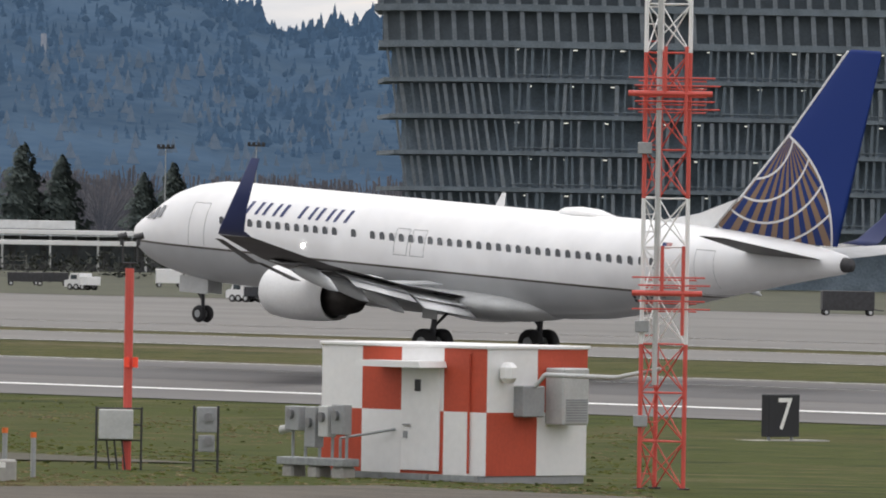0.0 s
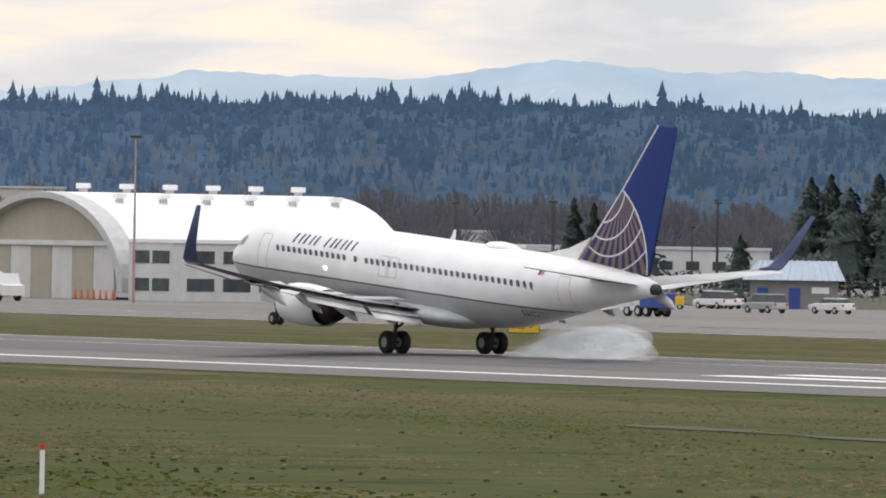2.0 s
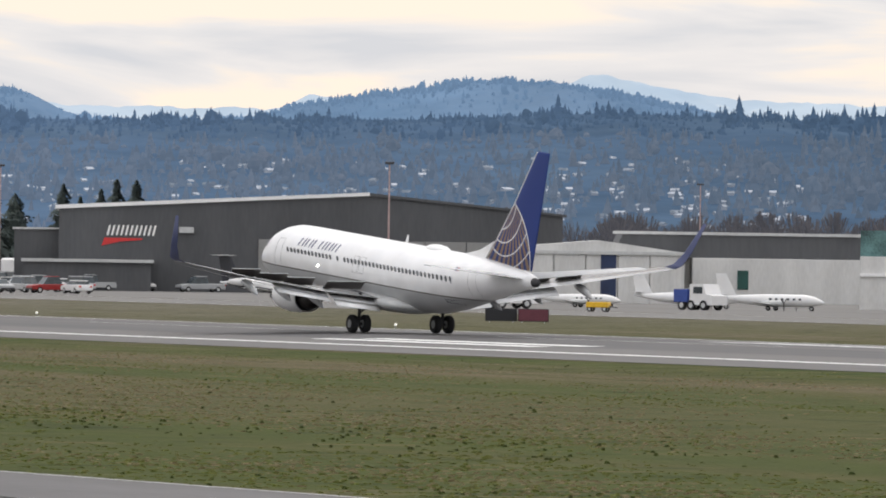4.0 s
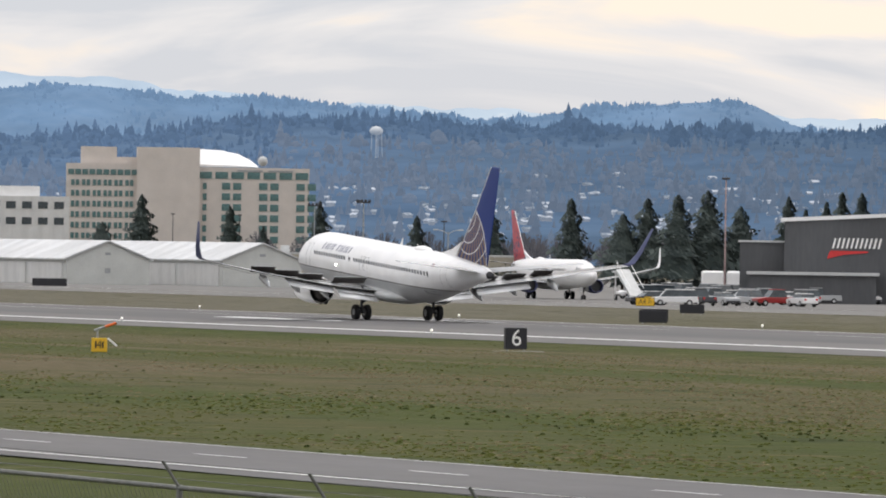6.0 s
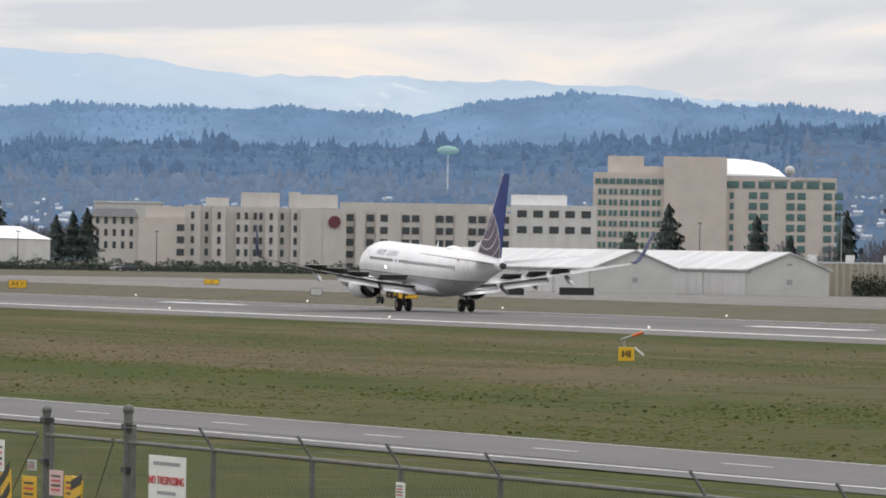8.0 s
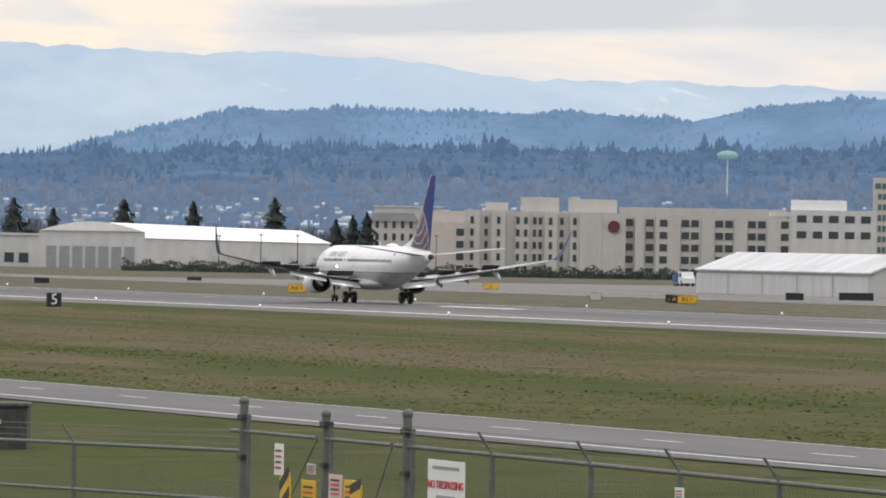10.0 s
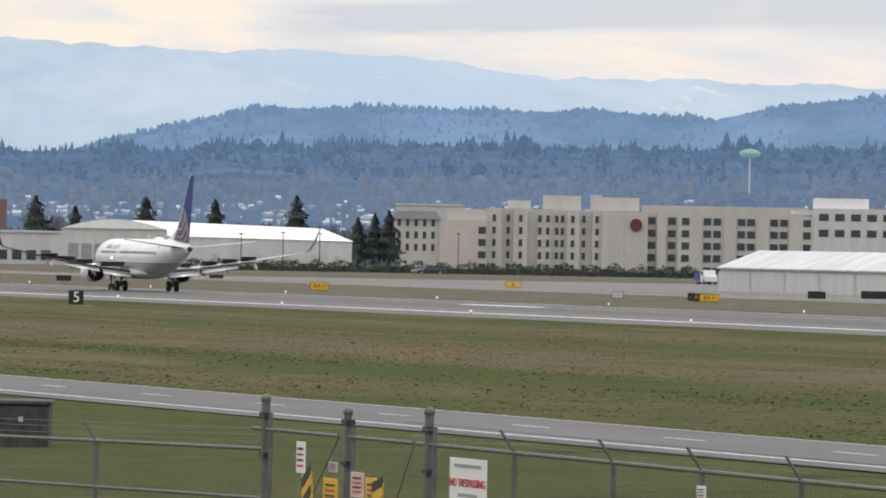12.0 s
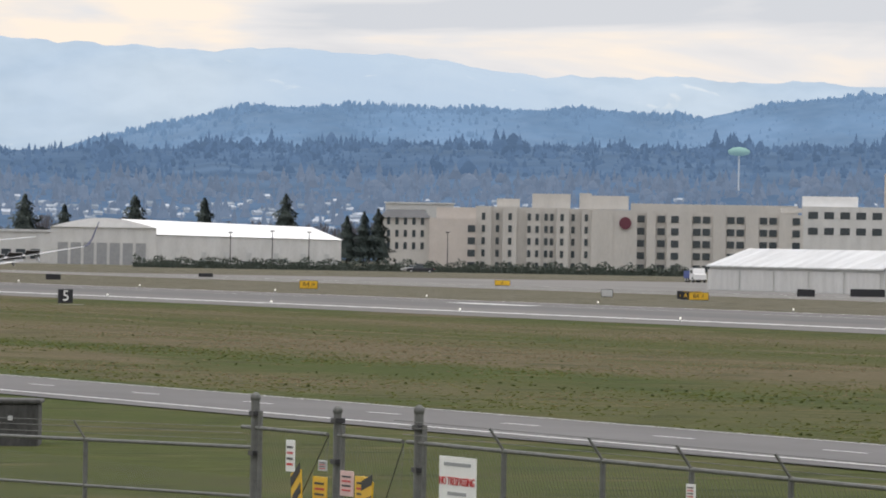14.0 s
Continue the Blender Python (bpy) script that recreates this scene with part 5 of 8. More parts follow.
bays = [(858, 885, 0.6), (885, 905, 2.2), (905, 930, 0.4), (930, 948, 2.0), (948, 972, 0.2), (972, 1000, 1.6), (1000, 1022, 0.0), (1022, 1045, 2.0), (1045, 1062, 0.3), (1062, 1100, -0.6), (1100, 1143, -0.2),
        (1143, 1160, 2.2), (1160, 1176, 0.6), (1176, 1196, 2.2), (1196, 1240, 0.5), (1240, 1278, 1.2), (1278, 1300, 0.4), (1300, 1336, 1.2), (1336, 1358, 0.4), (1358, 1394, 1.2), (1394, 1437, 0.6)]
for a, c, y in bays:
    block(g, "bay", px(a), px(c), y, 16, 0, zt(366 + (a - 858) * 0.012), M_beige)
for a, c, t_ in ((895, 935, 352), (958, 1025, 342), (1042, 1062, 340), (1062, 1128, 344), (1400, 1437, 360)):
    block(g, "roof_house", px(a), px(c), 4, 12, zt(368), zt(t_), M_beige)
me = shared_box("window", 0.85, 1.75, 0.16, M_glass)
wide = shared_box("window", 1.9, 1.75, 0.16, M_glass)
for r in range(5):
    zz = zt(390) - 3.1 * r
    for x, y in ((871, 0.55), (896, 2.15), (918, 0.35), (952, 0.15), (966, 0.15), (982, 1.55), (992, 1.55), (1010, -0.05), (1030, 1.95), (1053, 0.25)):
        shared("window", me, g, pose(px(x), y - 0.03, zz))
    for x, y in ((1150, 2.15), (1186, 2.15), (1210, 0.45), (1249, 1.15), (1266, 1.15), (1309, 1.15), (1326, 1.15), (1367, 1.15), (1384, 1.15), (1425, 0.55)):
        shared("window", wide, g, pose(px(x), y - 0.03, zz))
    for x in (703, 718, 733, 748, 763):
        if r < 3:
            shared("window", me, g, pose(px(x), -0.05, zz - 1.6))
    if r < 4:
        shared("window", wide, g, pose(px(850), -1.05, zz - 3.2))
bm = BX()
rod(bm, (px(1122), -0.75, zt(392)), (px(1122), -0.2, zt(392)), 1.55, 24)
part("emblem", bm, M_maroon, g, "round red emblem")
# white block and further offices
g = facing("white_office", 71.360, 2420, "white flat-roofed office block with dark windows", "building")
k_ = 15958 / 2420
zt = lambda y: (430 - y) / k_ + 5.97
block(g, "wall", 0, 23, 0, 12, 0, zt(352), M_white_wall)
block(g, "roof_house", 0, 15, 2, 10, zt(352), zt(334), M_white)
windows(g, [3 + 4.3 * k for k in range(5)], [zt(374), zt(402)], 2.6, 1.9, -0.03)
block(g, "block_behind", -46, -1, 3, 14, 0, zt(352), M_beige)

# far arched white hangar
g = facing("far_hangar", 76.129, 2050, "big white hangar with a shallow arched end", "hangar")
k_ = 15958 / 2050
zt = lambda y: (424 - y) / k_ + 5.97
px = lambda x: (x - 105) / k_
arc = [(px(105 + 187 * k / 12), zt(408) + (zt(388) - zt(408)) * math.sin(math.pi * (0.05 + 0.9 * k / 12))) for k in range(13)]
bm = BX()
prism(bm, [(px(105), 0)] + arc + [(px(292), 0)], 0, 3)
part("arched_end", bm, M_white_wall, g)
for k in range(7):
    block(g, "end_door", px(118 + 23 * k), px(136 + 23 * k), -0.15, 0.0, 0, zt(432), M_grey)
bm = BX()
prism(bm, arc, -0.5, 3.2)
part("arch_roof", bm, M_roofwhite, g)
bm = BX()
loft(bm, [[(px(290), 0.5, 0), (px(290), 0.5, zt(417)), (px(270), 12, zt(392)), (px(270), 20, 0)], [(px(620), 1.5, 0), (px(620), 1.5, zt(421)), (px(575), 12, zt(400)), (px(600), 20, 0)]])
part("long_side", bm, M_white_wall, g)
bm = BX()
loft(bm, [[(px(288), 0.2, zt(416)), (px(230), 12, zt(389)), (px(230), 12, zt(391))], [(px(623), 1.2, zt(420)), (px(570), 12, zt(398)), (px(570), 12, zt(400))]])
part("roof", bm, M_roofwhite, g)
for x in (372, 412, 452, 500, 548, 590):
    block(g, "side_door", px(x), px(x + 9), 0.25, 0.6, 0, 3.2, M_lgrey)
g = facing("far_shed", 76.648, 2060, "long pale shed beside the far hangar", "warehouse")
block(g, "wall", 0, 19, 0, 12, 0, 7.2, M_white_wall)
block(g, "roof", -0.5, 19.2, -0.5, 12, 7.2, 7.7, M_roofmetal)
windows(g, [2 + 3.3 * k for k in range(5)], [1.0], 2.2, 2.2, -0.05)
g = facing("brick_building", 76.512, 2600, "small dull red flat building", "building")
block(g, "wall", -8, 1.6, 0, 10, 0, 17, M_brick)
for k in range(9):
    g = facing("low_building", [57.309, 56.663, 56.052, 55.442, 56.822, 56.428, 49.281, 59.681, 73.788][k], [1500, 1450, 1380, 1350, 1500, 1700, 2300, 1900, 2500][k],
               "long low pale commercial building beyond the airfield", "building", group="low commercial buildings")
    w, h = [(26, 5), (30, 5.5), (36, 5), (30, 5.5), (30, 5), (20, 8), (12, 20), (26, 16), (19, 17)][k]
    block(g, "wall", -w / 2, w / 2, 0, 10, 0, h, [M_white_wall, M_beige, M_lgrey][k % 3], 0.05)
    block(g, "roof", -w / 2 - 0.3, w / 2 + 0.3, -0.3, 10.3, h, h + 0.45, M_roofmetal)
    windows(g, [-w / 2 + 2.5 + 4 * j for j in range(int((w - 3) / 4))], [h * 0.45], 2.0, 1.3, -0.05)


def water_tower(az, s, h, r, material, label, legs=5, flat=1.0):
    c = far_point(az, s)
    g = thing("water_tower", c.x, c.y, c.z - 0.5, az, label, "water tower")
    ztop = h
    bm = BX()
    loft(bm, [[(rr * math.cos(a), rr * math.sin(a), ztop - (r * 1.3 - zz) * flat) for a in (k * math.pi / 9 for k in range(18))] for rr, zz in ((0.3 * r, 0), (0.8 * r, 0.15 * r), (r, 0.5 * r), (0.95 * r, 0.8 * r), (0.6 * r, 1.15 * r), (0.05, 1.3 * r))])
    part("tank", bm, material, g, smooth=True)
    for k in range(legs):
        a = k * 2 * math.pi / legs
        bm = BX()
        rod(bm, (r * 0.95 * math.cos(a), r * 0.95 * math.sin(a), 0), (r * 0.75 * math.cos(a), r * 0.75 * math.sin(a), ztop - r * 0.9), 0.10, 6)
        part("leg", bm, M_farwhite, g)
    bm = BX()
    rod(bm, (0, 0, 0), (0, 0, ztop - r * flat), 0.16 if legs else 0.3, 8)
    part("riser", bm, M_farwhite, g)


water_tower(68.875, 0.66, 13.0, 2.7, M_farwhite, "white water tower on legs among far houses")
water_tower(71.766, 0.50, 19.0, 4.2, M_fargreen, "pale green water tower on the wooded slope", 0, 0.62)


# ---- poles and lamps ----
def light_pole(az, d, h, kind, label, material=None):
    g = facing("light_pole", az, d, label, "street lamp", group="airfield light poles")
    bm = BX()
    rod(bm, (0, 0, 0), (0, 0, h), 0.13, 8, 0.08)
    part("pole", bm, material or M_galv, g)
    if kind == "mast":
        block(g, "crossarm", -1.2, 1.2, -0.1, 0.1, h - 0.2, h + 0.05, M_dark)
        for x in (-1.0, -0.35, 0.35, 1.0):
            block(g, "floodlight", x - 0.22, x + 0.22, -0.3, 0.2, h + 0.05, h + 0.4, M_dark)
    elif kind == "double":
        for s in (-1, 1):
            bm = BX()
            pts = [(0, h - 0.3), (0.8, h + 0.15), (1.7, h + 0.3)]
            for a, c in zip(pts, pts[1:]):
                rod(bm, (s * a[0], 0, a[1]), (s * c[0], 0, c[1]), 0.06, 6)
            part("arm", bm, M_lgrey, g)
            block(g, "lamp_head", s * 2.0 - 0.35, s * 2.0 + 0.35, -0.15, 0.15, h + 0.2, h + 0.4, M_lgrey, 0.03)
    else:
        block(g, "lamp_head", -0.5, 0.5, -0.25, 0.25, h, h + 0.25, M_dark, 0.03)


for az, d, h, kind in ((66.648, 1091, 14.15, "head"), (64.179, 989, 14.25, "head"), (58.842, 815, 14.55, "head"), (62.202, 1300, 14.62, "head")):
    light_pole(az, d, h + 0.42, kind, "tall red-and-white banded light mast", M_banded)
for az, d, ztop in ((49.665, 1150, 14.30), (48.181, 1250, 15.63), (46.627, 1250, 16.53), (46.052, 1250, 17.06), (51.007, 1250, 14.71), (53.403, 1100, 12.40), (68.946, 1700, 13.70), (68.949, 1500, 12.74), (69.259, 1600, 12.53)):
    light_pole(az, d, ztop + 0.42, "mast", "tall steel mast with a bank of floodlights")
for az, d, ztop in ((49.731, 1100, 7.70), (49.229, 1060, 7.91), (50.668, 1080, 7.64), (50.217, 1080, 7.65), (50.673, 1100, 7.93), (49.733, 1100, 7.92), (49.246, 1080, 8.18), (68.408, 1400, 7.82)):
    light_pole(az, d, ztop + 0.42, "double", "white double-armed street lamp")
for az, d, ztop in ((56.187, 1200, 11.14), (56.804, 1200, 10.70), (55.143, 1300, 12.16), (52.437, 1200, 12.35), (51.821, 1150, 12.19), (51.823, 1300, 13.34), (51.597, 1300, 13.92), (50.251, 1300, 15.29),
                    (56.175, 1250, 11.28), (55.135, 1200, 11.31), (55.299, 1200, 8.03), (70.158, 2000, 11.75), (69.735, 2000, 11.72), (74.986, 1950, 7.17), (74.720, 1950, 7.60), (74.487, 1950, 7.52), (73.607, 2200, 8.33), (68.435, 1500, 9.56)):
    light_pole(az, d, ztop + 0.42, "head", "plain steel lamp pole with a flat head", M_dark)


# ---- trees ----
def conifer(az, d, ztop, label, spread=0.2, seed=1):
    """A broad dark conifer: trunk and a crown of many small drooping sprays."""
    rr = random.Random(seed)
    g = facing("conifer", az, d, label, "tree", group="dark conifers")
    h = ztop - GZ
    bm = BX()
    rod(bm, (0, 0, 0), (0, 0, h * 0.9), 0.035 * h * 0.6, 7, 0.05)
    part("trunk", bm, M_bark, g)
    bm = BX()
    r0 = h * spread
    for k in range(1150):
        u = rr.random() ** 0.8
        z = h * (0.06 + 0.94 * u)
        lim = r0 * (1 - u) ** 0.75 * (0.75 + 0.25 * math.sin(u * 31 + seed)) + 0.03 * h * (1 - u)
        a = rr.random() * 6.283
        r = lim * math.sqrt(rr.uniform(0.25, 1.0))
        c = Vector((r * math.cos(a), r * math.sin(a), z))
        s = h * rr.uniform(0.02, 0.045) * (1.15 - 0.6 * u)
        o = Vector((math.cos(a), math.sin(a), rr.uniform(-0.5, 0.35)))
        t = Vector((-math.sin(a), math.cos(a), rr.uniform(-0.4, 0.4)))
        bm.faces.new([bm.verts.new(c + q) for q in (o * s, t * s * 0.8 - o * s * 0.3, -t * s * 0.8 - o * s * 0.3 + Vector((0, 0, s * 0.9)))])
    for z0 in (0.05, 0.3, 0.55, 0.78):
        spire(bm, Vector((0, 0, h * z0)), h * (1 - z0) * 0.95, r0 * (1 - z0) * 0.62, 2, 7, rr)
    part("crown", bm, M_conifer, g)


TREES = [(67.297, 1250, 10.34, .5), (67.143, 1250, 12.50, .34), (66.949, 1230, 12.84, .36), (66.759, 1240, 13.58, .36), (66.551, 1250, 11.52, .4), (66.246, 1300, 13.33, .22),
         (66.139, 1300, 11.50, .2), (66.006, 1300, 12.60, .2), (65.909, 1300, 14.02, .2), (65.784, 1300, 13.90, .24), (70.356, 2000, 15.91, .3), (69.796, 2000, 13.69, .26), (69.583, 2000, 9.42, .25),
         (69.225, 1900, 14.52, .25), (68.138, 1450, 11.89, .3), (67.628, 1400, 13.17, .27), (68.608, 1500, 10.43, .25), (70.606, 1900, 9.55, .6),
         (54.549, 1150, 14.51, .3), (54.424, 1150, 14.92, .28), (54.119, 1150, 15.04, .32), (53.886, 1150, 14.76, .28), (53.707, 1150, 13.53, .24), (53.510, 1150, 10.94, .24), (52.720, 1250, 14.24, .32),
         (50.710, 1250, 15.28, .3), (50.423, 1250, 15.63, .34), (49.778, 1250, 13.70, .3), (49.831, 1300, 14.56, .3), (47.895, 1400, 16.08, .28), (47.518, 1400, 17.99, .3), (47.284, 1400, 16.16, .26), (46.764, 1400, 13.75, .3), (46.567, 1400, 15.32, .26),
         (47.547, 1400, 17.55, .3), (47.278, 1400, 16.18, .3), (46.758, 1400, 13.68, .28), (46.579, 1400, 15.33, .28), (76.294, 2350, 16.55, .4), (76.043, 2350, 14.12, .3), (75.595, 2350, 16.71, .4), (75.154, 2350, 16.34, .28), (74.637, 2350, 17.66, .34),
         (74.139, 2250, 13.18, .25), (74.050, 2250, 14.09, .25), (74.247, 2250, 12.10, .3), (56.053, 1300, 12.13, .2), (55.927, 1300, 11.52, .2), (55.623, 1300, 11.87, .3), (55.766, 1300, 11.17, .2), (54.996, 1000, 6.95, .35), (49.72, 1250, 14.3, .42), (49.95, 1250, 15.1, .45), (50.12, 1260, 13.8, .42), (54.30, 1140, 13.2, .42), (54.02, 1140, 13.6, .42)]
for k, (az, d, zt_, sp_) in enumerate(TREES):
    conifer(az, d, zt_, "dark green conifer standing beyond the apron", sp_ * 1.3, k + 1)

# bare winter trees in belts behind the airfield
rnd = random.Random(12)
for az0, az1, d0, d1, h0, h1, n in ((42, 50.5, 1500, 2300, 7, 13, 330), (50.5, 60.5, 1500, 2500, 7, 12, 400), (60.5, 66, 1500, 2200, 6, 10, 180), (66, 70, 2200, 2700, 3.2, 5.5, 90), (70, 72, 2550, 2800, 3, 5, 40), (72, 77, 2500, 2800, 4, 6.5, 110)):
    bm = BX()
    for k in range(n):
        az, d = rnd.uniform(az0, az1), rnd.uniform(d0, d1)
        h = rnd.uniform(h0, h1) * 1.25 * d / 1700
        b0 = Vector((*at(az, d), GZ))
        rod(bm, b0, b0 + Vector((0, 0, h * 0.5)), 0.2, 4, 0.1)
        for j in range(170):
            a, u = rnd.random() * 6.283, rnd.random()
            s0 = b0 + Vector((0, 0, h * rnd.uniform(0.12, 0.5)))
            e0 = b0 + Vector((math.cos(a) * h * 0.42 * math.sin(math.pi * (0.15 + 0.8 * u)), math.sin(a) * h * 0.42 * math.sin(math.pi * (0.15 + 0.8 * u)), h * (0.3 + 0.7 * u)))
            w = Vector((rnd.uniform(-1, 1), rnd.uniform(-1, 1), 0)) * h * 0.011
            bm.faces.new([bm.verts.new(q) for q in (s0 - w * 0.3, s0 + w * 0.3, e0 + w, e0 - w)])
    tagged(part("bare_trees", bm, M_twigs), "belt of bare brown winter trees", "trees", kind="stuff")
# hedge along the far perimeter
bm = BX()
for k in range(9000):
    az = rnd.uniform(72.0, 75.6)
    c = Vector((*at(az, 1900 + rnd.uniform(0, 14)), GZ + rnd.random() * (1.9 + 0.5 * math.sin(az * 40) + 1.3 * max(0, noise.noise((az * 9, 2, 0))))))
    d, e = [Vector((rnd.uniform(-1, 1), rnd.uniform(-1, 1), rnd.uniform(-1, 1))) * 0.5 for _ in range(2)]
    bm.faces.new([bm.verts.new(q) for q in (c, c + d, c + e)])
tagged(part("hedge", bm, M_hedge), "dark clipped hedge along the far fence", "hedge", kind="stuff")

bm = BX()
for k in range(36):
    az = 72.0 + 0.1 * k
    c = Vector((*at(az + 0.05, 1907), GZ))
    box(bm, -1.8, 1.8, -3, 3, 0, 1.2 + 0.4 * math.sin(az * 40), m=Matrix.Translation(c) @ Matrix.Rotation(radians(az), 4, "Z"))
tagged(part("hedge_core", bm, M_hedge), "dark inner growth of the far hedge", "hedge", kind="stuff")
# scrub and low shrubs behind the apron fence
for az0, az1, d0, d1, n in ((46.5, 58.5, 1000, 1350, 14000), (58.5, 66.5, 1250, 1450, 5000)):
    bm = BX()
    for k in range(n):
        az = rnd.uniform(az0, az1)
        top_ = 2.2 + 1.8 * noise.noise((az * 6, 3.3, 0)) + 0.8 * noise.noise((az * 25, 1, 0))
        c = Vector((*at(az, rnd.uniform(d0, d1)), GZ + rnd.random() * max(0.5, top_)))
        d, e = [Vector((rnd.uniform(-1, 1), rnd.uniform(-1, 1), rnd.uniform(-0.7, 1))) * 0.6 for _ in range(2)]
        bm.faces.new([bm.verts.new(q) for q in (c, c + d, c + e)])
    tagged(part("shrubs", bm, M_scrub), "dark scrub and low shrubs behind the fence", "shrubs", kind="stuff")

# houses on the far slope
rnd = random.Random(21)
bm, bm2 = BX(), BX()
for k in range(1000):
    az = rnd.uniform(61.5, 77)
    if noise.noise((az * 2.7, 8.1, 0)) < rnd.uniform(-0.45, 0.25):
        continue
    far_side = az > 69.5
    s = rnd.gauss(0.30, 0.05) if far_side else (rnd.uniform(0.14, 0.42) if rnd.random() < 0.85 else rnd.uniform(0.42, 0.6))
    c = far_point(az, max(0.1, s))
    w, h, a = rnd.uniform(1.3, 3.6), rnd.uniform(0.5, 1.0), radians(az) + rnd.uniform(-0.5, 0.5)
    m = Matrix.Translation(c) @ Matrix.Rotation(a, 4, "Z")
    box(bm, -w / 2, w / 2, -2, 2, -2, h, m=m)
    vs = [bm2.verts.new(m @ Vector(q)) for q in ((-w / 2 - 0.3, -2.4, h), (w / 2 + 0.3, -2.4, h), (w / 2 + 0.3, 0.5, h + 0.8), (-w / 2 - 0.3, 0.5, h + 0.8))]
    bm2.faces.new(vs)
    vs = [bm2.verts.new(m @ Vector(q)) for q in ((-w / 2 - 0.3, 0.5, h + 0.8), (w / 2 + 0.3, 0.5, h + 0.8), (w / 2 + 0.3, 3.0, h), (-w / 2 - 0.3, 3.0, h))]
    bm2.faces.new(vs)
for az, s, w, h in ((50.674, .66, 22, 5), (49.436, .66, 16, 3), (49.291, .6, 9, 3), (49.004, .6, 20, 2.5), (48.698, .6, 6, 4), (47.908, .58, 9, 8), (47.413, .58, 2.2, 8)):
    m = Matrix.Translation(far_point(az, s)) @ Matrix.Rotation(radians(az), 4, "Z")
    box(bm, -w / 2, w / 2, -2, 2, -2, h, m=m)
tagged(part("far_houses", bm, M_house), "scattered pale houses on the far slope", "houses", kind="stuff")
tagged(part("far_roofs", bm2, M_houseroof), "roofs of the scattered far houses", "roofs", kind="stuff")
bm = BX()
for k in range(3800):
    az = rnd.uniform(44, 78)
    s = rnd.uniform(0.05, 0.62)
    c = far_point(az, s)
    h = rnd.uniform(3, 8)
    spire(bm, c - Vector((0, 0, 0.5)), h, h * rnd.uniform(0.2, 0.42), 2, 5, rnd)
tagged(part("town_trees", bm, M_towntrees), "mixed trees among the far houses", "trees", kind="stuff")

# ---- foreground: the checkered equipment shelter and its gear ----
HX, HY, HZ = -121.4, 123.25, 0.70
g = thing("equipment_shelter", HX, HY, HZ, 0, "red and white checkered equipment shelter with a white door", "shelter")
L, D, H = 4.5, 2.8, 2.62
block(g, "base_frame", -L + 0.03, -0.03, 0.03, D - 0.03, 0.0, 0.16, M_grey)
block(g, "core", -L + 0.03, -0.03, 0.03, D - 0.03, 0.16, H - 0.02, M_white_wall)
block(g, "roof_cap", -L - 0.04, 0.04, -0.04, D + 0.04, H - 0.02, H + 0.05, M_white, 0.015)
cols = [0, 1.12, 2.2, 3.36, 4.5]
for r, (z0, z1) in enumerate(((0.16, 1.38), (1.38, H - 0.02))):
    for k in range(4):
        red = (k + r) % 2 == 0
        block(g, "panel", -L + cols[k], -L + cols[k + 1], 0.0, 0.03, z0, z1, M_red if red else M_white, 0.004)
    for k in range(2):
        red = (k + r) % 2 == 0
        block(g, "panel", -0.03, 0.0, 0.03 + 1.385 * k, 0.03 + 1.385 * (k + 1), z0, z1, M_red if red else M_white, 0.004)
door = block(g, "door", -L + 2.24, -L + 3.28, -0.05, 0.0, 0.22, 2.2, M_white, 0.012, "white steel door with a small notice")
block(door, "notice", -L + 2.62, -L + 2.78, -0.06, -0.05, 1.75, 1.98, M_dark)
bm = BX()
rod(bm, (-L + 2.36, -0.1, 1.1), (-L + 2.55, -0.1, 1.1), 0.02, 6)
part("handle", bm, M_steel, door)
block(door, "lock", -L + 2.34, -L + 2.44, -0.08, -0.05, 0.84, 0.98, M_grey)
bm = BX()
prism(bm, [(-L + 1.65, 2.22), (-L + 3.45, 2.22), (-L + 3.4, 2.34), (-L + 1.7, 2.34)], -0.75, 0.0)
part("awning", bm, M_white, g)
bm = BX()
rod(bm, (-0.42, -0.04, 0.2), (-0.42, -0.04, 2.5), 0.025, 6)
part("conduit", bm, M_red, g)
block(g, "vent_hood", 0.0, 0.32, 0.28, 0.62, 1.95, 2.35, M_white, 0.1)
block(g, "grey_box", 0.0, 0.28, 0.75, 1.35, 1.3, 1.9, M_grey, 0.02)
ac = block(g, "air_conditioner", 0.0, 0.5, 1.62, 2.35, 1.15, 2.25, M_lgrey, 0.03, "pale grey wall air conditioner")
for k in range(9):
    block(ac, "slat", 0.5, 0.515, 1.7, 2.28, 1.22 + 0.05 * k, 1.25 + 0.05 * k, M_grey)
bm = BX()
rod(bm, (0.5, 1.1, 2.12), (1.9, 1.6, 2.1), 0.045, 8)
rod(bm, (0.3, 1.05, 1.9), (0.5, 1.1, 2.12), 0.045, 8)
rod(bm, (1.9, 1.6, 2.1), (3.1, 1.6, 2.3), 0.04, 8)
part("cable_conduit", bm, M_lgrey, g, "pale conduit running to the mast")
bm = BX()
rod(bm, (-L + 1.05, -0.5, 0.05), (-L + 1.05, -0.5, 0.8), 0.03, 8)
rod(bm, (-L + 1.05, -0.5, 0.8), (-L + 2.1, -0.05, 1.0), 0.025, 8)
part("handrail", bm, M_galv, g)
for k in range(3):
    block(g, "step_beam", -L + 1.0 + k * 1.3, -L + 2.2 + k * 1.3, -0.6, -0.5, 0.08, 0.18, M_galv)

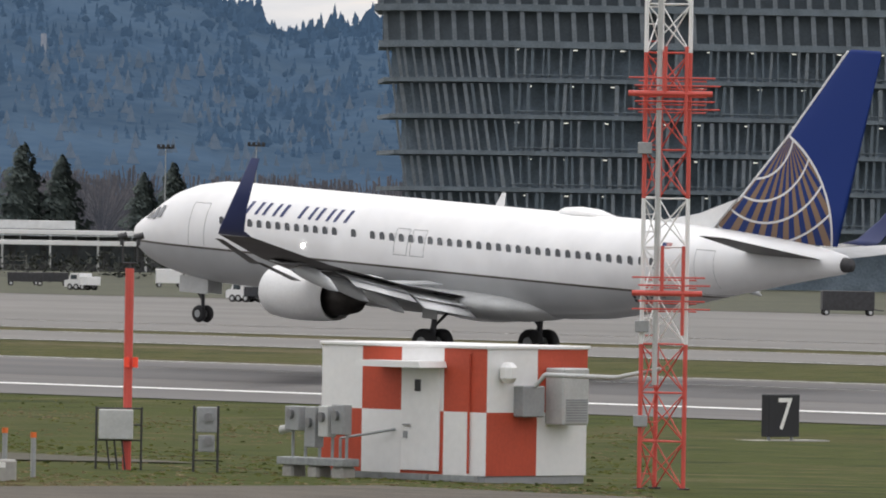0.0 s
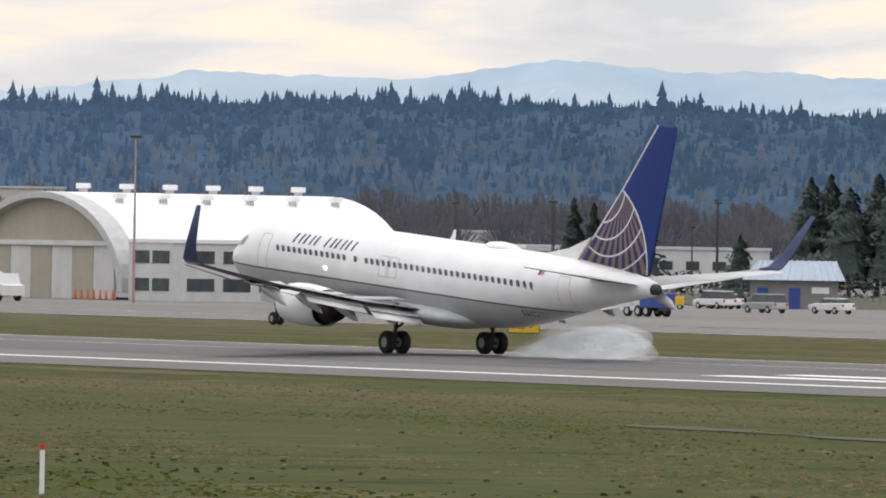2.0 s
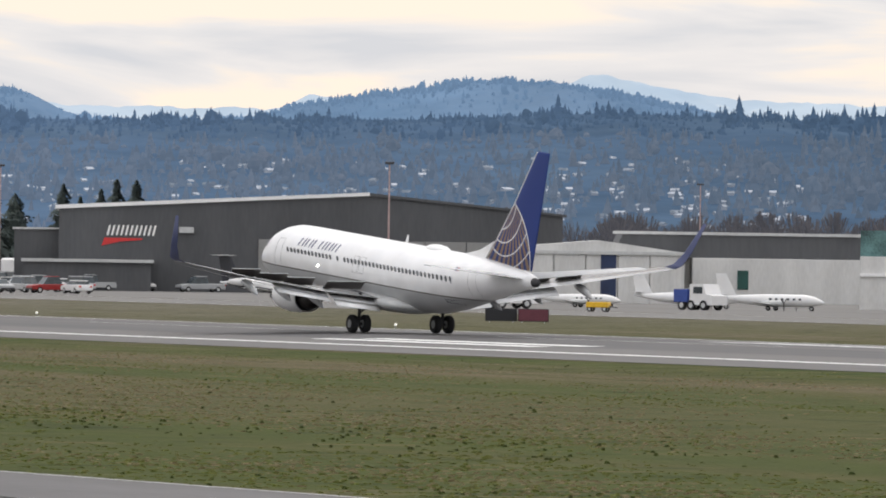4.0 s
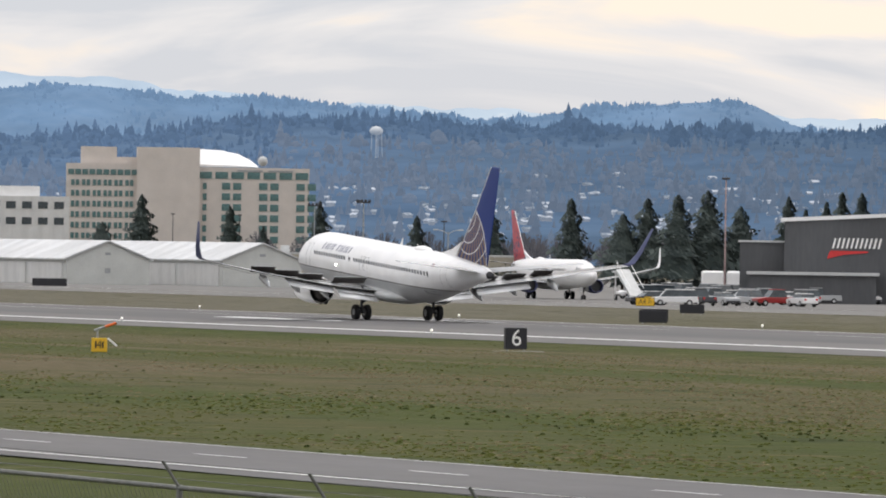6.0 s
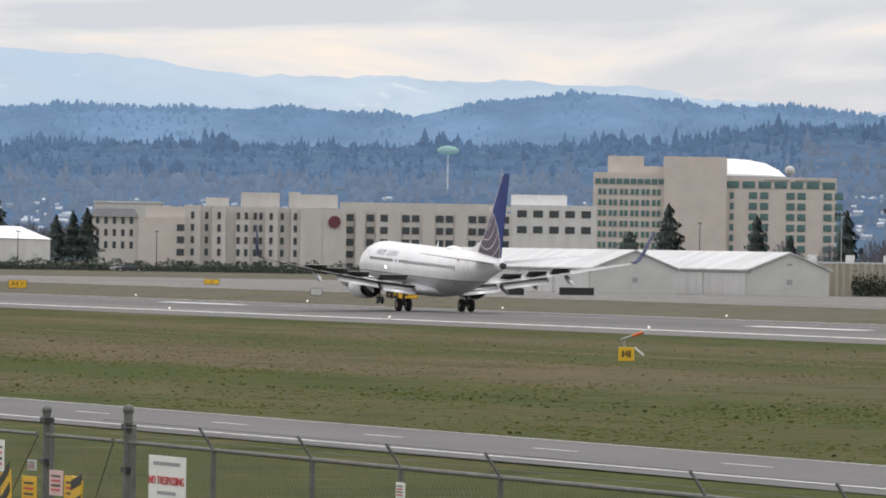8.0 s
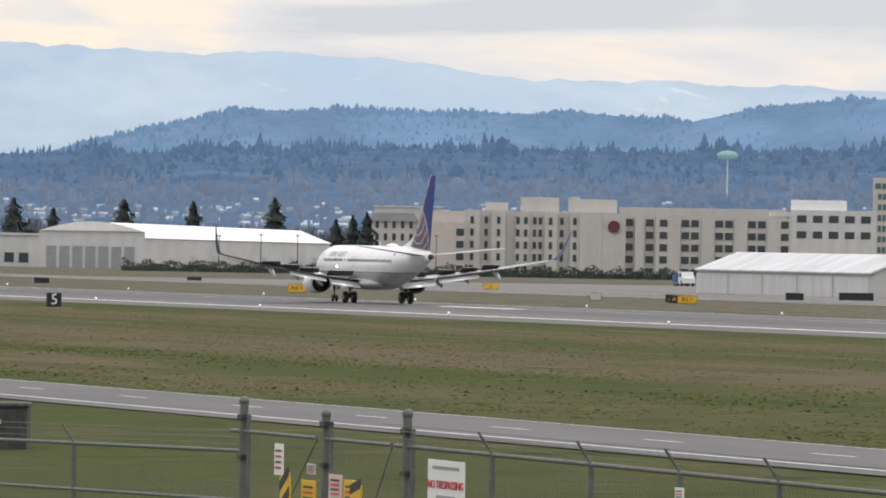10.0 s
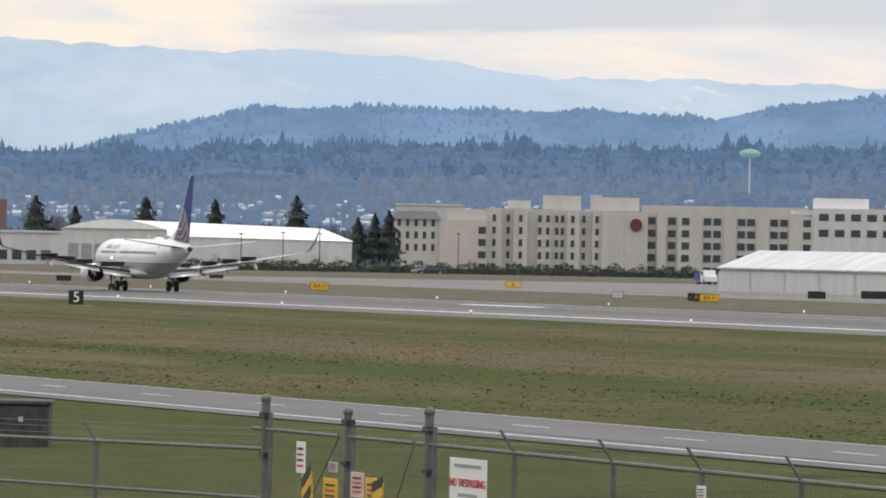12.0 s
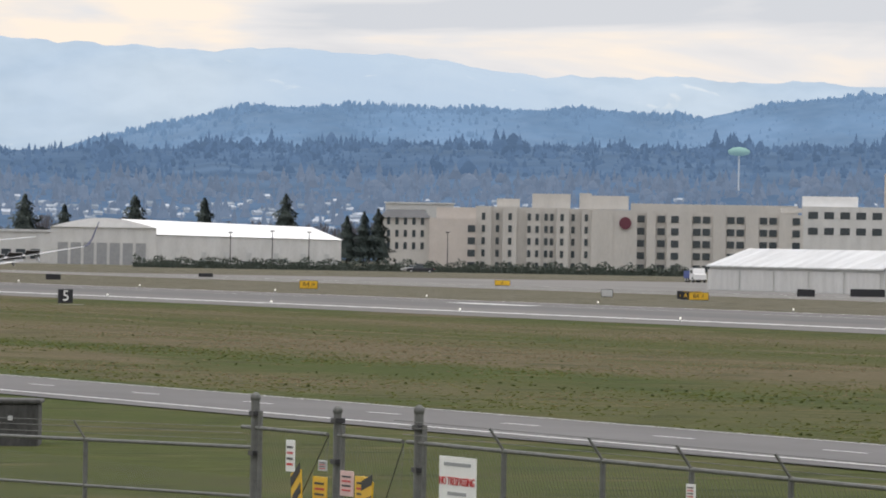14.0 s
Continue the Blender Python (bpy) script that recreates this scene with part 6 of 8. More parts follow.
rk = thing("switchgear_rack", HX - 3.0, HY - 1.5, HZ + 0.06, 0, "steel rack of grey electrical boxes beside the shelter", "electrical cabinet")
for x in (-0.9, 0.0, 0.85):
    block(rk, "footing", x - 0.2, x + 0.2, -0.2, 0.2, -0.05, 0.22, M_conc, 0.05)
block(rk, "shelf", -1.2, 1.15, -0.25, 0.2, 0.22, 0.36, M_galv, 0.01)
for x in (-0.95, -0.5, 0.0, 0.45, 0.95):
    bm = BX()
    rod(bm, (x, 0, 0.3), (x, 0, 1.25), 0.035, 8)
    part("upright", bm, M_galv, rk)
for x, z0, z1, w in ((-0.75, 0.85, 1.3, 0.5), (-0.1, 0.55, 1.3, 0.36), (0.35, 0.75, 1.32, 0.34), (0.85, 0.8, 1.35, 0.42)):
    b_ = block(rk, "box", x - w / 2, x + w / 2, -0.2, 0.05, z0, z1, M_grey if w > 0.35 else M_lgrey, 0.015)
    bm = BX()
    rod(bm, (x, -0.28, (z0 + z1) / 2 + 0.08), (x, -0.2, (z0 + z1) / 2 + 0.08), 0.09, 12)
    part("dial", bm, M_steel, b_)
bm = BX()
rod(bm, (-1.25, -0.1, 0.85), (-0.95, -0.05, 0.9), 0.08, 10)
part("floodlight", bm, M_lgrey, rk)
rk.matrix_basis = rk.matrix_basis @ Matrix.Diagonal((0.78, 1, 1.05, 1))

# lattice mast with red and white bands and aerial arrays
MX, MY, MZ = -118.3, 124.9, 0.69
mast = thing("lattice_mast", MX, MY, MZ, 44, "red and white banded lattice mast with aerial arrays", "mast")
LEG = [(0.42, -0.2), (-0.42, -0.2), (-0.12, 0.45)]


def band(z):
    return M_redpole if int(z / 2.78) % 2 == 0 else M_white


nz = 15
for k in range(nz):
    z0, z1 = k * 0.926, (k + 1) * 0.926
    m_ = band(z0 + 0.1)
    for i in range(3):
        a, c = LEG[i], LEG[(i + 1) % 3]
        bm = BX()
        rod(bm, (*a, z0), (*a, z1), 0.042, 6)
        part("leg_tube", bm, m_, mast)
        bm = BX()
        rod(bm, (*a, z0), (*c, z1) if k % 2 else (*c, z1), 0.016, 5)
        rod(bm, (*c, z0), (*a, z1), 0.014, 5)
        rod(bm, (*a, z1), (*c, z1), 0.018, 5)
        part("brace", bm, m_, mast)
bm = BX()
rod(bm, (-0.16, -0.24, 2.0), (-0.16, -0.24, 13.8), 0.05, 8)
part("feeder_pipe", bm, M_lgrey, mast)
for k in range(40):
    bm = BX()
    rod(bm, (-0.42, -0.05, 0.3 + 0.33 * k), (-0.12, 0.1, 0.3 + 0.33 * k), 0.012, 5)
    part("rung", bm, M_redpole if k % 17 < 9 else M_white, mast)
for zc, w in ((7.55, 0.75), (3.75, 0.62)):
    arr = new("aerial_array")
    arr.parent = mast
    for k in range(5):
        bm = BX()
        rod(bm, (-w + 0.12 * (k % 2), -0.45, zc - 0.3 + 0.15 * k), (w + 0.25 - 0.1 * (k % 3), -0.45, zc - 0.3 + 0.15 * k), 0.018, 6)
        rod(bm, (-w + 0.2, 0.35, zc - 0.35 + 0.15 * k), (w, 0.35, zc - 0.35 + 0.15 * k), 0.016, 6)
        part("element", bm, M_redpole, arr)
    bm = BX()
    rod(bm, (-w, -0.42, zc), (w + 0.1, -0.42, zc), 0.055, 8)
    part("boom", bm, M_redpole, arr)
    for x in (-0.05, 0.35):
        bm = BX()
        rod(bm, (x, -0.44, zc - 0.8 * (x > 0)), (x, -0.44, zc + 0.9), 0.035, 6)
        part("dipole", bm, M_redpole, arr)
    for s in (-1, 1):
        bm = BX()
        rod(bm, (s * 0.42, -0.2, zc), (s * 0.42, -0.45, zc), 0.03, 6)
        part("bracket", bm, M_grey, arr)
for z in (1.2, 3.0, 6.4):
    block(mast, "junction_box", -0.55, -0.28, -0.32, -0.1, z, z + 0.22, M_grey, 0.01)
for a in LEG:
    block(mast, "foot_plate", a[0] - 0.12, a[0] + 0.12, a[1] - 0.12, a[1] + 0.12, -0.05, 0.04, M_dark)

# red lamp pole with a cabinet
g = thing("obstruction_lamp_pole", -128.4, 120.4, 0.77, 46, "red pole with twin lamps and a white cabinet", "pole")
bm = BX()
rod(bm, (0, 0, 0), (0, 0, 3.95), 0.085, 10)
part("pole", bm, M_redpole, g)
bm = BX()
rod(bm, (-0.14, 0, 4.05), (0.14, 0, 4.05), 0.025, 6)
rod(bm, (0, 0, 3.9), (0, 0, 4.05), 0.03, 6)
for x in (-0.14, 0.14):
    rod(bm, (x, 0, 4.05), (x, 0, 4.45), 0.02, 6)
part("fork", bm, M_dark, g)
for x in (-0.16, 0.16):
    bm = BX()
    rod(bm, (x - 0.08, 0, 4.55), (x + 0.1, 0, 4.6), 0.07, 10)
    rod(bm, (x, -0.1, 4.4), (x, -0.1, 4.52), 0.04, 8)
    part("lamp", bm, M_dark, g)
for x, z in ((-0.03, 2.02), (0.14, 2.02)):
    bm = BX()
    rod(bm, (x, -0.1, z), (x, -0.1, z + 0.2), 0.055, 10)
    part("red_lamp", bm, M_obst, g)
cb = block(g, "cabinet", -0.55, 0.12, -0.4, -0.12, 0.62, 1.2, M_lgrey, 0.015, "pale grey steel cabinet")
bm = BX()
for x in (-0.6, 0.28):
    rod(bm, (x, -0.1, 0), (x, -0.1, 1.25), 0.022, 6)
for z in (0.6, 0.9, 1.22):
    rod(bm, (-0.62, -0.1, z), (0.3, -0.1, z), 0.018, 6)
for x in (-0.4, -0.25, -0.1):
    rod(bm, (x, -0.2, 0.62), (x + 0.08, -0.2, 0.0), 0.02, 6)
part("frame", bm, M_dark, g)
g = thing("meter_panel", -127.2, 121.4, 0.75, 46, "grey meter boxes on a slim steel frame", "electrical cabinet")
bm = BX()
for x in (-0.25, 0.22):
    rod(bm, (x, 0, 0), (x, 0, 1.32), 0.025, 6)
for z in (0.25, 0.45, 0.65, 0.95, 1.25):
    rod(bm, (-0.27, 0, z), (0.24, 0, z), 0.015, 6)
part("frame", bm, M_dark, g)
for z0, z1, w in ((0.8, 1.3, 0.2), (0.42, 0.75, 0.16)):
    b_ = block(g, "box", -w, w, -0.16, -0.02, z0, z1, M_grey, 0.015)
    bm = BX()
    rod(bm, (0.03, -0.22, (z0 + z1) / 2 + 0.05), (0.03, -0.16, (z0 + z1) / 2 + 0.05), 0.09, 12)
    part("dial", bm, M_steel, b_)


def marker_post(x, y, h, w, material, name, label, cap=None):
    g = thing(name, x, y, gz(y) + 0.02, 48, label, "post", group=name + "s")
    bm = BX()
    rod(bm, (0, 0, -0.05), (0, 0, h), w, 8)
    part("post", bm, material, g)
    if cap:
        bm = BX()
        rod(bm, (0, 0, h), (0, 0, h + 0.1), w * 1.15, 8)
        part("cap", bm, cap, g)


marker_post(-152.23, 135.80, 0.82, 0.045, M_white, "marker_post", "slim white plastic marker post")
for x, y, c_ in ((-121.76, 109.87, M_orange), (-121.36, 110.31, M_orange), (-127.05, 115.95, M_orange), (-123.73, 113.64, M_orange)):
    marker_post(x, y, 0.72, 0.05, M_grey, "bollard", "grey bollard with an orange and white cap", c_)
for x, y in ((-127.57, 115.36), (-128.98, 116.79)):
    marker_post(x, y, 1.0, 0.07, M_wood, "wooden_post", "weathered square wooden post")
for x, y in ((-121.97, 103.56), (-138.66, 116.34), (-164.12, 137.33), (-139.44, 116.96), (-124.29, 105.46)):
    marker_post(x, y, 0.26, 0.04, M_orange, "orange_stub", "short orange marker stub in the grass")
marker_post(-136.00, 80.42, 0.75, 0.045, M_white, "marker_post", "slim white marker post with a red top", M_signred)
g = thing("utility_vault", -121.94, 111.15, 0.8, 48, "pale concrete utility vault by the bollards", "utility box")
block(g, "vault_body", -0.32, 0.32, -0.3, 0.3, -0.05, 0.44, M_conc, 0.03)
block(g, "vault_label", -0.1, 0.12, -0.315, -0.3, 0.3, 0.4, M_signwhite)


# ---- runway signs and lights ----
def distance_sign(x, digit, y=194.0):
    g = thing("distance_sign", x, y, gz(y), 90, "black runway distance sign with a white numeral " + digit, "sign", group="runway distance signs")
    block(g, "panel", -0.66, 0.66, -0.16, 0.16, 0.12, 1.36, M_signblack, 0.02)
    for u in (-0.5, 0.5):
        bm = BX()
        rod(bm, (u, 0, -0.1), (u, 0, 0.14), 0.05, 6)
        part("leg", bm, M_galv, g)
    letters(digit, 1.35, M_signwhite, g, pose(0, -0.17, 0.74, 90, 0, 0), "numeral")
    block(g, "pad", -1.6, 1.6, -0.5, 0.5, -0.06, 0.02, M_conc)


distance_sign(-178.98, "7")
distance_sign(-479.46, "6")
distance_sign(-779.73, "5")


def taxi_sign(x, y, w, h, text, material, ink, rz, label):
    g = thing("taxiway_sign", x, y, gz(y), rz, label, "sign", group="taxiway guidance signs")
    block(g, "panel", -w / 2, w / 2, -0.15, 0.15, 0.15, 0.15 + h, material, 0.03)
    block(g, "frame", -w / 2 - 0.04, w / 2 + 0.04, -0.13, 0.13, 0.11, 0.19 + h, M_signblack)
    for u in (-w * 0.38, w * 0.38):
        bm = BX()
        rod(bm, (u, 0, -0.1), (u, 0, 0.15), 0.05, 6)
        part("leg", bm, M_galv, g)
    if text:
        letters(text, h * 0.85, ink, g, pose(0, -0.16, 0.15 + h * 0.52, 90, 0, 0), "lettering")


SIGN_Y = "yellow taxiway guidance sign with black lettering"
SIGN_B = "black back of a runway sign"
for (x, y), w, h, text, m_, ink, rz, lab in (
        ((-492.02, 327.40), 2.0, 0.85, "A5 >", M_yellow, M_signblack, 56, SIGN_Y), ((-451.60, 385.87), 1.8, 0.85, "A5", M_brownsign, M_signblack, 50, "dim brown-yellow taxiway sign with dark lettering"), ((-369.29, 329.62), 1.1, 0.8, "A", M_signblack, M_signwhite, 48, "black taxiway location sign with a pale letter"),
        ((-368.02, 325.03), 1.9, 0.85, "", M_signblack, None, 48, SIGN_B), ((-494.79, 396.41), 1.3, 0.85, "", M_dgrey, None, 51, SIGN_B), ((-681.63, 288.05), 2.2, 0.9, "", M_signblack, None, 66, SIGN_B), ((-769.62, 329.03), 2.2, 0.75, "", M_signblack, None, 66, SIGN_B),
        ((-623.53, 311.49), 2.4, 0.9, "", M_signblack, None, 63, SIGN_B), ((-621.52, 313.26), 2.3, 0.9, "", M_maroon, None, 63, "dark maroon mandatory instruction sign"), ((-886.46, 373.67), 1.9, 0.8, "< A4", M_yellow, M_signblack, 67, SIGN_Y), ((-933.98, 365.64), 1.9, 0.8, "B6 >", M_yellow, M_signblack, 68, SIGN_Y),
        ((-973.92, 316.33), 2.2, 0.8, "B4 >", M_yellow, M_signblack, 72, SIGN_Y), ((-981.03, 317.08), 1.1, 0.8, "A", M_signblack, M_yellow, 72, "black location sign with a yellow letter"), ((-1083.77, 366.30), 2.2, 0.8, "", M_signblack, None, 71, SIGN_B), ((-1102.04, 380.87), 4.4, 0.9, "", M_signblack, None, 71, SIGN_B),
        ((-860.71, 362.68), 1.9, 0.8, "A4 >", M_yellow, M_signblack, 67, SIGN_Y), ((-666.01, 281.35), 2.2, 0.9, "", M_signblack, None, 67, SIGN_B), ((-1082.08, 300.39), 2.2, 0.95, "A4 >", M_yellow, M_signblack, 74, SIGN_Y), ((-986.49, 319.71), 2.2, 0.85, "B4 >", M_yellow, M_signblack, 73, SIGN_Y), ((-992.60, 320.32), 1.0, 0.85, "A", M_signblack, M_yellow, 73, "black location sign with a yellow letter"),
        ((-1252.53, 376.87), 2.2, 0.7, "A", M_yellow, M_signblack, 74, SIGN_Y), ((-1009.52, 316.58), 1.3, 0.8, "", M_lgrey, None, 73, "pale grey back of a runway sign"), ((-1383.14, 367.00), 2.2, 0.5, "", M_signblack, None, 75, SIGN_B), ((-1116.98, 377.35), 1.9, 0.7, "", M_signblack, None, 73, SIGN_B), ((-1216.35, 300.85), 2.0, 0.7, "", M_signblack, None, 75, SIGN_B)):
    taxi_sign(x, y, w, h, text, m_, ink, rz, lab)

# yellow glide-slope marker with its tilted lamp arm
g = thing("approach_marker", -391.47, 137.76, 0.44, 69, "small yellow marker box with a tilted lamp arm", "sign")
block(g, "panel", -0.36, 0.36, -0.12, 0.12, 0.02, 0.66, M_yellow, 0.02)
block(g, "plate", -0.2, -0.12, -0.13, -0.12, 0.2, 0.5, M_signblack)
block(g, "plate", 0.12, 0.2, -0.13, -0.12, 0.2, 0.5, M_signblack)
letters("4", 0.5, M_signblack, g, pose(0, -0.125, 0.34, 90, 0, 0), "numeral")
bm = BX()
rod(bm, (-0.1, 0.1, 0.66), (-0.1, 0.1, 1.05), 0.05, 8)
rod(bm, (-0.25, 0.1, 1.0), (0.8, 0.1, 1.38), 0.06, 8)
part("lamp_arm", bm, M_galv, g)
bm = BX()
rod(bm, (0.25, 0.1, 1.18), (0.75, 0.1, 1.36), 0.065, 8)
part("lamp_tip", bm, M_orange, g)
bm = BX()
rod(bm, (0.38, 0.1, 0.65), (0.8, 0.1, 0.3), 0.05, 6)
part("strut", bm, M_white, g)
# edge lights
lt = thing("edge_light", -2000, 217.6, gz(217.6), 0, "small white runway edge light", "runway light", "runway edge lights")
bm = BX()
rod(bm, (0, 0, 0), (0, 0, 0.28), 0.03, 6)
part("stem", bm, M_galv, lt)
bm = BX()
bmesh.ops.create_icosphere(bm, subdivisions=1, radius=0.10, matrix=pose(0, 0, 0.33))
part("lens", bm, M_edgelamp, lt)
for k in range(26):
    for y in (217.6, 268.0):
        x = -491.54 + 61.0 * (k - 26)
        if -1990 < x < 100:
            copy_thing(lt, pose(x, y, gz(y)))

# ---- perimeter fence ----
FY = 29.7
def fence_run(x0, z0, x1, z1, posts, label, arms=True, low=False):
    """Chain-link run: rails, posts with outrigger arms, barbed strands and woven mesh."""
    g = thing("chain_link_fence", x0, FY, 0.95, 0, label, "fence", group="perimeter fence runs")
    zz = lambda x: z0 + (z1 - z0) * (x - x0) / (x1 - x0) - 0.95
    bm = BX()
    rod(bm, (0, 0, zz(x0)), (x1 - x0, 0, zz(x1)), 0.026, 8)
    part("top_rail", bm, M_fence, g)
    if low:
        bm = BX()
        rod(bm, (0, 0, zz(x0) - 0.62), (x1 - x0, 0, zz(x1) - 0.62), 0.022, 8)
        part("middle_rail", bm, M_fence, g)
    for x in posts:
        bm = BX()
        rod(bm, (x - x0, 0, 0), (x - x0, 0, zz(x) + 0.03), 0.034, 8)
        part("post", bm, M_fence, g)
        if arms:
            bm = BX()
            rod(bm, (x - x0, 0, zz(x)), (x - x0 - 0.02, -0.17, zz(x) + 0.26), 0.017, 6)
            part("arm", bm, M_fence, g)
    for u in (0.06, 0.12, 0.17):
        bm = BX()
        rod(bm, (0, -u, zz(x0) + u * 1.5), (x1 - x0, -u, zz(x1) + u * 1.5), 0.004, 4)
        part("barbed_strand", bm, M_fence, g)
    bm = BX()
    n = int((x1 - x0) / 0.13)
    for k in range(-18, n + 1):
        for s in (1, -1):
            xa, xb = k * 0.13, k * 0.13 + 2.2
            a, b_ = (xa, 0.02), (xb, 2.2)
            a, b_ = (max(a[0], 0), 0.02 + max(0, -a[0])), (min(b_[0], x1 - x0), b_[1] - max(0, b_[0] - (x1 - x0)))
            if a[0] < b_[0]:
                sc = (zz(x0) - 0.02) / 2.2
                p, q = Vector((a[0], 0.02, a[1] * sc)), Vector((b_[0], 0.02, b_[1] * sc))
                if s < 0:
                    p.z, q.z = (2.2 - a[1]) * sc, (2.2 - b_[1]) * sc
                w = Vector((0.003, 0, 0.003))
                bm.faces.new([bm.verts.new(v) for v in (p - w, p + w, q + w, q - w)])
    tagged(part("wire_mesh", bm, M_fence, g), kind="stuff")


fence_run(-134.0, 2.60, -109.5, 2.95, [-118.09, -129.0, -124.0], "galvanised chain-link fence on the grass bank", low=True)
fence_run(-102.5, 3.2, -60.0, 3.15, [-98.53, -94.75, -91.58, -88.25, -82.0, -78.0, -74.0, -70.0, -66.0], "galvanised chain-link fence with barbed wire arms")
g = thing("vehicle_gate", -110.3, FY, 0.95, 0, "double chain-link gate between stout posts", "gate")
for x, zt_, r in ((-109.38, 3.58, 0.055), (-105.56, 3.5, 0.05), (-102.02, 3.58, 0.055)):
    bm = BX()
    rod(bm, (x + 110.3, 0, 0), (x + 110.3, 0, zt_ - 0.95), r, 10)
    rod(bm, (x + 110.3 + 0.25, 0, 0), (x + 110.3 + 0.25, 0, zt_ - 1.12), 0.03, 8)
    part("gate_post", bm, M_fence, g)
    bm = BX()
    bmesh.ops.create_icosphere(bm, subdivisions=2, radius=r * 1.25, matrix=pose(x + 110.3, 0, zt_ - 0.95))
    part("post_cap", bm, M_fence, g)
    for z in (1.2, 1.9, 2.4):
        block(g, "hinge", x + 110.3 - 0.1, x + 110.3 + 0.12, -0.06, 0.06, z, z + 0.06, M_dark)
for xa, xb in ((0.3, 4.3), (4.75, 7.6)):
    bm = BX()
    for z in (0.1, 2.25):
        rod(bm, (xa, 0, z), (xb, 0, z), 0.024, 8)
    rod(bm, (xb, 0.02, 2.25), (xa + 0.6, 0.02, 0.1), 0.008, 4)
    part("leaf_frame", bm, M_fence, g)
    bm = BX()
    for k in range(int((xb - xa) / 0.13)):
        for s in (0, 1):
            p, q = (xa + k * 0.13, 0.02, 0.1 if s else 2.25), (min(xb, xa + k * 0.13 + 2.15), 0.02, 2.25 if s else 0.1)
            w = Vector((0.003, 0, 0.003))
            bm.faces.new([bm.verts.new(Vector(v) + o) for v, o in ((p, -w), (p, w), (q, w), (q, -w))])
    tagged(part("wire_mesh", bm, M_fence, g), kind="stuff")


def fence_sign(name, xl, xr, yt, yb, material, label, dy=-0.024):
    """A plate wired to the fence; corners as bearings and heights on the fence line."""
    x0, x1, z0, z1 = xl, xr, yb, yt
    g = thing(name, (x0 + x1) / 2, FY + dy, z0, 0, label, "sign", group="fence signs")
    block(g, "plate", -(x1 - x0) / 2, (x1 - x0) / 2, -0.012, 0.0, 0, z1 - z0, material, 0.004)
    return g, x1 - x0, z1 - z0


g, w, h = fence_sign("warning_sign", -101.02, -99.52, 3.081, 2.05, M_signwhite, "white no trespassing sign with red lettering on the fence")
ob = letters("NO TRESPASSING", 0.135, M_signred, g, pose(0, -0.018, h - 0.28, 90, 0, 0))
ob.matrix_basis = pose(0, -0.018, h - 0.29, 90, 0, 0) @ Matrix.Diagonal((1.36, 1, 1, 1))
for k, (zz_, ww) in enumerate(((0.09, 0.72), (0.43, 0.5), (0.62, 0.85), (0.72, 0.8), (0.82, 0.82))):
    block(g, "text_bar", -w * ww / 2, w * ww / 2, -0.018, -0.012, h - zz_ - 0.02, h - zz_ + 0.02, M_signred if k > 1 else M_grey)
for xl, xr, yt, yb, m_, lab in ((-107.78, -107.38, 3.090, 2.699, M_signwhite, "narrow white notice with dark bars"), (-106.28, -105.90, 2.881, 2.750, M_lgrey, "small grey plate on the gate"), (-105.28, -104.70, 2.783, 2.476, M_palepink, "pale notice with a red border on the gate"), (-106.52, -105.88, 2.678, 2.306, M_yellow, "yellow gate sign with dark bars"),
                                (-104.62, -104.03, 2.735, 2.369, M_yellow, "yellow gate sign with dark bars"), (-91.65, -91.35, 3.035, 2.861, M_signwhite, "small white plate on the fence")):
    g, w, h = fence_sign("gate_notice", xl, xr, yt, yb, m_, lab)
    for k in range(4):
        block(g, "text_bar", -w * 0.32, w * 0.32, -0.02, -0.012, h * (0.2 + 0.18 * k), h * (0.2 + 0.18 * k) + h * 0.07, M_signblack if k % 2 else M_signred)
for x, lean in ((-106.80, -8), (-103.85, 8)):
    g = thing("hazard_board", x, FY - 0.12, 1.75, 0, "leaning board striped black and yellow", "hazard board", "hazard boards")
    mm = pose(0, 0, 0, 0, lean, 0)
    bm = BX()
    box(bm, -0.22, 0.22, -0.02, 0, 0.0, 0.98, m=mm)
    part("board", bm, M_yellow, g)
    for k in range(4):
        bm = BX()
        loft(bm, [[mm @ Vector(v) for v in ((-0.22, y, 0.05 + 0.25 * k), (0.22, y, 0.2 + 0.25 * k), (0.22, y, 0.32 + 0.25 * k), (-0.22, y, 0.17 + 0.25 * k))] for y in (-0.02, -0.026)])
        part("stripe", bm, M_signblack, g)
    block(g, "foot", -0.1, 0.1, -0.1, 0.1, -0.82, 0.05, M_galv)
g = thing("concrete_vault", -188.57, 45.59, 1.0, 74, "dark stained concrete vault on the verge", "utility box")
block(g, "vault_body", -1.2, 0.75, 0, 2.2, -0.1, 0.95, M_darkconc, 0.03)
block(g, "lid", -1.25, 0.8, -0.05, 2.25, 0.95, 1.05, M_darkconc, 0.03)
block(g, "hatch", 0.1, 0.2, -0.04, 0.0, 0.6, 0.7, M_lgrey)


# ---- vehicles ----
def wheel(parent, x, y, r=0.33, w=0.22):
    bm = BX()
    rod(bm, (x, y - w / 2, r), (x, y + w / 2, r), r, 14)
    ob = part("wheel", bm, M_black, parent)
    bm = BX()
    rod(bm, (x, y - w / 2 - 0.01, r), (x, y + w / 2 + 0.01, r), r * 0.55, 10)
    part("rim", bm, M_lgrey, ob)


